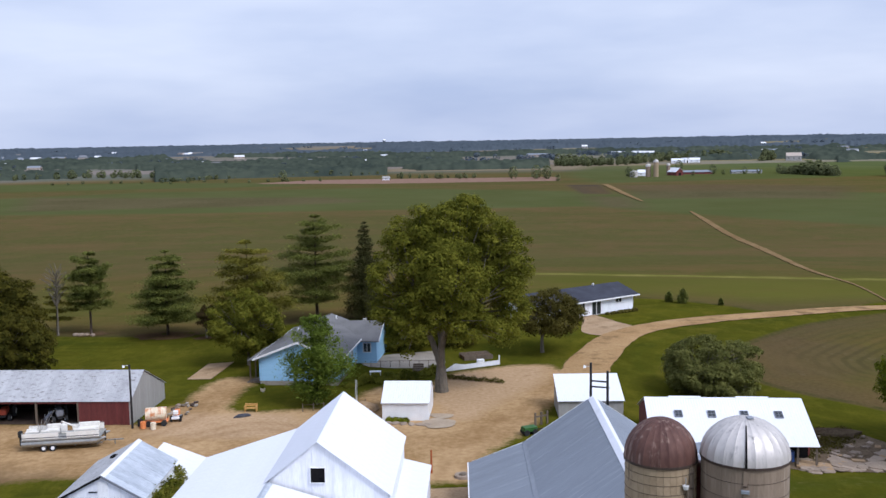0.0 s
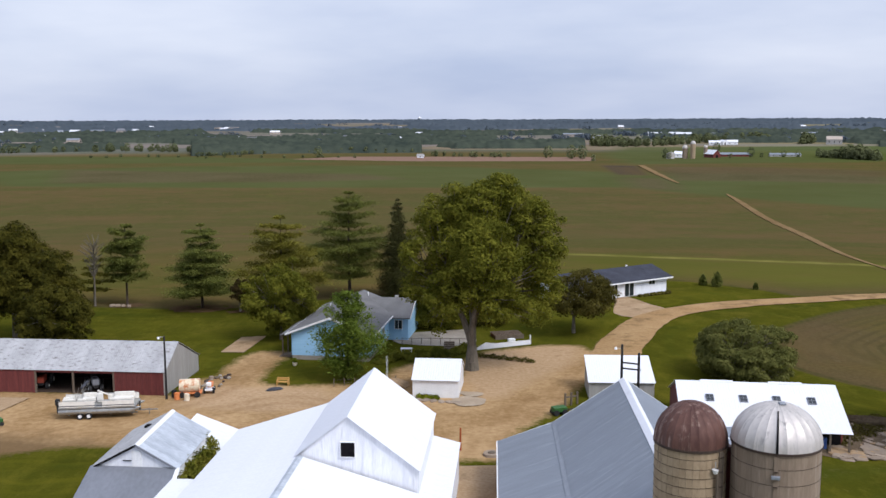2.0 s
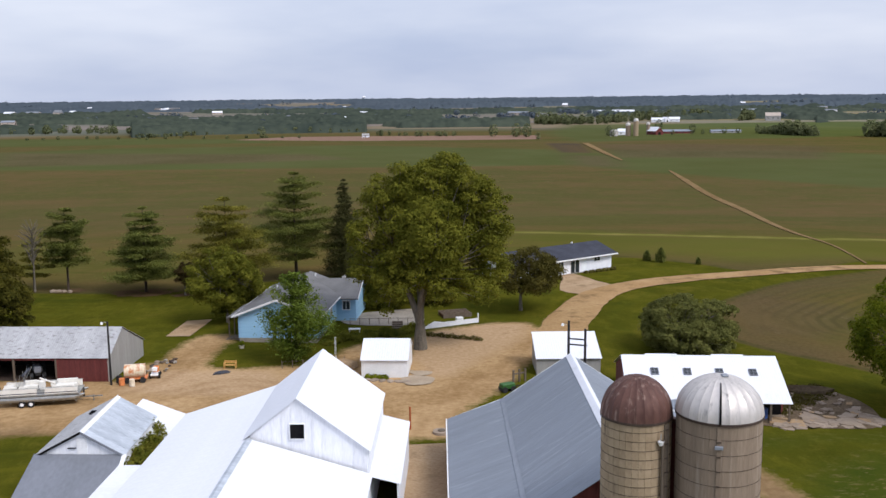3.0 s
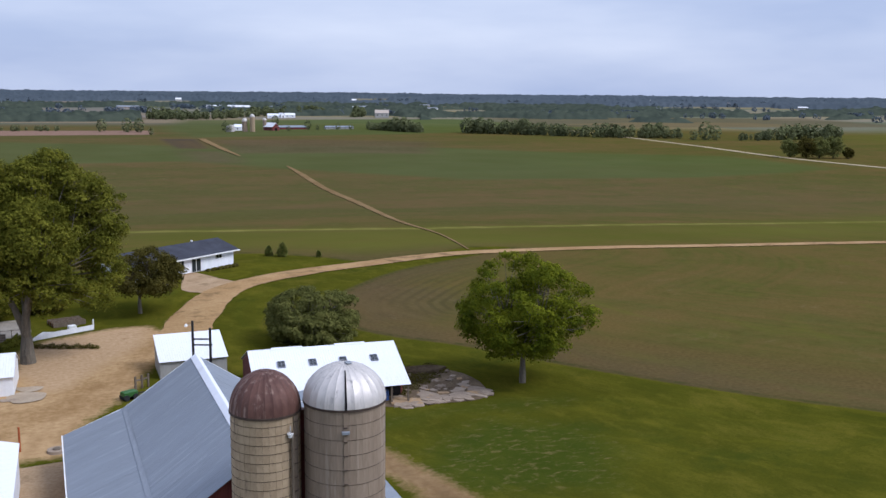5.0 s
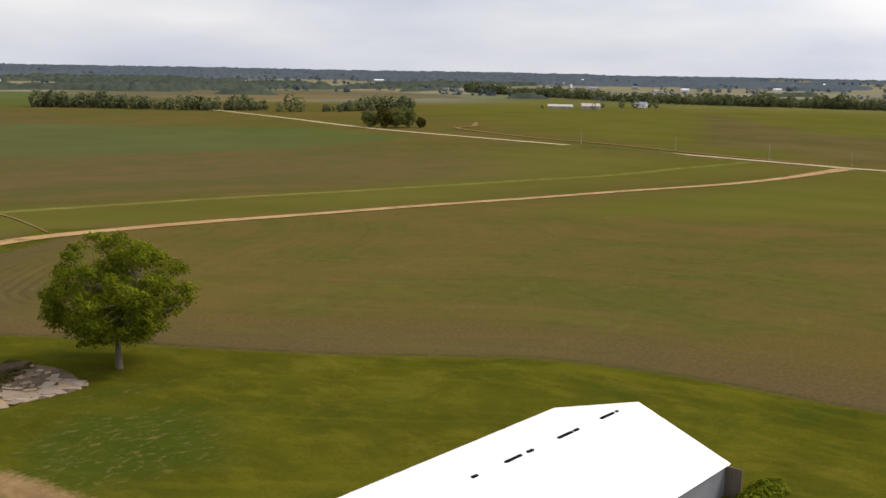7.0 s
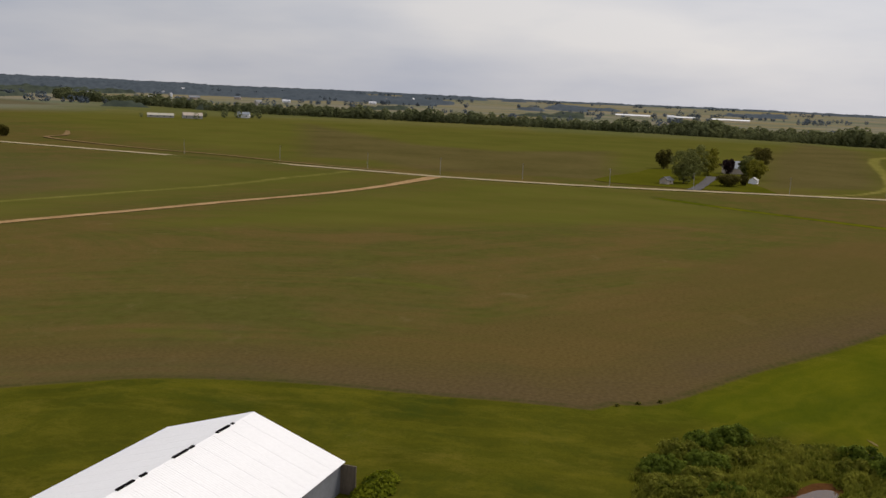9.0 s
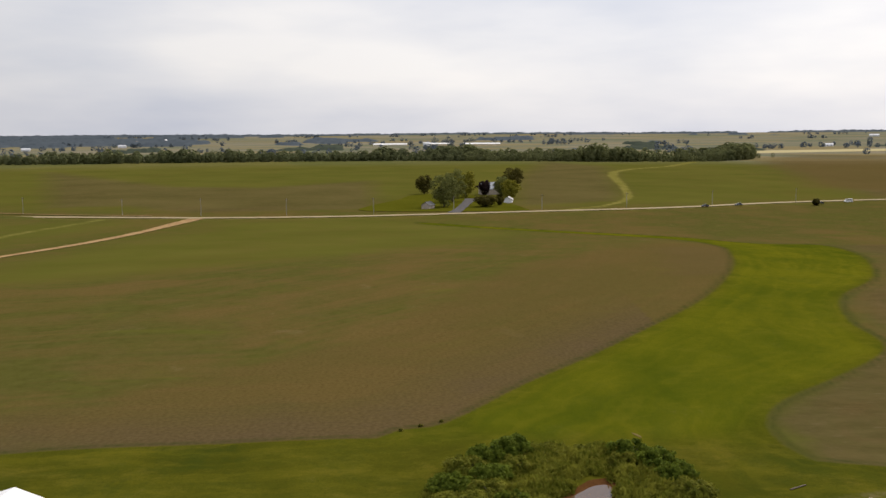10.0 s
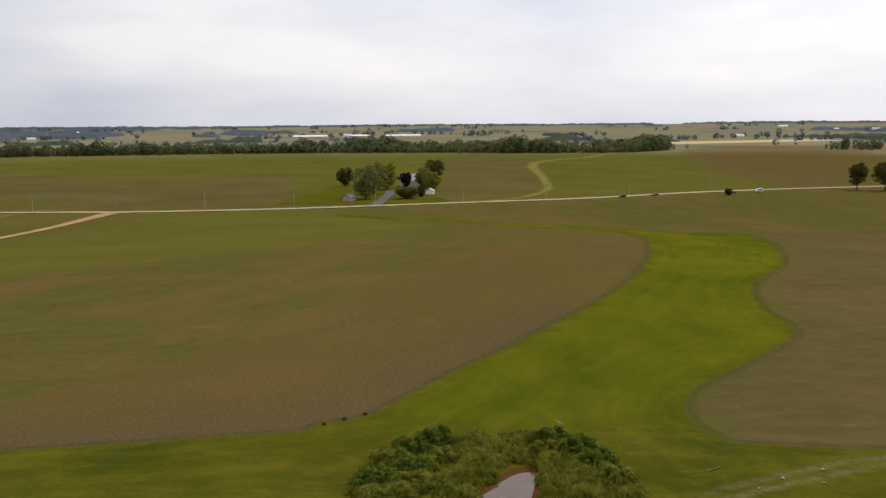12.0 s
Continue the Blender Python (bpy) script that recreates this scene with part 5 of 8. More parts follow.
h2 = thing("white_ranch_house", H2, "low white ranch house with a charcoal shingled roof", "house")
W2, D2 = 21.0, 8.5
# x runs from the far end (negative) to the near corner at 0, y back
part("foundation", box(B(), -W2, 0, 0, D2, 0, 0.25), M_CONCRETE, h2)
part("front_wall", box(B(), -W2, 0, 0, 0.2, 0.25, 2.95), M_WHITE_WALL, h2, "white painted front wall")
part("back_wall", box(B(), -W2, 0, D2 - 0.2, D2, 0.25, 2.95), M_WHITE_WALL, h2)
for x in (-0.1, -W2 + 0.1):
    ob = part("gable_wall", slab(B(), [(0.2, 0.25), (D2 - 0.2, 0.25), (D2 - 0.2, 2.95), (D2 / 2, 4.15), (0.2, 2.95)], -x - 0.1, -x + 0.1), M_WHITE_WALL, h2)
    ob.matrix_basis = pose(0, 0, 0, 0, 0, 90)
for a, b in ((-0.8, D2 / 2), (D2 + 0.8, D2 / 2)):
    ob = part("roof_slope", slab(B(), [(a, 2.78), (b, 4.3), (b, 4.14), (a, 2.62)], -0.7, W2 + 0.7), M_SHINGLE_DARK, h2)
    ob.matrix_basis = pose(0, 0, 0, 0, 0, 90)
part("fascia", box(B(), -W2 - 0.7, 0.7, -0.86, -0.80, 2.56, 2.78), M_TRIM, h2, "white fascia")
for x, w, z, hh in ((-3.4, 1.3, 1.75, 0.75), (-11.6, 1.2, 1.6, 0.9), (-15.4, 1.2, 1.6, 0.9)):
    window(h2, Matrix.Translation((x, 0.0, z)) @ Matrix.Rotation(math.pi, 4, "Z"), w, hh)
door = part("patio_door", box(B(), -9.4, -7.4, -0.04, 0.0, 0.3, 2.35), M_GLASS, h2, "dark glass double patio door")
bm = B()
for x in (-9.45, -8.45, -7.45):
    box(bm, x, x + 0.09, -0.08, -0.02, 0.3, 2.4)
box(bm, -9.45, -7.36, -0.08, -0.02, 2.35, 2.45)
part("door_frame", bm, M_TRIM, door)
part("chimney", box(B(), -5.0, -4.75, 4.4, 4.65, 4.0, 4.5), M_TRIM, h2, "small white roof vent")
for k in range(9):
    bm = B()
    bmesh.ops.create_icosphere(bm, subdivisions=2, radius=0.45)
    for v in bm.verts:
        v.co *= 1 + 0.35 * noise.noise(v.co * 3 + Vector((k * 7, 0, 0)))
        v.co.z = max(v.co.z * 0.8 + 0.25, -0.05)
    sb = new("foundation_shrub", finish(bm, "foundation_shrub"))
    sb.data.materials.append(M_LEAF_DARK)
    sb.matrix_world = H2 @ Matrix.Translation((-6.7 + k * 0.8, -0.9 - 0.15 * (k % 2), 0.0)) @ Matrix.Rotation(k, 4, "Z")
    tagged(sb, "low dark shrub beside the white house wall", "shrub", "shrubs by the ranch house")
chute = thing("silo_chute", pose(15.32, 48.05, 0), "dark red-brown boarded chute between the silos", "chute")
part("shaft", box(B(), -0.28, 0.28, -0.28, 0.28, 0, 10.9, 0.02), M_RED_BOARD, chute)
part("hood", slab(B(), [(-0.34, 10.9), (0.34, 10.9), (0.34, 10.98), (0, 11.15), (-0.34, 10.98)], -0.34, 0.34), M_RUST, chute, "rusty sheet hood")


# ---- trees ----
def leaf_mesh(name, pts, normals, sizes, material, rs, flat=0.0):
    """A cloud of small leaf sprays, one folded quad each."""
    n = len(pts)
    nrm = normals + rs.normal(0, 0.40, (n, 3))
    nrm[:, 2] += flat
    nrm /= np.linalg.norm(nrm, axis=1)[:, None] + 1e-9
    t = np.cross(nrm, rs.normal(0, 1, (n, 3)))
    t /= np.linalg.norm(t, axis=1)[:, None] + 1e-9
    b = np.cross(nrm, t)
    s = sizes[:, None]
    c = [pts - t * s, pts + b * s * 0.55 + nrm * s * 0.15, pts + t * s, pts - b * s * 0.55 + nrm * s * 0.15]
    verts = np.stack(c, 1).reshape(-1, 3)
    me = bpy.data.meshes.new(name)
    me.vertices.add(4 * n)
    me.vertices.foreach_set("co", verts.astype(np.float32).ravel())
    me.loops.add(4 * n)
    me.loops.foreach_set("vertex_index", np.arange(4 * n, dtype=np.int32))
    me.polygons.add(n)
    me.polygons.foreach_set("loop_start", np.arange(0, 4 * n, 4, dtype=np.int32))
    me.update(calc_edges=True)
    me.materials.append(material)
    return me


def limb(bm, p0, p1, r0, r1, bend, rs, sides=7, steps=4):
    p0, p1 = np.array(p0, float), np.array(p1, float)
    side = rs.normal(0, 1, 3) * bend * np.linalg.norm(p1 - p0)
    last = p0
    for k in range(1, steps + 1):
        u = k / steps
        q = p0 + (p1 - p0) * u + side * math.sin(u * math.pi) * 0.5
        tube(bm, last, q, r0 + (r1 - r0) * (k - 1) / steps, r0 + (r1 - r0) * u, sides)
        last = q


def broadleaf(name, m, label, h, width, base, trunk_r, blobs, leaves, size, leaf_mat, seed, bark=None, spread=0.30, lean=0.0, fork=2, droop=0.0, shift=0.0, lumpy=0.30, split=0.0, lobes=()):
    """A tapered trunk with forks and limbs, and a crown of leaf sprays in uneven clumps."""
    rs = np.random.RandomState(seed)
    tree = thing(name, m, label, "tree" if "bush" not in name else "bush")
    cz, ch = (h + base) / 2, (h - base) / 2
    centres, radii = [], []
    total = sum(q[3] ** 2 for q in lobes)
    for lobe in lobes:
        count = max(6, round(blobs * lobe[3] ** 2 / total))
        for k in range(count):
            zz = 1 - 2 * (k + 0.5) / count
            a = k * 2.39996 + rs.uniform(-0.4, 0.4)
            d = np.array([math.cos(a) * math.sqrt(1 - zz * zz), math.sin(a) * math.sqrt(1 - zz * zz), zz])
            centres.append(np.array(lobe[:3]) + d * lobe[3] * rs.uniform(0.45, 0.85))
            radii.append(lobe[3] * rs.uniform(0.26, 0.48))
    for k in range(0 if lobes else blobs):
        # clumps spread evenly over a lumpy crown, with a few inside it
        zz = 1 - 2 * (k + 0.5) / blobs
        a = k * 2.39996 + rs.uniform(-0.3, 0.3)
        d = np.array([math.cos(a) * math.sqrt(1 - zz * zz), math.sin(a) * math.sqrt(1 - zz * zz), zz])
        q = 1.0 if k % 4 else rs.uniform(0.35, 0.7)
        q *= 1 + lumpy * noise.noise(Vector(d) * 1.3 + Vector((seed * 3.1, 0, 0)))
        r = rs.uniform(0.55, 1.45) * width * spread * 0.5
        flare = 1.0 + 0.12 * zz if zz < 0 else 1.0
        centres.append(np.array([shift + d[0] * (width / 2 - r * 0.8) * q * flare, d[1] * (width / 2 - r * 0.8) * q * flare, cz + d[2] * (ch - r * 0.6) * q - droop * abs(d[0]) * ch * 0.25]))
        radii.append(r)
    centres, radii = np.array(centres), np.array(radii)
    blobs = len(radii)
    top = split or max(base * 1.25, h * 0.28)
    bm = B()
    limb(bm, (0, 0, -0.15), (lean, 0, top), trunk_r * 1.25, trunk_r * 0.8, 0.03, rs, 10, 5)
    forks = []
    for k in range(fork):
        a = k * math.tau / fork + rs.uniform(0, 1)
        f = np.array([lean + math.cos(a) * width * 0.14, math.sin(a) * width * 0.14, top + (h - top) * 0.33])
        limb(bm, (lean, 0, top * 0.9), f, trunk_r * 0.62, trunk_r * 0.36, 0.08, rs, 8)
        forks.append(f)
    for c in centres:
        f = forks[int(np.argmin([np.linalg.norm(c - g) for g in forks]))] if c[2] > top * 1.1 else np.array([lean, 0, top * 0.95])
        limb(bm, f, c, trunk_r * (0.15 if lobes else 0.24), trunk_r * 0.04, 0.10, rs, 5, 3)
    part("trunk", bm, bark or M_BARK, tree)
    share = radii ** 2 / (radii ** 2).sum()
    pick = rs.choice(blobs, leaves, p=share)
    d = rs.normal(0, 1, (leaves, 3))
    d /= np.linalg.norm(d, axis=1)[:, None]
    # the sprays sit on the upper side of each clump and leave gaps beneath it
    flip = (d[:, 2] < -0.1) & (rs.uniform(0, 1, leaves) < 0.7)
    d[flip, 2] *= -1
    rad = radii[pick] * (0.55 + 0.5 * rs.uniform(0, 1, leaves) ** 0.6) * (1 + 0.22 * np.sin(d[:, 0] * 5 + pick) * np.cos(d[:, 1] * 6 + pick * 2))
    pts = centres[pick] + d * rad[:, None] * np.array([1, 1, 0.8])
    keep = pts[:, 2] > base * 0.6
    me = leaf_mesh("crown", pts[keep], d[keep], size * rs.uniform(0.6, 1.3, keep.sum()), leaf_mat, rs, 0.3)
    crown = new("crown", me)
    crown.parent = tree
    return tree


def conifer(name, m, label, h, width, base, trunk_r, whorls, arms, leaves, size, leaf_mat, seed, shape=0.8, flat=0.10, gaps=0.0, up=0.0, tier=0.18):
    """A straight trunk with whorls of boughs; the needles lie in flat plates with gaps between them."""
    rs = np.random.RandomState(seed)
    tree = thing(name, m, label, "tree")
    bm = B()
    limb(bm, (0, 0, -0.15), (0.1, 0.05, h * 0.97), trunk_r, 0.03, 0.01, rs, 8, 6)
    pts, nrm, wts = [], [], []
    boughs = []
    for k in range(whorls):
        for j in range(arms):
            if rs.uniform() < gaps:
                continue
            u = min(max((k + rs.uniform(-tier, tier)) / (whorls - 1), 0), 1)
            z = base + (h - base) * u * 0.96
            reach = width / 2 * ((1 - u) ** shape * 0.92 + 0.10) * (0.62 + 0.38 * min(1, (u + 0.05) * 6))
            a = j * math.tau / arms + k * 1.3 + rs.uniform(-0.35, 0.35)
            ln = reach * rs.uniform(0.38, 1.18)
            tip = np.array([math.cos(a) * ln, math.sin(a) * ln, z + ln * (up + rs.uniform(-0.05, 0.10))])
            limb(bm, (0, 0, z - 0.1), tip, max(0.02, trunk_r * 0.22 * (1 - u)), 0.012, 0.05, rs, 4, 2)
            boughs.append((np.array([0, 0, z]), tip, ln))
    part("trunk", bm, M_BARK_DARK, tree)
    w = np.array([b[2] ** 1.4 for b in boughs])
    pick = rs.choice(len(boughs), leaves, p=w / w.sum())
    p0 = np.array([b[0] for b in boughs])[pick]
    p1 = np.array([b[1] for b in boughs])[pick]
    ln = np.array([b[2] for b in boughs])[pick]
    u = 0.22 + 0.83 * rs.uniform(0, 1, leaves) ** 0.75
    sidew = (0.10 + 0.20 * np.sin(np.clip(u, 0, 1) * math.pi) ** 0.7) * ln
    off = rs.normal(0, 1, (leaves, 3)) * np.stack([sidew, sidew, flat * ln * 0.7 + 0.05], 1)
    q = p0 + (p1 - p0) * u[:, None] + off
    me = leaf_mesh("crown", q, np.tile([0, 0, 0.6], (leaves, 1)), size * rs.uniform(0.6, 1.3, leaves), leaf_mat, rs, 0.3)
    crown = new("crown", me)
    crown.parent = tree
    return tree


SHADE_LOBES = [(3.6, 0.5, 19.6, 3.1), (0.2, -1.0, 18.6, 3.4), (-3.2, 0.0, 16.8, 3.2), (-5.4, -0.6, 13.2, 3.0), (-5.5, 0.8, 9.2, 2.7), (1.0, -3.0, 13.8, 4.6), (1.4, 3.6, 14.2, 4.8), (1.2, 0.0, 10.2, 4.4),
               (6.6, 0.0, 16.9, 3.0), (9.2, 0.4, 15.7, 1.7), (7.3, -1.0, 12.7, 3.3), (8.0, 1.6, 9.6, 2.6), (6.6, -0.8, 6.9, 2.4), (2.8, -3.0, 8.2, 2.8), (-2.4, -2.6, 9.6, 3.2), (-4.4, -0.4, 5.8, 1.8), (3.4, 2.6, 6.8, 2.4)]
broadleaf("shade_tree", at(4.4, 105.3), "huge spreading shade tree with a thick forked grey trunk", 20.4, 17.2, 5.0, 0.66, 300, 165000, 0.145, M_LEAF, 11, fork=4, split=2.8, lobes=SHADE_LOBES)
MAPLE_LOBES = [(0, 0, 11.8, 4.0), (-5, 0, 10.2, 3.8), (5.0, -1, 9.4, 3.6), (2, -3, 7.0, 4.0), (-3, -3, 6.0, 4.0), (6.6, 0, 5.6, 3.2), (-7, 1, 6.0, 3.4), (3.6, -2.6, 3.2, 2.6), (7.2, -2.0, 2.6, 2.2), (0, 3, 8, 4)]
broadleaf("maple_tree", at(-53, 120), "broad olive-green maple behind the machine shed", 15.5, 18.0, 1.2, 0.45, 150, 90000, 0.16, M_LEAF_MAPLE, 12, lobes=MAPLE_LOBES)
broadleaf("maple_tree", at(-45.2, 113), "smaller olive-green maple at the shed's back", 8.6, 8.5, 0.6, 0.2, 60, 20000, 0.17, M_LEAF_MAPLE, 13, spread=0.22)
broadleaf("lone_tree", at(47.7, 78.1), "lone round walnut tree standing on the mown lawn", 12.6, 13.2, 2.2, 0.28, 170, 52000, 0.135, M_LEAF_BRIGHT, 14, spread=0.145, fork=3, droop=0.6, lumpy=0.25, split=3.0)
broadleaf("light_green_maple", at(-19.5, 121), "light green maple beside the farmhouse", 9.8, 9.0, 0.8, 0.2, 80, 34000, 0.145, M_LEAF, 15, spread=0.22, lumpy=0.5)
broadleaf("apple_tree", at(18.6, 123.9), "dark low apple tree beside the drive", 8.4, 10.2, 1.9, 0.22, 95, 21000, 0.15, M_LEAF_DARK, 17, spread=0.17, shift=1.0, lumpy=0.5, droop=0.5)
broadleaf("willow_bush", at(33.8, 101.5), "big rounded grey-green bush behind the long barn", 5.9, 11.6, -0.8, 0.2, 200, 42000, 0.14, M_LEAF_GREY, 18, spread=0.13, lumpy=0.35)
broadleaf("garden_bush", at(0.5, 128), "dense green shrubbery behind the patio", 7.0, 9.0, -0.4, 0.12, 40, 14000, 0.2, M_LEAF, 19)
broadleaf("garden_bush", at(7.5, 130), "dense green shrubbery behind the patio", 6.0, 8.0, -0.4, 0.12, 40, 12000, 0.2, M_LEAF_DARK, 20)
broadleaf("small_brown_tree", at(-28.6, 140.3), "small reddish-brown tree under the pines", 5.0, 3.4, 1.4, 0.14, 22, 3500, 0.16, mat("reddish_leaf", (0.075, 0.055, 0.022), (0.15, 0.10, 0.042), **LEAFY), 21)
conifer("young_tree", at(-9.2, 101.2), "young green tree with feathery upswept boughs before the farmhouse", 9.8, 6.6, 0.4, 0.13, 11, 7, 21000, 0.14, M_LEAF_BLUE, 16, shape=0.62, flat=0.14, gaps=0.15, up=0.8, tier=0.5)
conifer("white_pine", at(-35.1, 144), "layered white pine with flat dark boughs", 13.2, 11.0, 2.3, 0.22, 10, 11, 64000, 0.125, M_NEEDLE, 31, shape=0.62, flat=0.035, gaps=0.06, up=0.04)
conifer("white_pine", at(-47.6, 147.5), "tall thin-crowned pine with a bare lower trunk", 12.8, 7.2, 4.2, 0.2, 7, 8, 34000, 0.135, M_NEEDLE, 32, shape=0.40, flat=0.10, gaps=0.12, up=0.15)
conifer("white_pine", at(-53.4, 149.5), "thin straggly pine with yellowing boughs", 8.4, 5.4, 2.2, 0.13, 6, 6, 7000, 0.14, M_NEEDLE_YELLOW, 33, shape=0.5, flat=0.06, gaps=0.25)
conifer("white_pine", at(-22.3, 139.5), "yellowing white pine behind the maple", 14.7, 11.0, 2.0, 0.24, 9, 9, 54000, 0.13, M_NEEDLE_YELLOW, 34, shape=0.50, flat=0.06, gaps=0.10, up=0.16)
conifer("white_pine", at(-13.5, 154.2), "tall open white pine with tiered boughs", 17.5, 12.2, 3.0, 0.28, 11, 8, 64000, 0.13, M_NEEDLE, 35, shape=0.45, flat=0.045, gaps=0.14, up=0.16)
conifer("blue_spruce", at(-5.6, 153.8), "narrow dark pointed spruce tree", 16.4, 7.0, 1.0, 0.22, 22, 10, 46000, 0.12, M_SPRUCE, 36, shape=0.85, flat=0.14, up=-0.15)
# bare dead tree
bm = B()
rs = np.random.RandomState(41)
limb(bm, (0, 0, -0.1), (0.2, 0, 9.5), 0.16, 0.03, 0.02, rs, 7, 6)
for k in range(64):
    z = 4.0 + 6.0 * k / 64
    a = k * 2.4
    ln = 2.6 * (1 - 0.022 * abs(k - 36)) * rs.uniform(0.6, 1.1)
    limb(bm, (0.1, 0, min(z, 9.3)), (math.cos(a) * ln, math.sin(a) * ln, z + rs.uniform(0.8, 2.0)), 0.06, 0.03, 0.12, rs, 4, 3)
dead = thing("dead_tree", at(-52.4, 147), "leafless dead tree with fine grey twigs", "tree")
part("trunk", bm, M_BARK, dead)
# clipped evergreens by the ranch house
for x, y, hh, w, lab in ((49.6, 164.5, 2.6, 1.9, "dark cone-shaped evergreen shrub on the lawn"), (47.6, 166.2, 1.9, 1.3, "small round evergreen shrub on the lawn"), (55.2, 161.0, 1.2, 0.8, "tiny evergreen shrub on the lawn")):
    conifer("evergreen_shrub", at(x, y), lab, hh, w * 1.1, 0.05, 0.05, 12, 10, 5000, 0.11, M_NEEDLE, int(x), flat=0.5, shape=0.6)


# ---- yard ground details ----
M_SAND = mat("pale_sand", (0.29, 0.196, 0.112), (0.40, 0.286, 0.178), 0.95, 0, 0.3, 4, bump=0.3, spec=0.0, stain=(0.22, 0.15, 0.085), stain_scale=0.35, stain_at=0.60)
M_MUD = mat("reddish_mud", (0.060, 0.026, 0.010), (0.105, 0.048, 0.018), 0.95, 0, 0.5, 5, spec=0.0)
patch("concrete_pad", [(1.9, 92.9), (3.0, 91.2), (4.6, 91.6), (5.0, 93.2), (4.2, 94.3), (2.8, 94.6)], M_PALE_GRAVEL, "broken-edged concrete pad by the white shed", 0.09, 3, 0.5)
patch("concrete_pad", [(3.0, 96.4), (5.2, 95.6), (4.6, 94.6), (3.0, 94.9)], M_PALE_GRAVEL, "worn concrete pad by the white shed", 0.07, 3, 0.4)
patch("patio", [(-4.3, 123.3), (2.8, 126), (5.0, 125), (4.7, 117), (-4.1, 118)], M_CONCRETE, "grey gravelled patio beside the farmhouse", 0.05, 3, 0.15)
patch("concrete_slab", [(-25.8, 114), (-24.9, 122.2), (-21.7, 122.8), (-22.9, 113.8)], M_SAND, "old concrete slab in the lawn", 0.06, 1, 0.1)
patch("concrete_apron", [(-48, 95.6), (-41.0, 95.0), (-42.0, 90.6), (-48, 90.2)], M_SAND, "concrete apron before the machine shed", 0.08, 1, 0.1)
patch("barn_alley", [(1.0, 74.8), (5.4, 75.0), (5.2, 60), (0.8, 60)], M_SAND, "worn concrete alley between the barns", 0.06, 1, 0.1)
patch("house_pad", [(26.6, 137), (28.0, 145), (29.6, 152.4), (31.4, 152.0), (33.6, 145.0), (35.5, 138.5), (30, 134)], M_SAND, "pale gravel pad before the ranch house", 0.05, 3, 0.6)
M_LITTER = mat("brown_needle_litter", (0.080, 0.050, 0.026), (0.125, 0.080, 0.044), 0.95, 0, 0.5, 5, bump=0.2, spec=0.0, stain=(0.062, 0.062, 0.012), stain_scale=0.5, stain_at=0.56)
for x, y, r in ((-35.1, 143.6, 4.6), (-47.2, 147.0, 2.6), (-28.6, 140.4, 2.2)):
    patch("needle_litter", [(x + r * math.cos(k * 0.785), y + 0.75 * r * math.sin(k * 0.785)) for k in range(8)], M_LITTER, "reddish-brown needle litter under a pine", 0.06, 3, 1.2)
patch("rubble_ground", [(32.4, 77), (35, 80.5), (39.9, 86), (42.2, 86), (44, 81.7), (42.3, 75.6), (37.4, 75.6)], mat("stony_soil", (0.085, 0.062, 0.040), (0.20, 0.15, 0.10), 0.95, 0, 0.6, 5, bump=0.4, spec=0.0), "bare stony ground beside the long barn", 0.04, 4, 0.3)
patch("pond_mud", [(60, -4.2), (66, -4.5), (69.0, -5.1), (72.2, -6.9), (74.3, -8.5), (75.4, -10.2), (74.5, -10.9), (71.1, -10.4), (66, -9.4), (60, -9.0)], M_MUD, "reddish mud rim of the farm pond", 0.03, 4, 0.3)
M_WATER = mat("murky_pond_water", (0.075, 0.042, 0.022), (0.11, 0.065, 0.036), 0.10, 0, 0.3, 2, bump=0.0, spec=0.5)
patch("pond_water", [(60, -4.9), (66, -5.1), (68.9, -5.7), (71.6, -7.4), (73.2, -8.7), (73.9, -9.8), (73.4, -10.4), (71.1, -10.1), (66, -9.0), (60, -8.6)], M_WATER, "still murky pond water reflecting the sky", 0.05, 4, 0.15)


M_LEAF_POND = mat("rank_weed_leaf", (0.098, 0.112, 0.013), (0.250, 0.245, 0.038), **LEAFY)


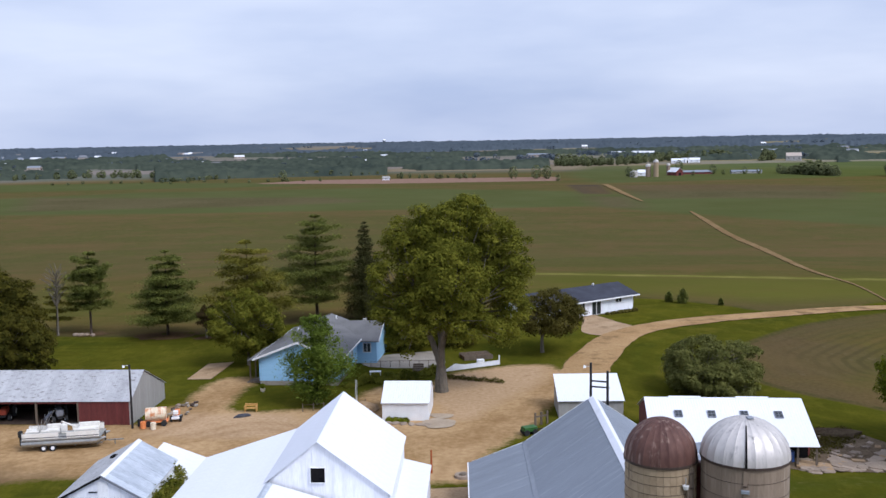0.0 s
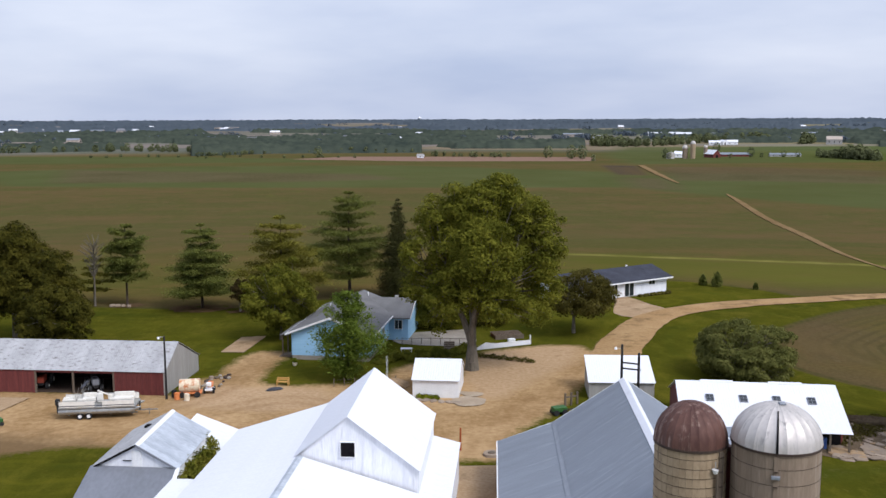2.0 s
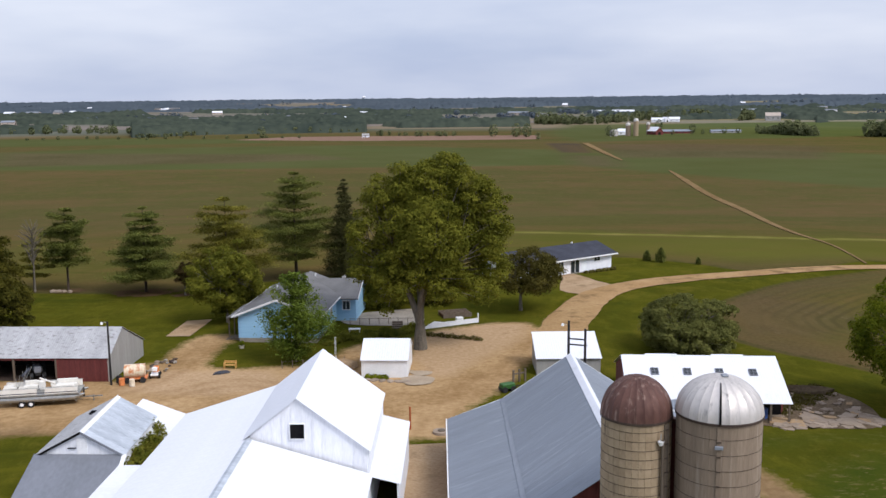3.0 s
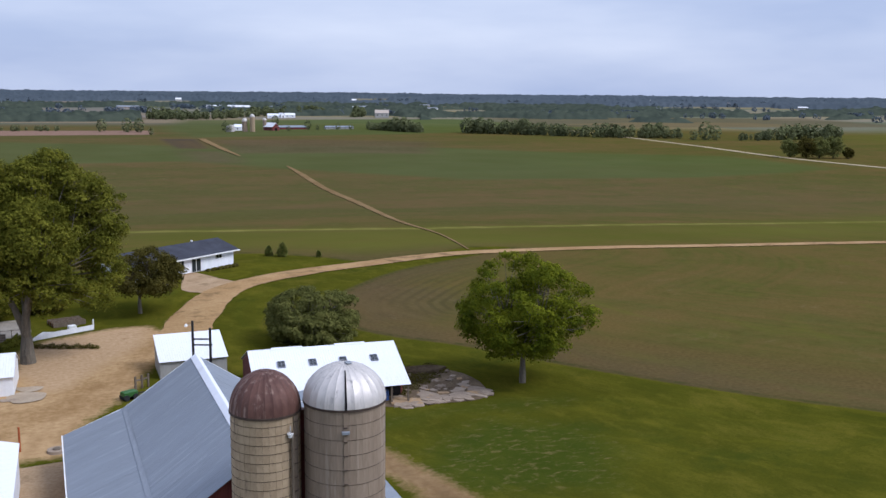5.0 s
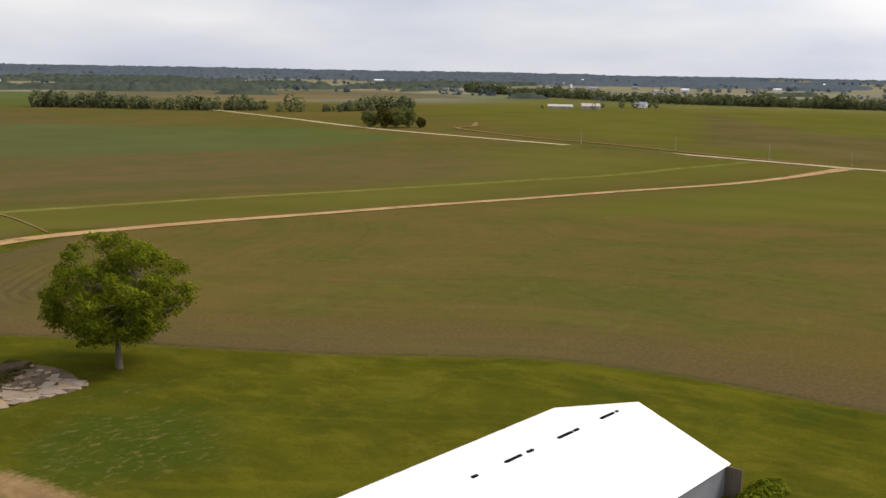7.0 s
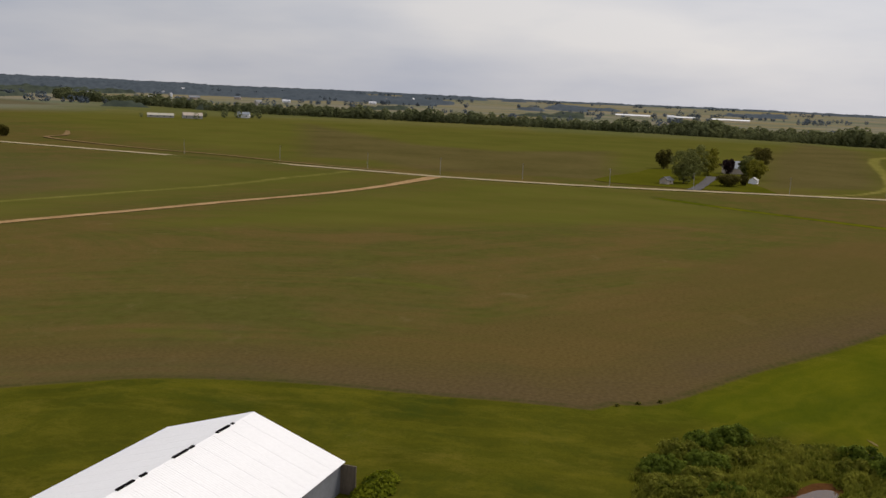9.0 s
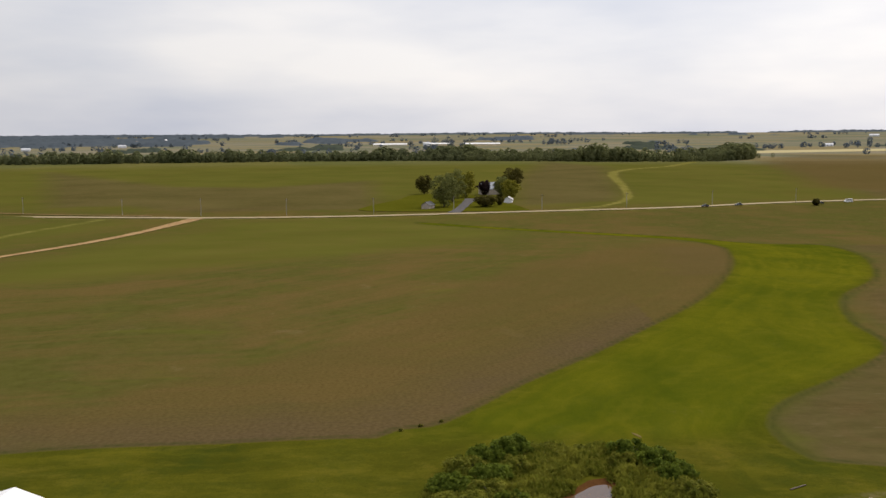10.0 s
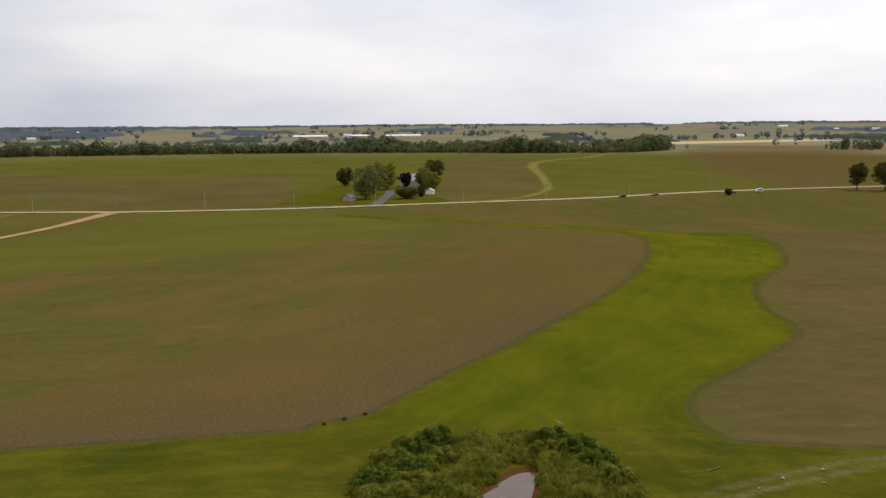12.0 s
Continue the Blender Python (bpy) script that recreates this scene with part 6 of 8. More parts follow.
def leaf_stuff(name, spots, n, size, material, label, category, seed, kind="stuff", blades=False):
    """Low growth made of leaf sprays: spots are (x, y, radius, height)."""
    rs = np.random.RandomState(seed)
    sp = np.array(spots, float)
    w = sp[:, 2] ** 2 * sp[:, 3] ** 0.5
    pick = rs.choice(len(sp), n, p=w / w.sum())
    a = rs.uniform(0, math.tau, n)
    q = np.sqrt(rs.uniform(0, 1, n))
    top = sp[pick, 3] * np.sqrt(np.clip(1 - q * q * 0.9, 0, 1)) * (0.75 + 0.35 * rs.uniform(0, 1, n))
    z = top * rs.uniform(0.35, 1.0, n)
    x = sp[pick, 0] + np.cos(a) * q * sp[pick, 2]
    y = sp[pick, 1] + np.sin(a) * q * sp[pick, 2]
    pts = np.stack([x, y, land(x, y) + z], 1)
    d = np.stack([np.cos(a) * q, np.sin(a) * q, 0.6 + 0 * a], 1)
    if blades:
        # upright bent blades instead of sprays
        lean = rs.normal(0, 0.22, (n, 3))
        lean[:, 2] = 1.0
        side = np.stack([-np.sin(a), np.cos(a), 0 * a], 1) * 0.05
        tall_ = (size * rs.uniform(1.8, 4.2, n))[:, None]
        foot = pts - lean * tall_ * 0.3
        mid_ = foot + lean * tall_ * 0.6
        verts = np.stack([foot - side, foot + side, mid_ + side, foot + lean * tall_ * (1, 1, 0.92) + lean * (0.25, 0.25, 0) * tall_, mid_ - side], 1).reshape(-1, 3)
        me = bpy.data.meshes.new(name)
        me.from_pydata(verts.tolist(), [], np.arange(5 * n).reshape(-1, 5).tolist())
        me.materials.append(material)
        return tagged(new(name, me), label, category, kind=kind)
    ob = new(name, leaf_mesh(name, pts, d, size * rs.uniform(0.6, 1.3, n), material, rs, 0.2))
    return tagged(ob, label, category, kind=kind)


M_LEAF_POND2 = mat("dark_pond_leaf", (0.060, 0.088, 0.010), (0.170, 0.212, 0.028), **LEAFY)
rs = np.random.RandomState(77)
POND_SIDE = [(60, 5), (66, 4), (71, 4.0), (77, 1.8), (82, -1.8), (83.5, -6), (82.8, -11), (80.5, -15), (76, -17), (70, -18), (60, -18)]
POND_EDGE = [(58, -3.6), (66, -4.2), (69, -4.8), (72.4, -6.6), (74.8, -8.6), (75.8, -10.4), (74.6, -11.2), (71, -10.6), (58, -9.2)]
spots = []
while len(spots) < 330:
    x, y = rs.uniform(60, 84), rs.uniform(-18, 4)
    inside = signed(np.array([x]), np.array([y]), POND_SIDE)[0]
    if inside > 0.5 and signed(np.array([x]), np.array([y]), POND_EDGE)[0] < -0.15:
        spots.append((x, y, rs.uniform(0.6, 1.4), rs.uniform(0.4, 1.0) * min(1.0, 0.5 + inside * 0.3)))
leaf_stuff("pond_weeds", spots, 26000, 0.13, M_LEAF_POND, "broad-leaved weeds among the reeds by the pond", "weeds", 79)
leaf_stuff("pond_reeds", spots, 46000, 0.13, M_LEAF_POND, "rank grey-green weeds ringing the pond", "weeds", 78, blades=True)
for k, (x, y, w, h, mt) in enumerate(((72.5, 2.2, 3.6, 1.3, M_LEAF_POND2), (76.0, 1.0, 3.6, 1.5, M_LEAF_POND), (78.6, -0.6, 3.4, 1.7, M_LEAF_POND2), (80.8, -2.8, 3.6, 1.8, M_LEAF_POND2), (81.6, -5.8, 2.4, 0.75, M_LEAF_POND), (81.6, -9.2, 2.6, 0.65, M_LEAF_POND), (80.2, -12.8, 3.4, 1.7, M_LEAF_POND2), (78.0, -14.8, 3.4, 1.7, M_LEAF_POND2), (75.0, -15.8, 3.4, 1.5, M_LEAF_POND2), (71.6, -16.4, 3.4, 1.4, M_LEAF_POND), (68, 1.2, 4.2, 1.5, M_LEAF_POND), (74.4, -0.8, 3.4, 1.4, M_LEAF_POND2), (71.4, -0.6, 3.2, 1.3, M_LEAF_POND), (77.2, -3.0, 2.8, 1.2, M_LEAF_POND), (69.6, -2.4, 2.8, 1.1, M_LEAF_POND2), (78.4, -12.0, 2.6, 1.2, M_LEAF_POND))):
    broadleaf("pond_bush", at(x, y), "dense dark green bush at the pond's edge", h, w * 1.05, -0.6, 0.06, 34, 7000, 0.12, mt, 200 + k, spread=0.26)
for k, (x, y) in enumerate(((87.6, 7.4), (89.0, 5.6), (90.4, 3.7))):
    broadleaf("weed_bush", at(x, y), "small dark weed clump at the field edge", 0.32, 0.45, -0.1, 0.02, 6, 260, 0.08, M_NEEDLE_YELLOW, 220 + k)
leaf_stuff("barn_weeds", [(57 + 0.8 * k, 21.8 - 0.3 * (k % 3), 1.1, 0.9) for k in range(8)], 4500, 0.15, M_LEAF_BRIGHT, "bright green weeds beside the pole barn", "weeds", 80)
leaf_stuff("rubble_weeds", [(35.5 + 0.55 * k, 79.6 + 0.42 * k + 1.2 * (k % 3), 0.8, 0.45) for k in range(13)] + [(38.5 + 0.4 * k, 86.2 - 0.1 * k, 0.7, 0.6) for k in range(9)], 4200, 0.10, M_LEAF_DARK, "weeds growing through the rubble", "weeds", 85)
leaf_stuff("flower_bed", [(-6 + 0.9 * k, 108.5 + 0.6 * (k % 4) + 0.35 * k, 0.9, 0.6 + 0.25 * (k % 3)) for k in range(12)], 7000, 0.13, M_LEAF, "overgrown flower bed beside the farmhouse", "garden", 81)
leaf_stuff("garden_row", [(5.2 + 0.62 * k, 111.4 - 0.3 * k, 0.5, 0.4 + 0.2 * (k % 2)) for k in range(11)], 1300, 0.11, M_LEAF_DARK, "row of garden plants in the sand", "garden", 82)
leaf_stuff("barn_vine", [(-18.3 + 0.06 * k + 0.5 * (k % 2), 66.9 + 0.85 * k, 1.0, 2.7 + 0.25 * (k % 3)) for k in range(9)], 17000, 0.15, mat("yellow_green_vine", (0.098, 0.112, 0.014), (0.235, 0.215, 0.034), **LEAFY), "yellow-green vine overgrowing the granary wall", "vine", 83)
leaf_stuff("shed_plants", [(-1.4 + 0.55 * k, 94.2 - 0.12 * k, 0.4, 0.5) for k in range(4)], 900, 0.11, M_LEAF_BRIGHT, "small plants before the white shed", "garden", 84)


def stone(name, m, w, d, h, material, label, seed, category="stone", group=""):
    bm = B()
    if category == "rubble":
        # broken slabs: flat, angular, with chipped corners
        box(bm, -0.5, 0.5, -0.5, 0.5, -0.5, 0.5, 0.09)
    else:
        bmesh.ops.create_icosphere(bm, subdivisions=2, radius=0.5)
    for v in bm.verts:
        v.co *= 1 + 0.30 * noise.noise(v.co * 2.2 + Vector((seed * 5.3, 0, 0)))
        v.co = Vector((v.co.x * w, v.co.y * d, max(v.co.z * h, -h * 0.3)))
    ob = new(name, finish(bm, name))
    ob.data.materials.append(material)
    ob.matrix_world = m
    return tagged(ob, label, category, group)


rs = np.random.RandomState(91)
for k in range(85):
    u, v = rs.uniform(0, 1), rs.uniform(0, 1) ** 1.4
    x, y = 33.6 + 9.2 * u, 76.0 + 3.0 * v + 5.0 * v * u
    w = rs.uniform(0.8, 1.9) if v < 0.45 else rs.uniform(0.25, 0.9)
    stone("rubble_slab", pose(x, y, 0.05, rs.uniform(-5, 5), rs.uniform(-5, 5), rs.uniform(0, 180)), w, w * rs.uniform(0.5, 0.9), rs.uniform(0.10, 0.26), M_STONE if k % 5 else M_SAND, "broken pale concrete slab on bare ground", k, "rubble", "rubble beside the long barn")
stone("soil_heap", pose(39.6, 85.4, 0.1, 0, 0, -8), 6.6, 2.2, 1.3, mat("dug_soil", (0.050, 0.036, 0.022), (0.105, 0.078, 0.050), 0.95, 0, 0.6, 5, bump=0.5, spec=0.0), "low heap of dark dug soil behind the rubble", 61, "heap")
for k, (x, y, w) in enumerate(((37.4, 85.0, 0.45), (38.3, 84.5, 0.6), (39.2, 85.9, 0.35), (40.2, 84.6, 0.5), (41.5, 85.2, 0.4), (42.4, 84.2, 0.55))):
    stone("boulder", pose(x, y, 0.42 if y > 84.8 else 0.15, 0, 0, 47 * k), w, w * 0.75, w * 0.6, M_STONE if k % 3 else M_CONCRETE, "pale boulder on the soil heap", 62 + k, "stone", "boulders behind the rubble")
for k in range(24):
    u, v = rs.uniform(0, 1), rs.uniform(0, 1)
    w = rs.uniform(0.3, 0.75)
    stone("field_stone", pose(-24.9 + 2.2 * u + 0.8 * v, 98.0 + 5.6 * v, 0.1, 0, 0, 50 * k), w, w * 0.75, w * rs.uniform(0.4, 0.7), (M_STONE, M_WOOD, M_CONCRETE, M_HOOP)[k % 4], "weathered stone in the heap by the lane", 80 + k, "stone", "stones by the lane")
for k in range(6):
    stone("border_stone", pose(-1.6 + 0.8 * k, 93.6 - 0.22 * k, 0.06, 0, 0, 35 * k), 1.1, 0.7, 0.26, M_STONE, "flat border stone before the shed", 95 + k, "stone", "border stones by the shed")
for k in range(4):
    stone("lawn_stone", pose(-49.5 + 0.9 * k, 146.2 - 0.2 * k, lz(-49, 146) + 0.15, 0, 0, 35 * k), 1.0, 0.7, 0.6, M_STONE, "pale stone under the pines", 110 + k, "stone", "stones under the pines")
stone("straw_heap", pose(86.6, -14.6, 0.03, 0, 0, 25), 1.6, 0.35, 0.05, mat("dry_straw", (0.12, 0.092, 0.03), (0.18, 0.14, 0.055), spec=0.0), "flattened heap of dry straw on the lawn", 120, "straw")
bm = B()
tube(bm, (-0.9, 0, 0.06), (0.9, 0.1, 0.07), 0.065, 0.05, 8)
log_ = new("fallen_log", finish(bm, "fallen_log"))
log_.data.materials.append(M_WOOD)
log_.matrix_world = pose(73.6, -25.1, 0, 0, 0, -60)
tagged(log_, "pale fallen log on the grass", "log")

for k, (x, y, w) in enumerate(((71.3, -29.8, 0.5), (70.2, -32.6, 0.35), (73.0, -33.8, 0.4), (69.4, -27.2, 0.3))):
    stone("lane_stone", pose(x, y, 0.04, 0, 0, 50 * k), w, w * 0.6, w * 0.4, M_STONE, "pale stone beside the worn lane", 140 + k, "stone", "stones along the pasture lane")
stone("dirt_mound", pose(-4.2, 98.6, 0.1, 0, 0, 12), 3.4, 2.6, 1.5, M_SAND, "low mound of bare sandy dirt behind the barn", 150, "mound")

# ---- boat on its trailer ----
boat = thing("pontoon_boat", pose(-31.7, 89.2, 0.0, 0, 0, 6), "cream pontoon boat parked on a tandem trailer", "boat")
BL = 7.4
for y in (-0.95, 0.95):
    bm = B()
    tube(bm, (-BL / 2, y, 0.78), (BL / 2 - 0.9, y, 0.78), 0.32, 0.32, 14)
    tube(bm, (BL / 2 - 0.9, y, 0.78), (BL / 2 + 0.1, y, 1.0), 0.32, 0.06, 14)
    part("pontoon", bm, M_ALU, boat, "dull aluminium pontoon tube")
part("deck", box(B(), -BL / 2, BL / 2 - 0.3, -1.28, 1.28, 1.08, 1.2, 0.02), M_ALU, boat, "grey deck edge")
for y in (-1.25, 1.25):
    for x0, x1 in ((-BL / 2 + 0.1, -0.35), (0.35, BL / 2 - 0.45)):
        part("fence_panel", box(B(), x0, x1, y - 0.03, y + 0.03, 1.22, 1.78, 0.01), M_SEAT, boat, "cream rail panel")
    bm = B()
    tube(bm, (-BL / 2 + 0.1, y, 1.84), (BL / 2 - 0.45, y, 1.84), 0.025, 0.025, 6)
    part("top_rail", bm, M_ALU, boat)
part("stripe", box(B(), -BL / 2 + 0.1, BL / 2 - 0.45, -1.30, -1.285, 1.34, 1.40), M_TARP, boat, "dark side stripe")
for x0, x1, y0, y1 in ((-3.3, -1.2, -1.15, -0.45), (-3.4, -2.8, -0.4, 1.1), (1.0, 2.9, -1.15, -0.45), (1.0, 2.9, 0.45, 1.15), (-1.9, -0.6, 0.45, 1.15)):
    st = part("bench_seat", box(B(), x0, x1, y0, y1, 1.2, 1.62, 0.05), M_SEAT, boat, "cream vinyl bench seat")
    part("backrest", box(B(), x0, x1, (y0 if y0 < 0 else y1 - 0.16), (y0 + 0.16 if y0 < 0 else y1), 1.6, 2.0, 0.05), M_SEAT, st)
console = part("console", box(B(), -0.5, 0.0, 0.3, 0.9, 1.2, 2.05, 0.06), M_SEAT, boat)
for y in (-1.2, 1.2):
    bm = B()
    for a in (0.75, 1.0, 1.3):
        tube(bm, (-2.0, y, 1.84), (-2.0 - 1.9 * math.cos(a) + 1.3, y, 1.84 + 1.5 * math.sin(a)), 0.02, 0.02, 6)
    part("bimini_frame", bm, M_ALU, boat, "folded canopy frame")
cv = part("bimini_canvas", box(B(), -1.6, -1.35, -1.25, 1.25, 2.9, 3.2, 0.09), M_TARP, boat, "rolled dark blue canopy")
cv2 = part("windscreen", box(B(), -1.15, 0.3, -1.2, -1.05, 2.35, 2.5, 0.05), M_SEAT, boat, "pale rolled canopy boot")
cv2.matrix_basis = Matrix.Translation((0, 0, 0.1)) @ Matrix.Rotation(radians(24), 4, "Y")
motor = part("outboard_motor", box(B(), -BL / 2 - 0.55, -BL / 2 - 0.15, -0.22, 0.22, 1.15, 1.75, 0.08), M_BLACK, boat, "black outboard motor")
part("motor_leg", box(B(), -BL / 2 - 0.45, -BL / 2 - 0.22, -0.08, 0.08, 0.35, 1.15, 0.03), M_BLACK, motor)
trailer = thing("boat_trailer", pose(-31.7, 89.2, 0.0, 0, 0, 6), "galvanised tandem-axle trailer under the boat", "trailer")
bm = B()
for y in (-0.6, 0.6):
    box(bm, -3.2, 3.4, y - 0.05, y + 0.05, 0.36, 0.46)
for x in (-2.8, -1.0, 1.0, 3.0):
    box(bm, x - 0.05, x + 0.05, -1.0, 1.0, 0.36, 0.45)
box(bm, 3.3, 5.2, -0.06, 0.06, 0.38, 0.48)
part("chassis", bm, M_ALU, trailer)
for x in (-1.75, -0.95):
    for y in (-1.12, 1.12):
        bm = B()
        tube(bm, (x, y - 0.1, 0.32), (x, y + 0.1, 0.32), 0.31, 0.31, 18)
        wh = part("wheel", bm, M_BLACK, trailer, "black trailer tyre")
        bm = B()
        tube(bm, (x, y - 0.115, 0.32), (x, y + 0.115, 0.32), 0.17, 0.17, 12)
        part("rim", bm, M_TRIM, wh, "white wheel rim")
bm = B()
tube(bm, (4.4, 0, 0.0), (4.4, 0, 0.55), 0.05, 0.05, 8)
part("jack", bm, M_ALU, trailer)
bm = B()
box(bm, 3.5, 3.6, -0.1, 0.1, 0.45, 1.3)
part("bow_stop", bm, M_BLACK, trailer)

# ---- things about the yard ----
tank = thing("sprayer_tank", pose(-24.9, 95.6, 0, 0, 0, 8), "cream plastic sprayer tank on an orange cart", "tank")
bm = B()
tube(bm, (-1.0, 0, 1.1), (1.0, 0, 1.1), 0.68, 0.68, 20)
part("tank_shell", bm, M_STAINED, tank)
for x in (-0.6, 0.0, 0.6):
    bm = B()
    tube(bm, (x - 0.04, 0, 1.1), (x + 0.04, 0, 1.1), 0.695, 0.695, 20)
    part("tank_band", bm, M_CREAM, tank, "pale strap")
part("cart_frame", box(B(), -1.1, 1.2, -0.6, 0.6, 0.35, 0.47), M_ORANGE, tank, "orange steel cart frame")
for x, y in ((-0.7, -0.75), (-0.7, 0.75), (0.8, -0.75), (0.8, 0.75)):
    bm = B()
    tube(bm, (x, y - 0.08, 0.3), (x, y + 0.08, 0.3), 0.3, 0.3, 14)
    part("wheel", bm, M_BLACK, tank)
trac = thing("garden_tractor", pose(-23.2, 97.0, 0, 0, 0, 95), "small orange and white garden tractor by the shed", "tractor")
part("hood", box(B(), 0.0, 0.9, -0.28, 0.28, 0.45, 0.95, 0.06), M_ORANGE, trac)
part("seat", box(B(), -0.75, -0.3, -0.25, 0.25, 0.75, 1.15, 0.06), M_TRIM, trac)
part("deck", box(B(), -0.85, 0.2, -0.45, 0.45, 0.3, 0.5, 0.04), M_TRIM, trac)
for x, y, r in ((-0.55, -0.45, 0.32), (-0.55, 0.45, 0.32), (0.7, -0.38, 0.2), (0.7, 0.38, 0.2)):
    bm = B()
    tube(bm, (x, y - 0.09, r), (x, y + 0.09, r), r, r, 14)
    part("wheel", bm, M_BLACK, trac)
for k, (x, y, mt) in enumerate(((-25.9, 94.3, M_ORANGE), (-24.8, 93.9, M_CREAM), (-26.4, 95.2, M_BLACK))):
    bm = B()
    tube(bm, (0, 0, 0), (0, 0, 0.65), 0.28, 0.28, 14)
    tube(bm, (0, 0, 0.65), (0, 0, 0.7), 0.24, 0.24, 14)
    dr = new("drum", finish(bm, "drum"))
    dr.data.materials.append(mt)
    dr.matrix_world = pose(x, y, 0.02)
    tagged(dr, ("small orange drum", "cream plastic drum", "black plastic drum")[k] + " beside the machine shed", "drum")
# machinery inside the open bays
for k, (x, y, mt, lab) in enumerate(((-41.3, 99.4, M_RED_PAINT, "old red tractor parked inside the machine shed"), (-35.5, 98.2, M_DARK_ROOF, "grey implement stored inside the machine shed"))):
    tr = thing("stored_tractor", pose(x, y, 0.06, 0, 0, -80 + 15 * k), lab, "tractor")
    part("hood", box(B(), 0.0, 1.5, -0.35, 0.35, 0.7, 1.35, 0.08), mt, tr)
    part("seat", box(B(), -0.9, -0.4, -0.3, 0.3, 0.95, 1.4, 0.06), M_BLACK, tr)
    part("chassis", box(B(), -0.9, 1.4, -0.25, 0.25, 0.45, 0.75), M_BLACK, tr)
    for wx, wy, r in ((-0.5, -0.75, 0.62), (-0.5, 0.75, 0.62), (1.15, -0.6, 0.35), (1.15, 0.6, 0.35)):
        bm = B()
        tube(bm, (wx, wy - 0.15, r), (wx, wy + 0.15, r), r, r, 18)
        wh = part("wheel", bm, M_BLACK, tr)
        bm = B()
        tube(bm, (wx, wy - 0.165, r), (wx, wy + 0.165, r), r * 0.5, r * 0.5, 12)
        part("rim", bm, M_TRIM, wh)
bench = thing("garden_bench", pose(-16.0, 99.4, 0, 0, 0, -4), "yellow varnished wooden bench on the lawn edge", "bench")
for z, y in ((0.36, -0.2), (0.36, 0.0), (0.36, 0.2)):
    part("seat_slat", box(B(), -0.65, 0.65, y - 0.08, y + 0.08, z, z + 0.04), M_BENCH, bench)
for z in (0.5, 0.65):
    part("back_slat", box(B(), -0.65, 0.65, 0.28, 0.33, z, z + 0.12), M_BENCH, bench)
for x in (-0.6, 0.6):
    part("leg", box(B(), x - 0.05, x + 0.05, -0.25, -0.17, 0, 0.55), M_BENCH, bench)
    part("leg", box(B(), x - 0.05, x + 0.05, 0.25, 0.33, 0, 0.8), M_BENCH, bench)
    part("arm", box(B(), x - 0.06, x + 0.06, -0.28, 0.3, 0.55, 0.60), M_BENCH, bench)
stone("crumpled_tarp", pose(-16.6, 97.6, 0.05, 0, 0, 25), 2.0, 0.9, 0.5, M_TARP, "crumpled dark blue tarpaulin on the dirt", 130, "tarpaulin")
pl = thing("planter", pose(-15.9, 107.6, 0), "pale planter with a small shrub by the house", "planter")
part("pot", tube(B(), (0, 0, 0), (0, 0, 0.35), 0.22, 0.3, 14), M_CREAM, pl)
bm = B()
bmesh.ops.create_icosphere(bm, subdivisions=2, radius=0.32, matrix=Matrix.Translation((0, 0, 0.6)))
part("shrub", bm, M_LEAF_BRIGHT, pl)
# retaining wall: long white board with a post at its end
rw = thing("retaining_wall", pose(5.4, 114.6, 0, 0, 0, math.degrees(math.atan2(2.9, 6.9))), "low white retaining wall sloping along the sand", "wall")
part("panel", slab(B(), [(0, 0), (7.4, 0), (7.4, 0.5), (2.6, 0.55), (1.2, 0.8), (0, 0.25)], -0.06, 0.06), M_WHITE_WALL, rw)
part("end_post", box(B(), 7.3, 7.42, -0.08, 0.08, 0, 1.2), M_TRIM, rw)
part("coping", box(B(), 2.6, 7.3, -0.09, 0.09, 0.50, 0.55), M_TRIM, rw)
cooler = new("white_box", finish(box(B(), -0.45, 0.45, -0.3, 0.3, 0, 0.55, 0.05), "white_box"))
cooler.data.materials.append(M_TRIM)
cooler.matrix_world = pose(9.9, 118.2, 0.02, 0, 0, 10)
tagged(cooler, "white box standing behind the retaining wall", "box")
# patio fence and steps
fence = thing("patio_fence", pose(-3.9, 117.6, 0, 0, 0, -3), "dark wooden fence along the patio", "fence")
for k in range(8):
    part("post", box(B(), k * 1.2, k * 1.2 + 0.07, -0.035, 0.035, 0, 0.9), M_WOOD, fence)
part("rail", box(B(), 0, 8.5, -0.02, 0.02, 0.8, 0.84), M_WOOD, fence)
steps = thing("garden_steps", pose(1.3, 114.9, 0, 0, 0, -3), "weathered timber garden steps", "steps")
for k in range(4):
    part("tread", box(B(), 0, 1.3, 0.4 * k, 0.4 * k + 0.4, 0.0, 0.17 * (k + 1)), M_WOOD, steps)
tb = thing("white_table", pose(-3.2, 112.6, 0), "small white garden table", "table")
part("tabletop", box(B(), -0.7, 0.7, -0.35, 0.35, 0.7, 0.76), M_TRIM, tb)
for x in (-0.6, 0.6):
    for y in (-0.28, 0.28):
        part("leg", box(B(), x - 0.03, x + 0.03, y - 0.03, y + 0.03, 0, 0.7), M_TRIM, tb)
wp = thing("wood_pile", pose(9.6, 121.5, 0, 0, 0, 12), "brown timber planter bed behind the wall", "planter")
for k in range(4):
    part("plank", box(B(), -1.9, 1.9, -1.2 + 0.8 * k, -1.1 + 0.8 * k, 0, 0.55), M_WOOD, wp)
part("soil", box(B(), -1.85, 1.85, -1.1, 1.2, 0, 0.4), M_MUD, wp)
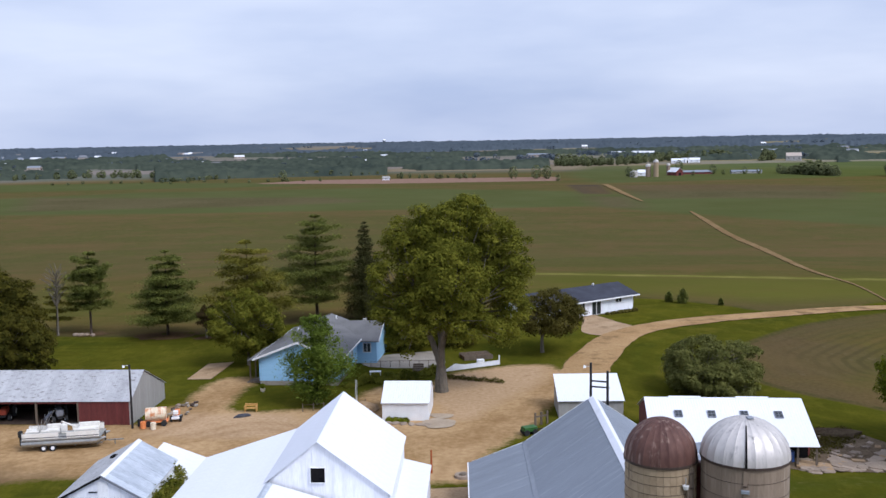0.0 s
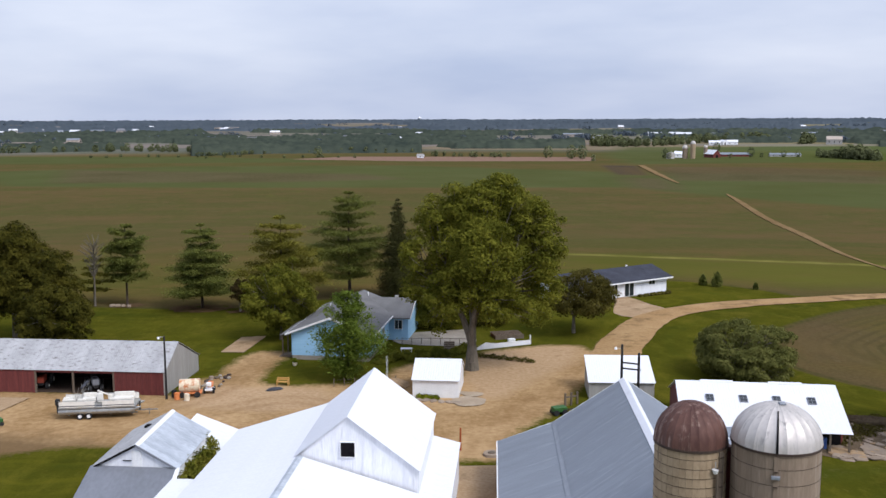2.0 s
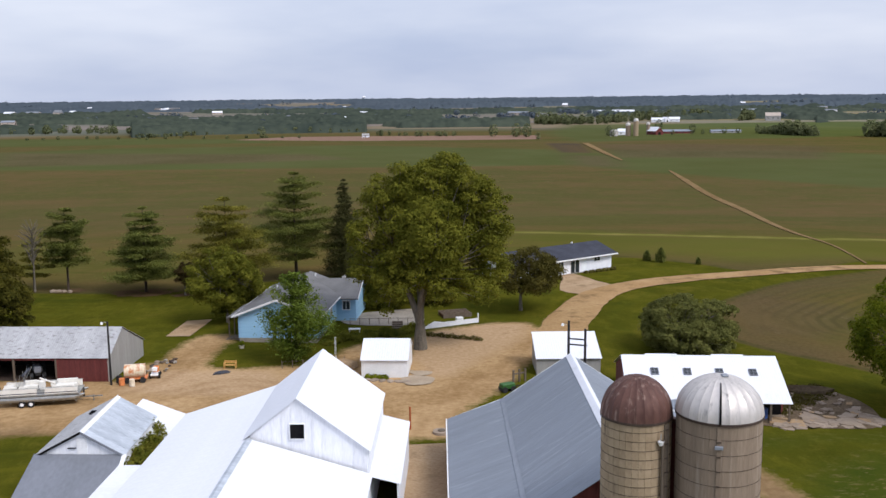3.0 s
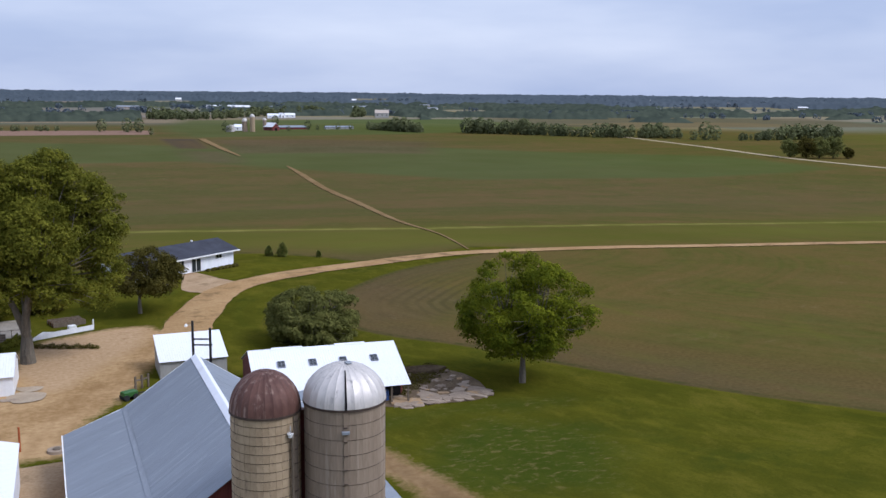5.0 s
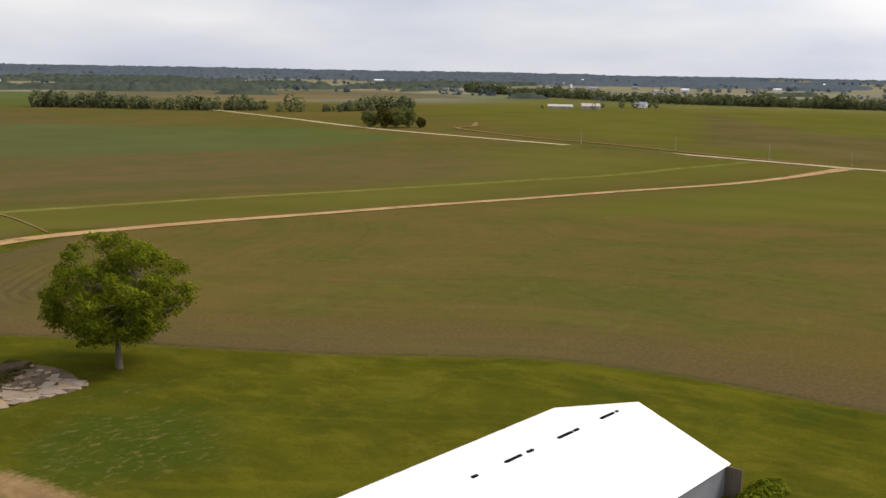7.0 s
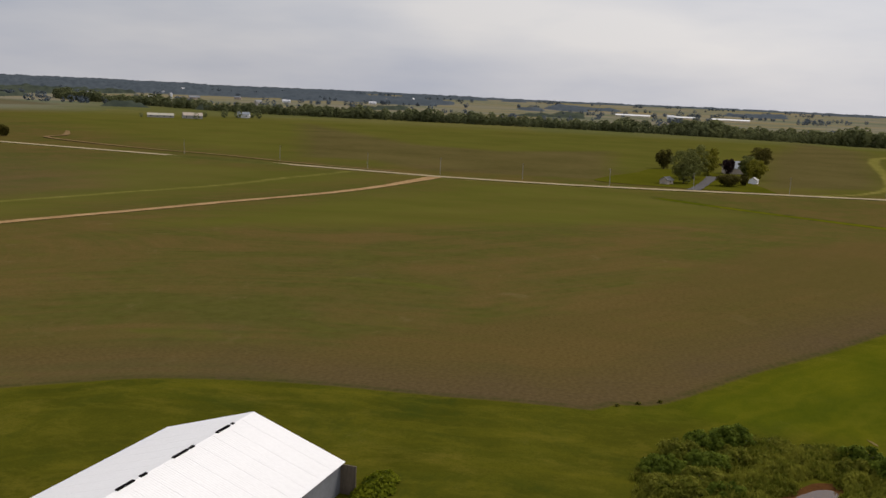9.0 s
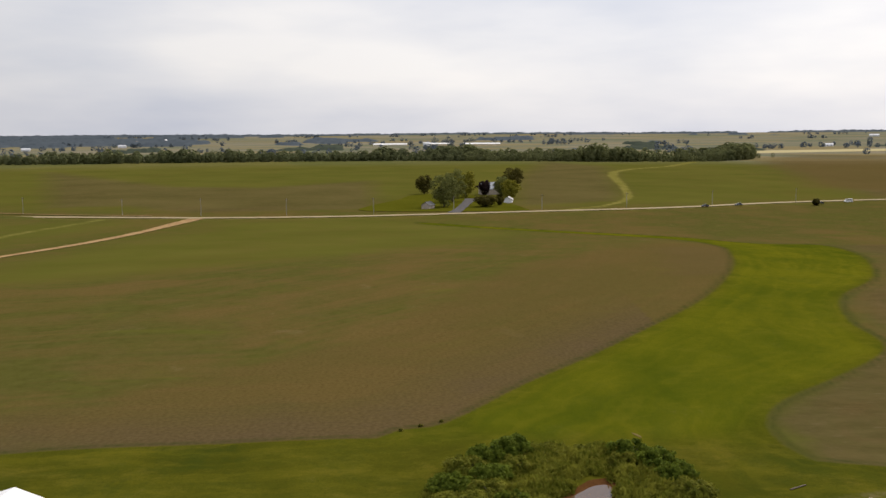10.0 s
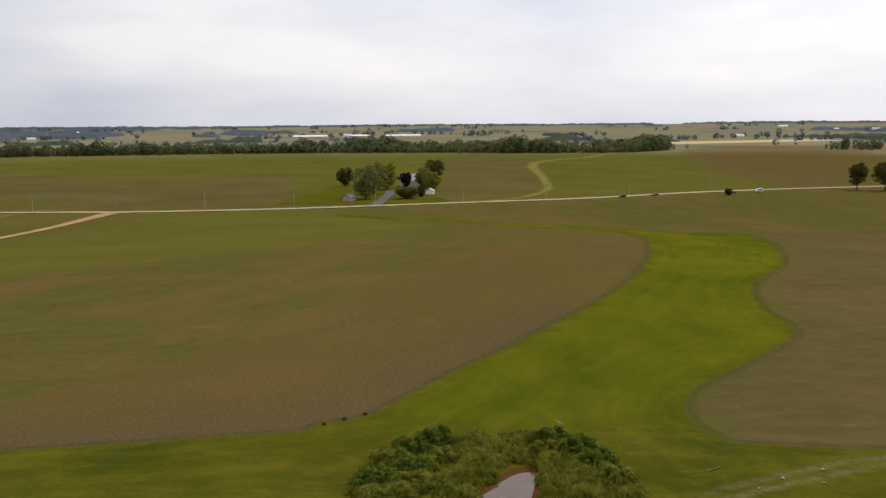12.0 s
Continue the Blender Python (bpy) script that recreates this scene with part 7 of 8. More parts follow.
# yard fence near the tall barn
yf = thing("wire_fence", pose(-10.5, 98.7, 0, 0, 0, 10), "low fence of pale posts behind the barn", "fence")
for k in range(7):
    part("post", tube(B(), (k * 1.1, 0, 0), (k * 1.1, 0, 0.85), 0.05, 0.045, 8), M_WOOD, yf)
for z in (0.35, 0.7):
    part("rail", box(B(), 0, 6.6, -0.008, 0.008, z, z + 0.016), M_WOOD, yf)
mast = thing("antenna_mast", pose(-5.0, 100.0, 0), "thin pale lattice mast behind the barn", "mast")
for dx, dy in ((0, 0), (0.15, 0), (0.07, 0.13)):
    part("mast_leg", tube(B(), (dx, dy, 0), (dx, dy, 2.9), 0.013, 0.013, 6), M_TRIM, mast)
for k in range(7):
    part("brace", tube(B(), (0, 0, 0.3 + 0.4 * k), (0.15, 0, 0.5 + 0.4 * k), 0.008, 0.008, 5), M_TRIM, mast)
gp = thing("gate_post", pose(2.3, 78.7, 0), "tall rusty red gate post by the drive", "post")
part("pole", tube(B(), (0, 0, 0), (0, 0, 2.0), 0.09, 0.08, 10), mat("rusty_red_post", (0.25, 0.06, 0.02), (0.42, 0.12, 0.04), 0.8), gp)
wc = thing("well_cover", pose(4.9, 77.5, 0), "round pale concrete well cover", "cover")
part("slab", tube(B(), (0, 0, 0), (0, 0, 0.22), 0.75, 0.72, 24), M_STONE, wc)
part("lid", tube(B(), (0, 0, 0.22), (0, 0, 0.3), 0.33, 0.3, 18), M_WOOD, wc, "darker round lid")
# H-frame poles behind the grey barn
hp = thing("pole_frame", pose(17.0, 84.0, 0), "black utility pole frame with cross bars", "pole")
hp_dx, hp_dy = 1.4, -0.6
part("pole", tube(B(), (0, 0, 0), (0, 0, 7.9), 0.14, 0.11, 10), M_POLE, hp)
part("pole", tube(B(), (hp_dx, hp_dy, 0), (hp_dx, hp_dy, 7.25), 0.14, 0.11, 10), M_POLE, hp)
for z0, z1, ext in ((6.25, 6.38, 0.0), (5.72, 5.85, 0.3)):
    part("crossbar", tube(B(), (0, 0, z0), (hp_dx * (1 + ext * 0.4), hp_dy * (1 + ext * 0.4), z1 - 0.15), 0.075, 0.075, 8), M_POLE, hp)
part("yard_light", tube(B(), (-0.55, 0.1, 7.45), (-0.55, 0.1, 7.65), 0.16, 0.08, 12), M_TRIM, hp, "white yard light")
part("light_arm", tube(B(), (0, 0, 7.5), (-0.55, 0.1, 7.6), 0.025, 0.025, 6), M_ALU, hp)
lp = thing("light_pole", pose(-27.0, 94.5, 0), "dark wooden light pole at the machine shed corner", "pole")
part("pole", tube(B(), (0, 0, 0), (0, 0, 6.5), 0.12, 0.09, 10), M_POLE, lp)
part("lamp", tube(B(), (-0.55, -0.1, 6.25), (-0.55, -0.1, 6.45), 0.15, 0.08, 12), M_TRIM, lp, "white lamp head")
part("lamp_arm", tube(B(), (0, 0, 6.4), (-0.55, -0.1, 6.45), 0.025, 0.025, 6), M_ALU, lp)
gm = thing("green_implement", pose(12.0, 88.6, 0, 0, 0, 20), "small green farm implement beside the barn", "implement")
part("body", box(B(), -0.7, 0.7, -0.4, 0.4, 0.3, 0.8, 0.06), M_GREEN_PAINT, gm)
for x in (-0.45, 0.45):
    part("wheel", tube(B(), (x, -0.5, 0.28), (x, 0.5, 0.28), 0.28, 0.28, 14), M_BLACK, gm)
part("hitch", box(B(), 0.7, 1.5, -0.05, 0.05, 0.35, 0.43), M_BLACK, gm)
gate = thing("old_gate", pose(12.9, 91.2, 0, 0, 0, 25), "dark weathered wooden gate posts by the shed", "gate")
for x in (0, 0.7, 1.4):
    part("post", box(B(), x, x + 0.16, -0.08, 0.08, 0, 1.3), M_WOOD, gate)
part("rail", box(B(), 0, 1.56, -0.04, 0.04, 0.8, 0.95), M_WOOD, gate)
bb = thing("blue_barrel", pose(33.3, 78.6, 0), "blue plastic barrel under the barn eave", "barrel")
part("shell", tube(B(), (0, 0, 0), (0, 0, 0.9), 0.3, 0.3, 16), M_BLUE_PAINT, bb)
part("lid", tube(B(), (0, 0, 0.9), (0, 0, 0.95), 0.27, 0.27, 16), M_BLUE_PAINT, bb)
lm = thing("green_mower", pose(-40.4, 86.2, 0, 0, 0, 40), "small green mower standing on the dirt", "mower")
part("body", box(B(), -0.5, 0.5, -0.35, 0.35, 0.25, 0.7, 0.06), M_GREEN_PAINT, lm)
for x in (-0.35, 0.35):
    part("wheel", tube(B(), (x, -0.42, 0.2), (x, 0.42, 0.2), 0.2, 0.2, 12), M_BLACK, lm)
hut = thing("grey_lean_roof", pose(24.4, 76.0, 0, 0, 0, -4), "small grey-roofed hut between silo and barn", "shed")
part("wall", box(B(), -1.6, 1.6, -1.2, 1.2, 0, 2.2), M_GREY_WALL, hut)
part("roof_slope", slab(B(), [(-1.8, 2.2), (1.8, 2.5), (1.8, 2.4), (-1.8, 2.1)], -1.4, 1.4), M_GREY_ROOF, hut)


# ---- far country: woods, farms, the highway's traffic ----
def woods(name, spots, quads, material, label, seed, size=0.22, flat=0.9):
    """Many trees at once, each a clump of leaf masses: spots are (x, y, height, width)."""
    rs = np.random.RandomState(seed)
    sp = np.repeat(np.array(spots, float), quads, axis=0)
    n = len(sp)
    d = rs.normal(0, 1, (n, 3))
    d /= np.linalg.norm(d, axis=1)[:, None]
    pts = np.stack([sp[:, 0] + d[:, 0] * sp[:, 3] * 0.42, sp[:, 1] + d[:, 1] * sp[:, 3] * 0.42, land(sp[:, 0], sp[:, 1]) + sp[:, 2] * (0.48 + 0.47 * d[:, 2])], 1)
    ob = new(name, leaf_mesh(name, pts, d, sp[:, 3] * size * rs.uniform(0.6, 1.3, n), material, rs, flat))
    return tagged(ob, label, "woods", kind="stuff")


def belt(line, depth, step, h, rs, rows=3):
    out = []
    for p in curve_through(line, 10):
        out.append(p)
    length = sum((b - a).length for a, b in zip(out[:-1], out[1:]))
    n = int(length / step)
    spots = []
    for k in range(n):
        p = out[min(int(k / n * (len(out) - 1)), len(out) - 2)].lerp(out[min(int(k / n * (len(out) - 1)), len(out) - 2) + 1], (k / n * (len(out) - 1)) % 1)
        away = p.normalized()
        for r in range(rows):
            q = p + away * (depth * (r + rs.uniform(-0.4, 0.4)) / max(1, rows)) + Vector((rs.normal(0, step * 0.4), rs.normal(0, step * 0.4)))
            hh = h * rs.uniform(0.65, 1.1) * (0.92 + 0.75 * noise.noise((q.x / 70.0, q.y / 70.0, 1.0)))
            spots.append((q.x, q.y, hh, hh * rs.uniform(0.6, 0.95)))
    return spots


rs = np.random.RandomState(301)
near_woods = []
near_woods += belt([(522, 985), (567, 932), (615, 858), (684, 812)], 25, 9, 16.5, rs)
near_woods += belt([(723, 757), (790, 752), (855, 748)], 30, 9, 14, rs)
near_woods += belt([(1600, 1250), (1516, 1114), (1400, 740), (1466, 480), (1535, 210), (1520, 20)], 70, 8, 18, rs, 4)
near_woods += belt([(450, 1106), (462, 1056), (475, 1012)], 22, 7, 15, rs)
near_woods += belt([(0, 1180), (50, 1150), (100, 1150)], 30, 11, 8, rs, 2)
near_woods += belt([(-300, 1225), (-271, 1215), (-201, 1300), (-19, 1306)], 14, 8, 7, rs, 2)
near_woods += belt([(-640, 1300), (-463, 1400), (-300, 1340)], 60, 16, 12, rs, 3)
near_woods += belt([(260, 1540), (340, 1530), (470, 1660), (640, 1775)], 90, 14, 15, rs, 4)
near_woods += belt([(615, 1594), (654, 1644)], 40, 9, 17, rs, 3)
near_woods += belt([(1440, -655), (1400, -705), (1375, -745)], 60, 12, 18, rs, 3)
woods("far_woods", near_woods, 110, M_WOODS, "dark green belts of woodland beyond the fields", 302, 0.17, 0.6)
# lightened copy of far_woodland, haze painted into its green
M_WOODS_PALED = mat("haze_lightened_woodland", (0.105, 0.120, 0.054), (0.215, 0.225, 0.100), 0.9, 0, 0.02, 0.2, bump=0, island=0.16, spec=0.0, sheer=0.4)
woods("willow_woods", belt([(1520, 20), (1472, -123), (1415, -310), (1500, -420)], 80, 7, 20, rs, 5), 110, M_WOODS_PALED, "end of the far belt, its green lightened for haze", 304, 0.17, 0.6)
# loose trees along the far field edges
loose = [(x, y, h, h * 0.8) for x, y, h in ((-137, 1156, 14), (134, 1110, 15), (159, 1100, 16), (171, 1094, 16), (173, 1033, 8), (268, 1104, 12), (379, 1280, 14), (380, 1144, 12), (412, 1124, 9), (428, 1122, 8), (268, 1085, 9), (306, 1128, 8), (338, 1150, 10), (342, 1100, 6), (372, 1120, 6), (384, 1118, 6), (470, 1105, 6), (690, 778, 20), (700, 774, 16), (676, 780, 12), (1539, -442, 9), (1560, -470, 8), (1068, 632, 9), (1180, 655, 14), (1190, 640, 15), (1215, 622, 13), (1228, 640, 15), (1150, 668, 9), (1052, 700, 6))]
for k in range(16):
    loose.append((-420 + 22 * k + rs.normal(0, 6), 1180 - 2 * k + rs.normal(0, 12), rs.uniform(2, 4.5), 4.5))
woods("field_trees", loose, 130, M_WOODS, "scattered trees along far field edges", 303, 0.13)
# the wooded plain out to the skyline: closed canopies with uneven tops
def wooded(X, Y):
    """How far the ground is grown over with woods, 0 to 1."""
    R, deg = np.hypot(X, Y), np.degrees(np.arctan2(X, Y))
    v = np.array([noise.noise((x / 520.0, y / 300.0, 4.0)) + 0.5 * noise.noise((x / 160.0, y / 120.0, 9.0)) for x, y in zip(X.ravel(), Y.ravel())]).reshape(X.shape)
    near_need = np.interp(deg, (-37, 6, 12, 40, 55, 66, 124), (-0.06, -0.06, 0.04, 0.08, 0.14, 0.42, 0.50)) + 0.22 * ((deg < -15) & (R > 1750) & (R < 3100))
    far_need = np.interp(deg, (-37, 20, 40, 66, 78, 124), (-0.04, -0.02, -0.22, -0.26, 0.44, 0.50))
    need = near_need + (far_need - near_need) * np.clip((R - 2400) / 600, 0, 1)
    need = np.where(R > np.interp(deg, (60, 80), (4150, 4600)), np.minimum(need, -0.45), need)
    wedge = (deg > -14) & (deg < -0.6) & (R > np.interp(deg, (-14, -9, -1), (1250, 1318, 1308)))
    need = np.where((deg > 82) & (deg < 92.5) & (R > 2150) & (R < 2750), 9.0, need)
    need = np.where(((R < 1650) & (deg > 30)) | ((R < 1480) & ~wedge) | ((R < 1740) & (deg > 9) & (deg < 25)), 9.0, np.where(wedge & (R < 1700), -9.0, need))
    return np.clip((v - need) / 0.05, 0, 1)


def canopy(name, r0, r1, ratio, tall, material, label, seed):
    rs = np.random.RandomState(seed)
    az = np.radians(np.arange(-37, 124, 0.07))
    rr = r0 * ratio ** np.arange(int(math.log(r1 / r0) / math.log(ratio)) + 1)
    A, R = np.meshgrid(az, rr)
    X, Y = R * np.sin(A), R * np.cos(A)
    deg = np.degrees(A)
    grown = wooded(X, Y)
    grown[0], grown[-1] = 0.0, 0.0
    clump = np.array([noise.noise((x / 45.0, y / 45.0, 2.0)) for x, y in zip(X.ravel(), Y.ravel())]).reshape(X.shape)
    crowns = np.array([noise.noise((x / 9.0, y / 22.0, 6.0)) for x, y in zip(X.ravel(), Y.ravel())]).reshape(X.shape)
    h = tall * grown * (0.85 + 0.55 * clump + 0.50 * crowns) * np.where(deg > 60, 0.72, 1.0)
    Z = land(X, Y) + np.where(grown > 0, h, -0.6)
    na, nr = len(az), len(rr)
    i, j = np.meshgrid(np.arange(nr - 1), np.arange(na - 1), indexing="ij")
    quad = np.stack([i * na + j, (i + 1) * na + j, (i + 1) * na + j + 1, i * na + j + 1], -1).reshape(-1, 4)
    quad = quad[(grown.ravel()[quad] > 0).any(axis=1)]
    used, back = np.unique(quad, return_inverse=True)
    back = back.reshape(-1, 4)
    co = np.stack([X.ravel(), Y.ravel(), Z.ravel()], 1)[used]
    me = bpy.data.meshes.new(name)
    me.vertices.add(len(co))
    me.vertices.foreach_set("co", co.astype(np.float32).ravel())
    n = len(back)
    me.loops.add(4 * n)
    me.loops.foreach_set("vertex_index", back[:, ::-1].astype(np.int32).ravel())
    me.polygons.add(n)
    me.polygons.foreach_set("loop_start", np.arange(0, 4 * n, 4, dtype=np.int32))
    me.update(calc_edges=True)
    me.polygons.foreach_set("use_smooth", [True] * n)
    me.materials.append(material)
    return tagged(new(name, me), label, "woods", kind="stuff")


canopy("plain_woods", 1230.0, 2700.0, 1.012, 10.0, M_WOODS_MID, "dark green woods scattered over the plain", 306)
rs = np.random.RandomState(309)
copses = []
for k in range(330):
    a, r = radians(rs.uniform(-34, 122)), 1750 * 2.4 ** rs.uniform(0, 1)
    for q in range(rs.randint(1, 9)):
        h = rs.uniform(6, 13)
        copses.append((r * math.sin(a) + rs.normal(0, 10), r * math.cos(a) + rs.normal(0, 26), h, h * rs.uniform(0.8, 1.3)))
woods("copses", copses, 40, M_WOODS_HAZE, "small dark copses and hedgerow trees on the plain", 310, 0.2, 0.6)
canopy("skyline_woods", 2700.0, 4880.0, 1.013, 11.0, M_WOODS_HAZE, "skyline woodland coloured blue for distance haze", 307)


def far_building(x, y, w, l, h, rise, turn, wall, roof, name, label, category="barn", sink=0.0, group="far farm buildings"):
    """A gabled building: x across the ridge, y along it, with a door and windows."""
    b = thing(name, at(x, y, turn, -sink), label, category, group)
    part("wall", slab(B(), [(-w / 2, 0), (w / 2, 0), (w / 2, h), (0, h + rise), (-w / 2, h)], -l / 2, l / 2), wall, b)
    for s in (-1, 1):
        part("roof", slab(B(), [(s * (w / 2 + 0.4), h - 0.25), (0, h + rise + 0.12), (0, h + rise + 0.32), (s * (w / 2 + 0.4), h - 0.05)], -l / 2 - 0.4, l / 2 + 0.4), roof, b)
    part("door", box(B(), -w * 0.16, w * 0.16, -l / 2 - 0.08, -l / 2 + 0.02, 0, h * 0.75), M_DARK, b)
    for k in range(max(1, int(l / 7))):
        yy = -l / 2 + (k + 0.5) * l / max(1, int(l / 7))
        part("window", box(B(), -w / 2 - 0.06, -w / 2 + 0.02, yy - 0.6, yy + 0.6, h * 0.35, h * 0.7), M_GLASS, b)
    return b


M_CONCRETE_ROOF = mat("pale_fibre_roof", (0.36, 0.34, 0.28), (0.48, 0.45, 0.38), 0.8, 0, 0.3, 3)
# the dairy farm across the fields
for x, y, w, l, h, rise, turn, wm, rm, lab in (
        (289.6, 1120, 9, 14, 4, 3, 80, M_WHITE_WALL, M_WHITE_ROOF, "far white shed at the dairy farm"),
        (326, 1116, 10, 17, 4.2, 4.6, 20, M_RED_BOARD, M_WHITE_ROOF, "far red barn with a white roof"),
        (356, 1146, 9, 46, 2.6, 1.8, 88, M_RED_BOARD, M_GREY_ROOF, "far long grey-roofed cattle shed"),
        (420, 1142, 8, 36, 2.4, 1.4, 86, M_GREY_WALL, M_GREY_ROOF, "far low grey shed"),
        (462, 1570, 10, 19, 4.5, 3, 70, M_WHITE_WALL, M_WHITE_ROOF, "far white farm building"),
        (481, 1588, 8, 10, 5, 3, 20, M_WHITE_WALL, M_WHITE_ROOF, "far tall white farm building"),
        (497, 1592, 10, 18, 4.5, 3, 75, M_WHITE_WALL, M_WHITE_ROOF, "far white farm building"),
        (665, 1588, 20, 24, 8, 5, 70, M_GREY_WALL, M_TAN_SIDING, "far tan hip-roofed barn"),
        (-13.7, 1138, 5, 8, 2.6, 1.6, 80, M_WHITE_WALL, M_GREY_WALL, "small far white house by the stubble field"),
        (1070, 684, 9, 32, 3, 2.2, 35, M_GREY_WALL, M_CONCRETE_ROOF, "far pale machine shed by the belt of trees"),
        (1092, 652, 11, 24, 4, 3.2, 40, M_GREY_WALL, M_TAN_SIDING, "far tan barn by the belt of trees"),
        (1206, 640, 12, 16, 5, 3, 20, M_WHITE_WALL, M_GREY_ROOF, "far grey house among trees")):
    far_building(x, y, w, l, h, rise, turn, wm, rm, "far_barn", lab)
for x, y, rad, h, mt, lab in ((294.6, 1085, 2.9, 17, M_STAVE, "far tan silo at the dairy farm"), (287, 1090, 3.0, 12, M_STAVE_GREY, "far grey silo at the dairy farm"), (320, 1124, 2.2, 12, M_STAVE_GREY, "far grey silo behind the red barn"), (1798, 1124, 2.6, 15, M_WHITE_WALL, "far tall white tower")):
    fs = thing("far_silo", at(x, y), lab, "silo", "far farm silos")
    part("shaft", tube(B(), (0, 0, 0), (0, 0, h), rad, rad, 20), mt, fs)
    bm = B()
    bmesh.ops.create_uvsphere(bm, u_segments=18, v_segments=8, radius=rad * 1.04, matrix=Matrix.Translation((0, 0, h)))
    part("dome", bm, M_SILVER if mt is not M_WHITE_WALL else M_WHITE_ROOF, fs)
gb = thing("grain_bin", at(270, 1088), "far squat silver grain bin", "bin", "far farm silos")
part("shell", tube(B(), (0, 0, 0), (0, 0, 6), 4.6, 4.6, 24), M_SILVER, gb)
part("roof", tube(B(), (0, 0, 6), (0, 0, 8.2), 4.8, 0.6, 24), M_SILVER, gb)
# town and farms on the plain
rs = np.random.RandomState(311)
for k, (x, y, w, l) in enumerate(((-697, 1884, 18, 24), (-853, 2081, 16, 26), (-838, 2090, 12, 14), (-862, 2708, 14, 50), (-780, 2760, 12, 30), (-606, 2872, 14, 46), (-560, 2910, 18, 30), (-807, 3066, 14, 40), (-1000, 2900, 16, 60), (-1100, 2700, 14, 40),
                               (66, 2405, 24, 50), (229, 2407, 10, 20), (318, 2170, 18, 46), (527, 2259, 16, 40), (563, 2186, 18, 50), (696, 2167, 26, 130), (800, 2110, 14, 40), (765, 2125, 14, 30), (850, 2140, 16, 40), (770, 1850, 14, 30),
                               (2468, 1945, 20, 60), (1512, 1882, 30, 60), (2228, 1064, 14, 40), (2525, 945, 14, 40), (2213, 1192, 14, 36), (2290, -820, 14, 36), (3244, -1308, 18, 60), (2682, -1350, 16, 50), (2745, -1265, 12, 30), (2500, 135, 16, 36))):
    far_building(x, y, w * (1.0 if x < 1200 else 0.5), l * (1.0 if x < 1200 else 0.5), rs.uniform(4, 6), rs.uniform(2, 3.5), rs.uniform(60, 110) if x < 1200 else rs.uniform(-20, 20), M_WHITE_WALL if k % 4 else M_TAN_SIDING, M_WHITE_ROOF if k % 3 else M_GREY_ROOF, "far_house", "white building far out on the plain", "house", group="buildings on the plain")
rs = np.random.RandomState(317)
for k in range(26):
    x, y = rs.uniform(-1250, -560), rs.uniform(2250, 3150)
    far_building(x, y, rs.uniform(8, 14), rs.uniform(12, 34), rs.uniform(4, 7), rs.uniform(2, 4), rs.uniform(40, 120), (M_WHITE_WALL, M_TAN_SIDING, M_GREY_WALL)[k % 3], (M_GREY_ROOF, M_SHINGLE, M_WHITE_ROOF, M_DARK_ROOF)[k % 4], "town_house", "small far building in the town", "house", group="town on the plain")
for x, y, l in ((2525, 232, 88), (2545, 108, 70), (2515, -8, 96)):
    far_building(x, y, 18, l, 3.6, 2.4, 0, M_CREAM, M_BRIGHT_ROOF, "far_greenhouse", "long pale greenhouse far out on the plain", "greenhouse", group="greenhouses on the plain")
rs = np.random.RandomState(319)
for k in range(34):
    a, r = radians(rs.uniform(-14, 72)), rs.uniform(1850, 3300)
    far_building(r * math.sin(a), r * math.cos(a), rs.uniform(7, 12), rs.uniform(10, 26), rs.uniform(4, 8), rs.uniform(2, 4), rs.uniform(40, 120), (M_WHITE_WALL, M_TAN_SIDING, M_GREY_WALL)[k % 3], (M_WHITE_ROOF, M_SHINGLE, M_WHITE_ROOF, M_DARK_ROOF)[k % 4], "plain_house", "small far farm building on the plain", "house", group="farms on the plain")
wt2 = thing("water_tower", at(-60, 4560), "white water tower on the skyline", "tower")
part("shaft", tube(B(), (0, 0, 0), (0, 0, 15), 3, 2, 14), M_WHITE_WALL, wt2)
bm = B()
bmesh.ops.create_uvsphere(bm, u_segments=20, v_segments=10, radius=9, matrix=Matrix.Translation((0, 0, 19)) @ Matrix.Diagonal((1, 1, 0.6, 1)))
part("tank", bm, M_WHITE_ROOF, wt2)

# the homestead across the highway
patch_pts = [(548, 62), (585, 68), (640, 54), (690, 46), (700, 12), (645, -6), (600, -20), (565, -27), (546, -22)]
M_FAR_LAWN = mat("roadside_lawn", (0.060, 0.062, 0.006), (0.088, 0.086, 0.010), 0.95, 0, 0.03, 0.6, spec=0.0)
bm = B()
rim = curve_through(patch_pts, 4, True)
vs = [bm.verts.new((p.x, p.y, lz(p.x, p.y) + 0.22)) for p in rim]
bm.faces.new(vs)
bmesh.ops.triangulate(bm, faces=bm.faces)
lawn2 = new("homestead_lawn", finish(bm, "homestead_lawn"))
lawn2.data.materials.append(M_FAR_LAWN)
tagged(lawn2, "mown lawn round the homestead by the road", "lawn", kind="structure")
ribbon("homestead_drive", [(532, 14), (560, 11), (600, 8), (645, 5)], [7, 6, 6, 8], mat("grey_asphalt", (0.09, 0.085, 0.085), (0.13, 0.125, 0.125), 0.95, spec=0.0), "grey asphalt drive to the homestead", 0.3)
far_building(697, -9, 11, 16, 4, 4.5, 15, M_TAN_SIDING, M_GREY_ROOF, "homestead_house", "grey-roofed farmhouse among trees by the road", "house", group="homestead buildings")
far_building(614, -19, 5, 7, 2.2, 1.4, 80, M_WHITE_WALL, M_GREY_WALL, "homestead_garage", "white garage beside the homestead trees", "garage", group="homestead buildings")
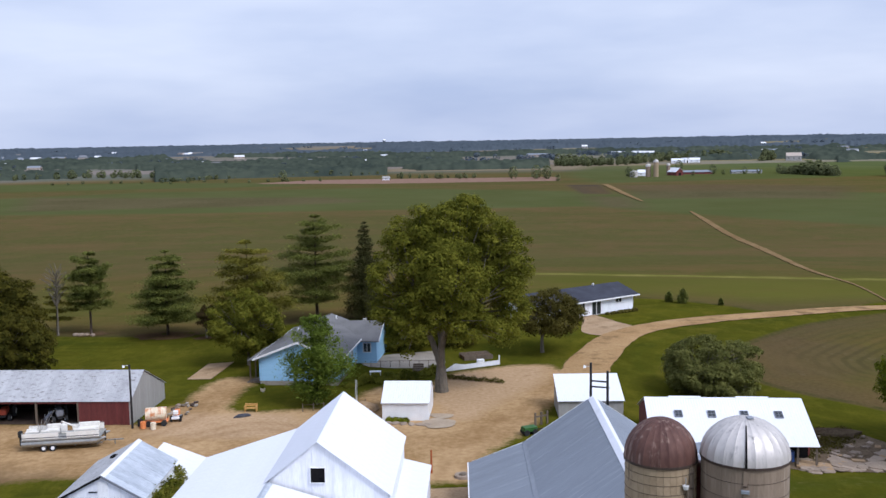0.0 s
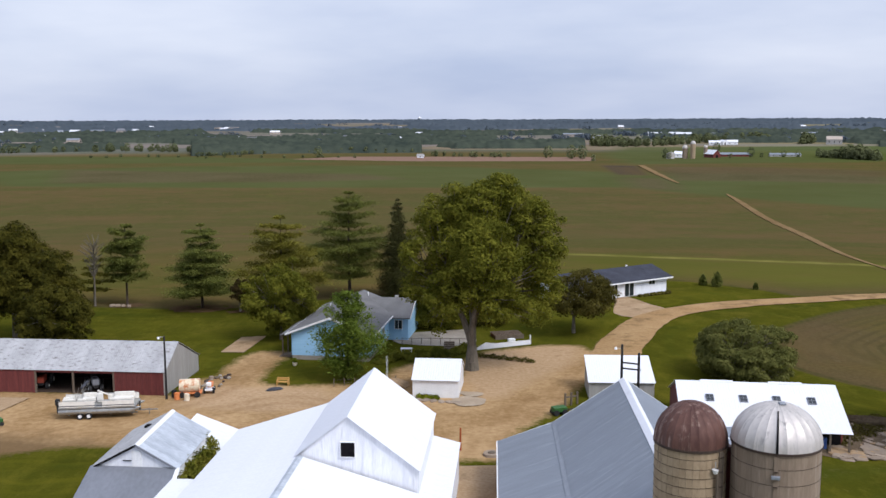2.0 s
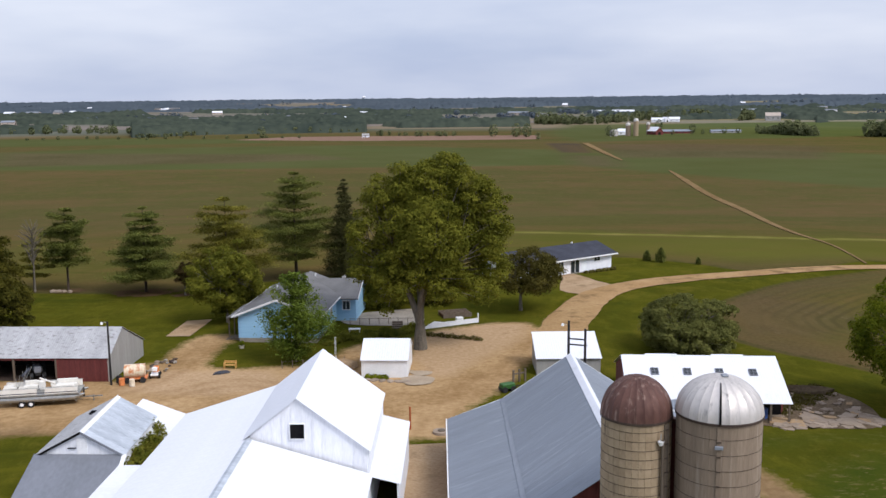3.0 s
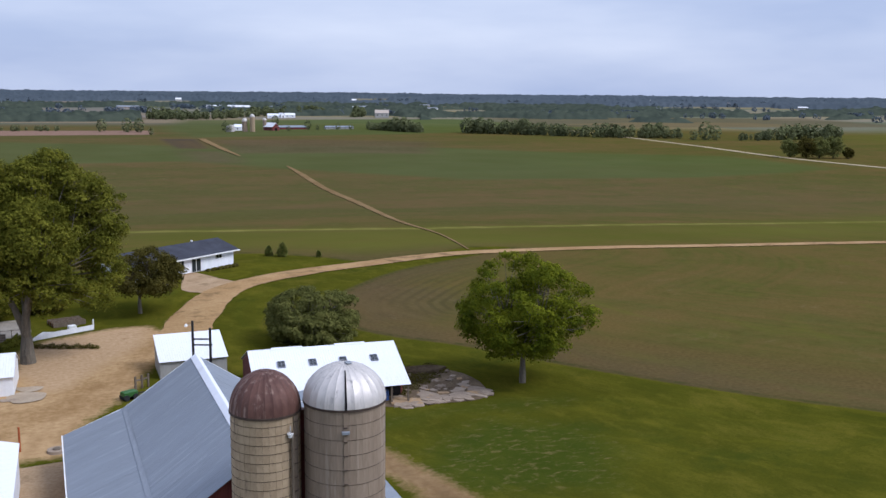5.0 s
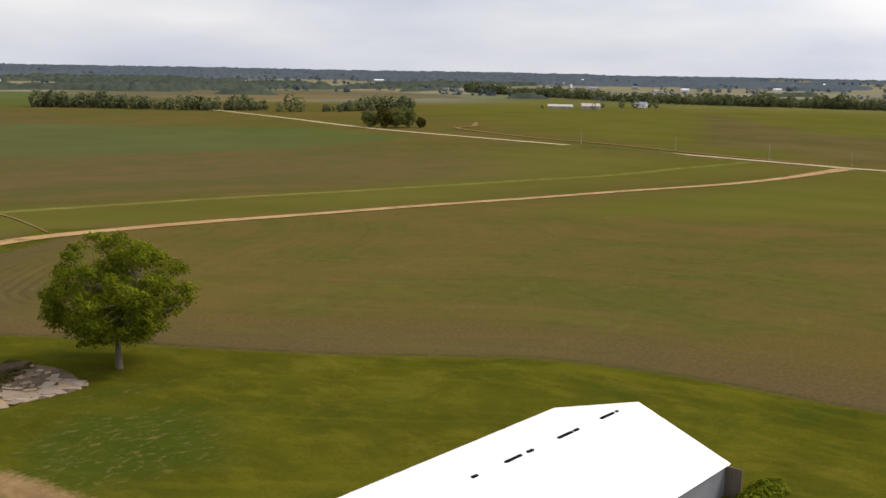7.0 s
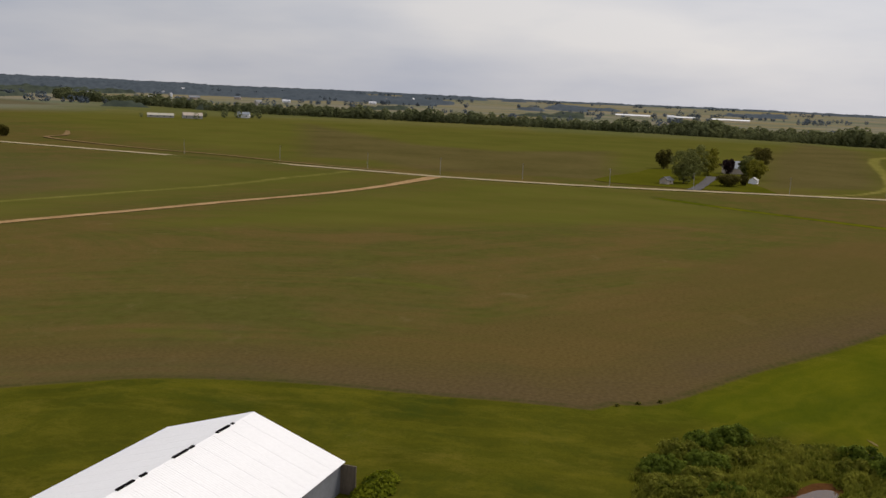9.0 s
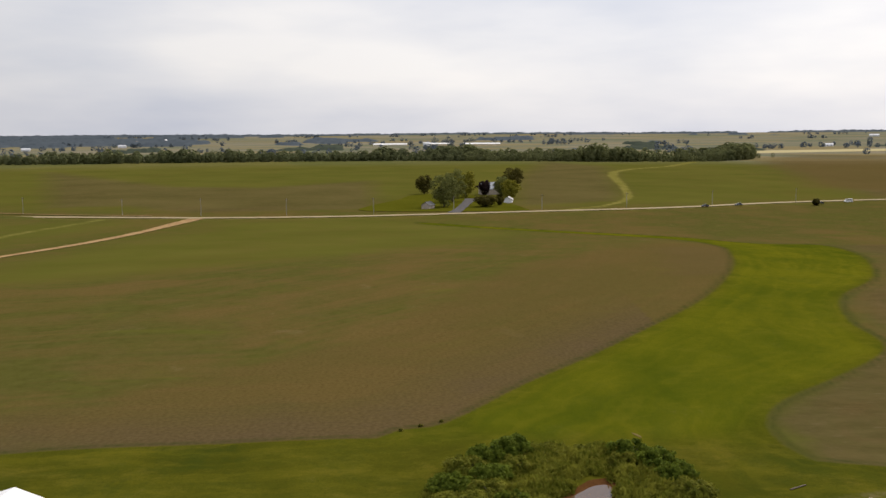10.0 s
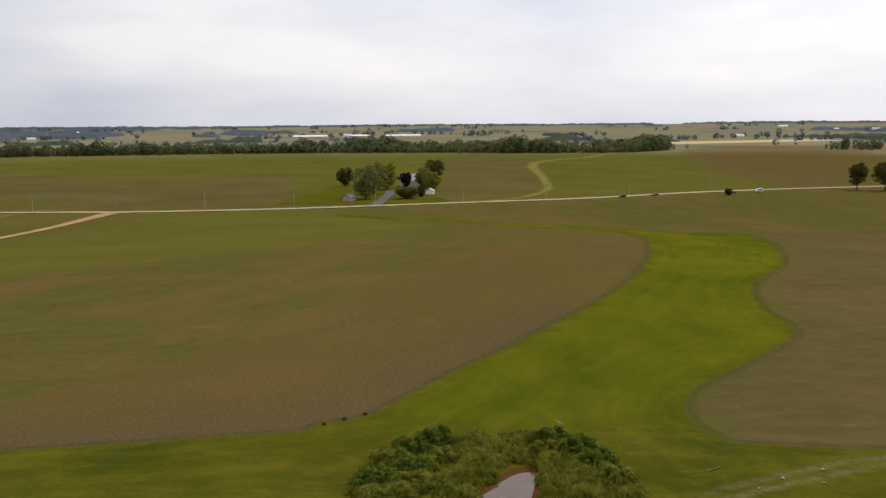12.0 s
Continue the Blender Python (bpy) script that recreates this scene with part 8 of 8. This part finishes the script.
far_building(566, 30, 5, 8, 2.4, 1.6, 70, M_TAN_SIDING, M_SHINGLE, "roadside_shed", "low brown shed under roadside trees", "shed", group="homestead buildings")
# olive leaf lightened so that its base colour carries distance haze
M_LEAF_FAR = mat("hazy_olive_leaf", (0.100, 0.112, 0.034), (0.225, 0.232, 0.072), **LEAFY)
M_LEAF_GOLD = mat("golden_green_leaf", (0.145, 0.145, 0.018), (0.300, 0.270, 0.040), **LEAFY)
M_RED_LEAF = mat("dark_red_leaf", (0.022, 0.012, 0.014), (0.052, 0.030, 0.030), **LEAFY)
for k, (x, y, h, w, mt, lab) in enumerate(((702, 40, 16, 14, M_LEAF_DARK, "dark tree at the homestead"), (578, 21, 23, 20, M_LEAF_FAR, "big roadside tree at the homestead"), (620, 17, 24, 18, M_LEAF_FAR, "big tree beside the homestead drive"), (660, 9, 22, 18, M_LEAF_GOLD, "olive tree beside the homestead"),
                                        (690, -4, 12.5, 11, M_RED_LEAF, "dark red-leaved tree by the farmhouse"), (668, -16, 17, 13, M_LEAF_FAR, "green tree beside the farmhouse"), (750, -27, 21, 20, M_LEAF_DARK, "tall dark tree behind the farmhouse"), (645, -21, 16, 16, M_LEAF_GOLD, "bright yellow-green tree by the garage"),
                                        (578, -4, 8, 16, M_LEAF_DARK, "low dark tree near the road"), (592, -13, 8, 6, M_LEAF_DARK, "small dark tree near the road"), (553, 530, 18, 16, M_LEAF_FAR, "grey-green tree in the roadside grove"), (560, 521, 19, 17, M_LEAF_DARK, "dark tree in the roadside grove"),
                                        (569, 517, 19, 18, M_LEAF_FAR, "grey-green tree in the roadside grove"), (580, 514, 20, 18, M_LEAF_FAR, "green tree in the roadside grove"), (589, 508, 10, 9, M_LEAF_DARK, "small dark tree in the roadside grove"), (611, -297, 21, 14, M_LEAF_DARK, "dark tree standing beside the road"),
                                        (600, -310, 24, 19, M_LEAF_DARK, "large dark roadside tree"), (579, -201, 5, 5, M_LEAF_DARK, "small dark roadside bush"))):
    broadleaf("roadside_tree", at(x, y), lab, h * 0.82, w * 0.88, h * (0.14 if y < -290 else 0.03), 0.4, 44, 8000, 0.40, mt, 400 + k, bark=M_BARK_DARK, spread=0.28, lumpy=0.45)
# highway poles
for x, y in ((543, 330), (541, 262), (527, 199), (525, 154), (524, 106), (526, 58), (535, 14), (547, -36), (561, -86), (580, -140), (600, -196)):
    up_ = thing("utility_pole", at(x, y), "grey wooden utility pole beside the road", "pole", "utility poles along the road")
    part("pole", tube(B(), (0, 0, 0), (0, 0, 9.4), 0.14, 0.10, 8), M_GREY_WALL, up_)
    part("crossarm", box(B(), -0.06, 0.06, -1.1, 1.1, 8.7, 8.84), M_WOOD, up_)


def car(x, y, turn, paint, label, van=False):
    """A plain road car or van: body, cabin glass and four wheels."""
    c = thing("van" if van else "car", at(x, y, turn, 0.42), label, "van" if van else "car", "traffic on the road")
    l, h = (5.4, 2.1) if van else (4.5, 0.85)
    prof = [(-l / 2, 0.35), (l / 2, 0.35), (l / 2, 0.8), (l / 2 - 0.5, 1.0), (l / 2 - 1.1, h), (-l / 2 + 0.1, h), (-l / 2, 0.9)] if van else [(-l / 2, 0.3), (l / 2, 0.3), (l / 2, 0.72), (l / 2 - 1.2, 0.88), (-l / 2 + 0.6, 0.95), (-l / 2, 0.8)]
    part("body", slab(B(), prof, -0.88, 0.88), paint, c)
    if van:
        part("windows", slab(B(), [(-l / 2 + 0.6, 1.3), (l / 2 - 0.75, 1.3), (l / 2 - 1.1, 1.85), (-l / 2 + 0.6, 1.85)], -0.895, 0.895), M_GLASS, c)
    else:
        cab = part("cabin", slab(B(), [(-1.5, 0.9), (1.0, 0.86), (0.35, 1.42), (-1.0, 1.42)], -0.76, 0.76), M_GLASS, c)
        part("cabin_roof", slab(B(), [(-1.02, 1.42), (0.37, 1.42), (0.25, 1.48), (-0.9, 1.48)], -0.74, 0.74), paint, cab)
    for wx in (-l / 2 + 0.85, l / 2 - 0.85):
        for wy in (-0.8, 0.8):
            part("wheel", tube(B(), (wx, wy - 0.1, 0.32), (wx, wy + 0.1, 0.32), 0.32, 0.32, 14), M_BLACK, c)
    return c


M_CAR = mat("dark_car_paint", (0.03, 0.035, 0.045), (0.05, 0.055, 0.065), 0.25, 0.2)
M_CAR2 = mat("grey_car_paint", (0.16, 0.165, 0.17), (0.2, 0.205, 0.21), 0.3, 0.3)
car(568, -133, 108, M_CAR, "dark saloon car driving on the road")
car(577, -155, 108, M_CAR2, "grey saloon car driving on the road")
car(586, -206, 109, M_CAR, "dark saloon car driving on the road")
car(597.5, -227, 110, M_TRIM, "white van driving on the road", True)
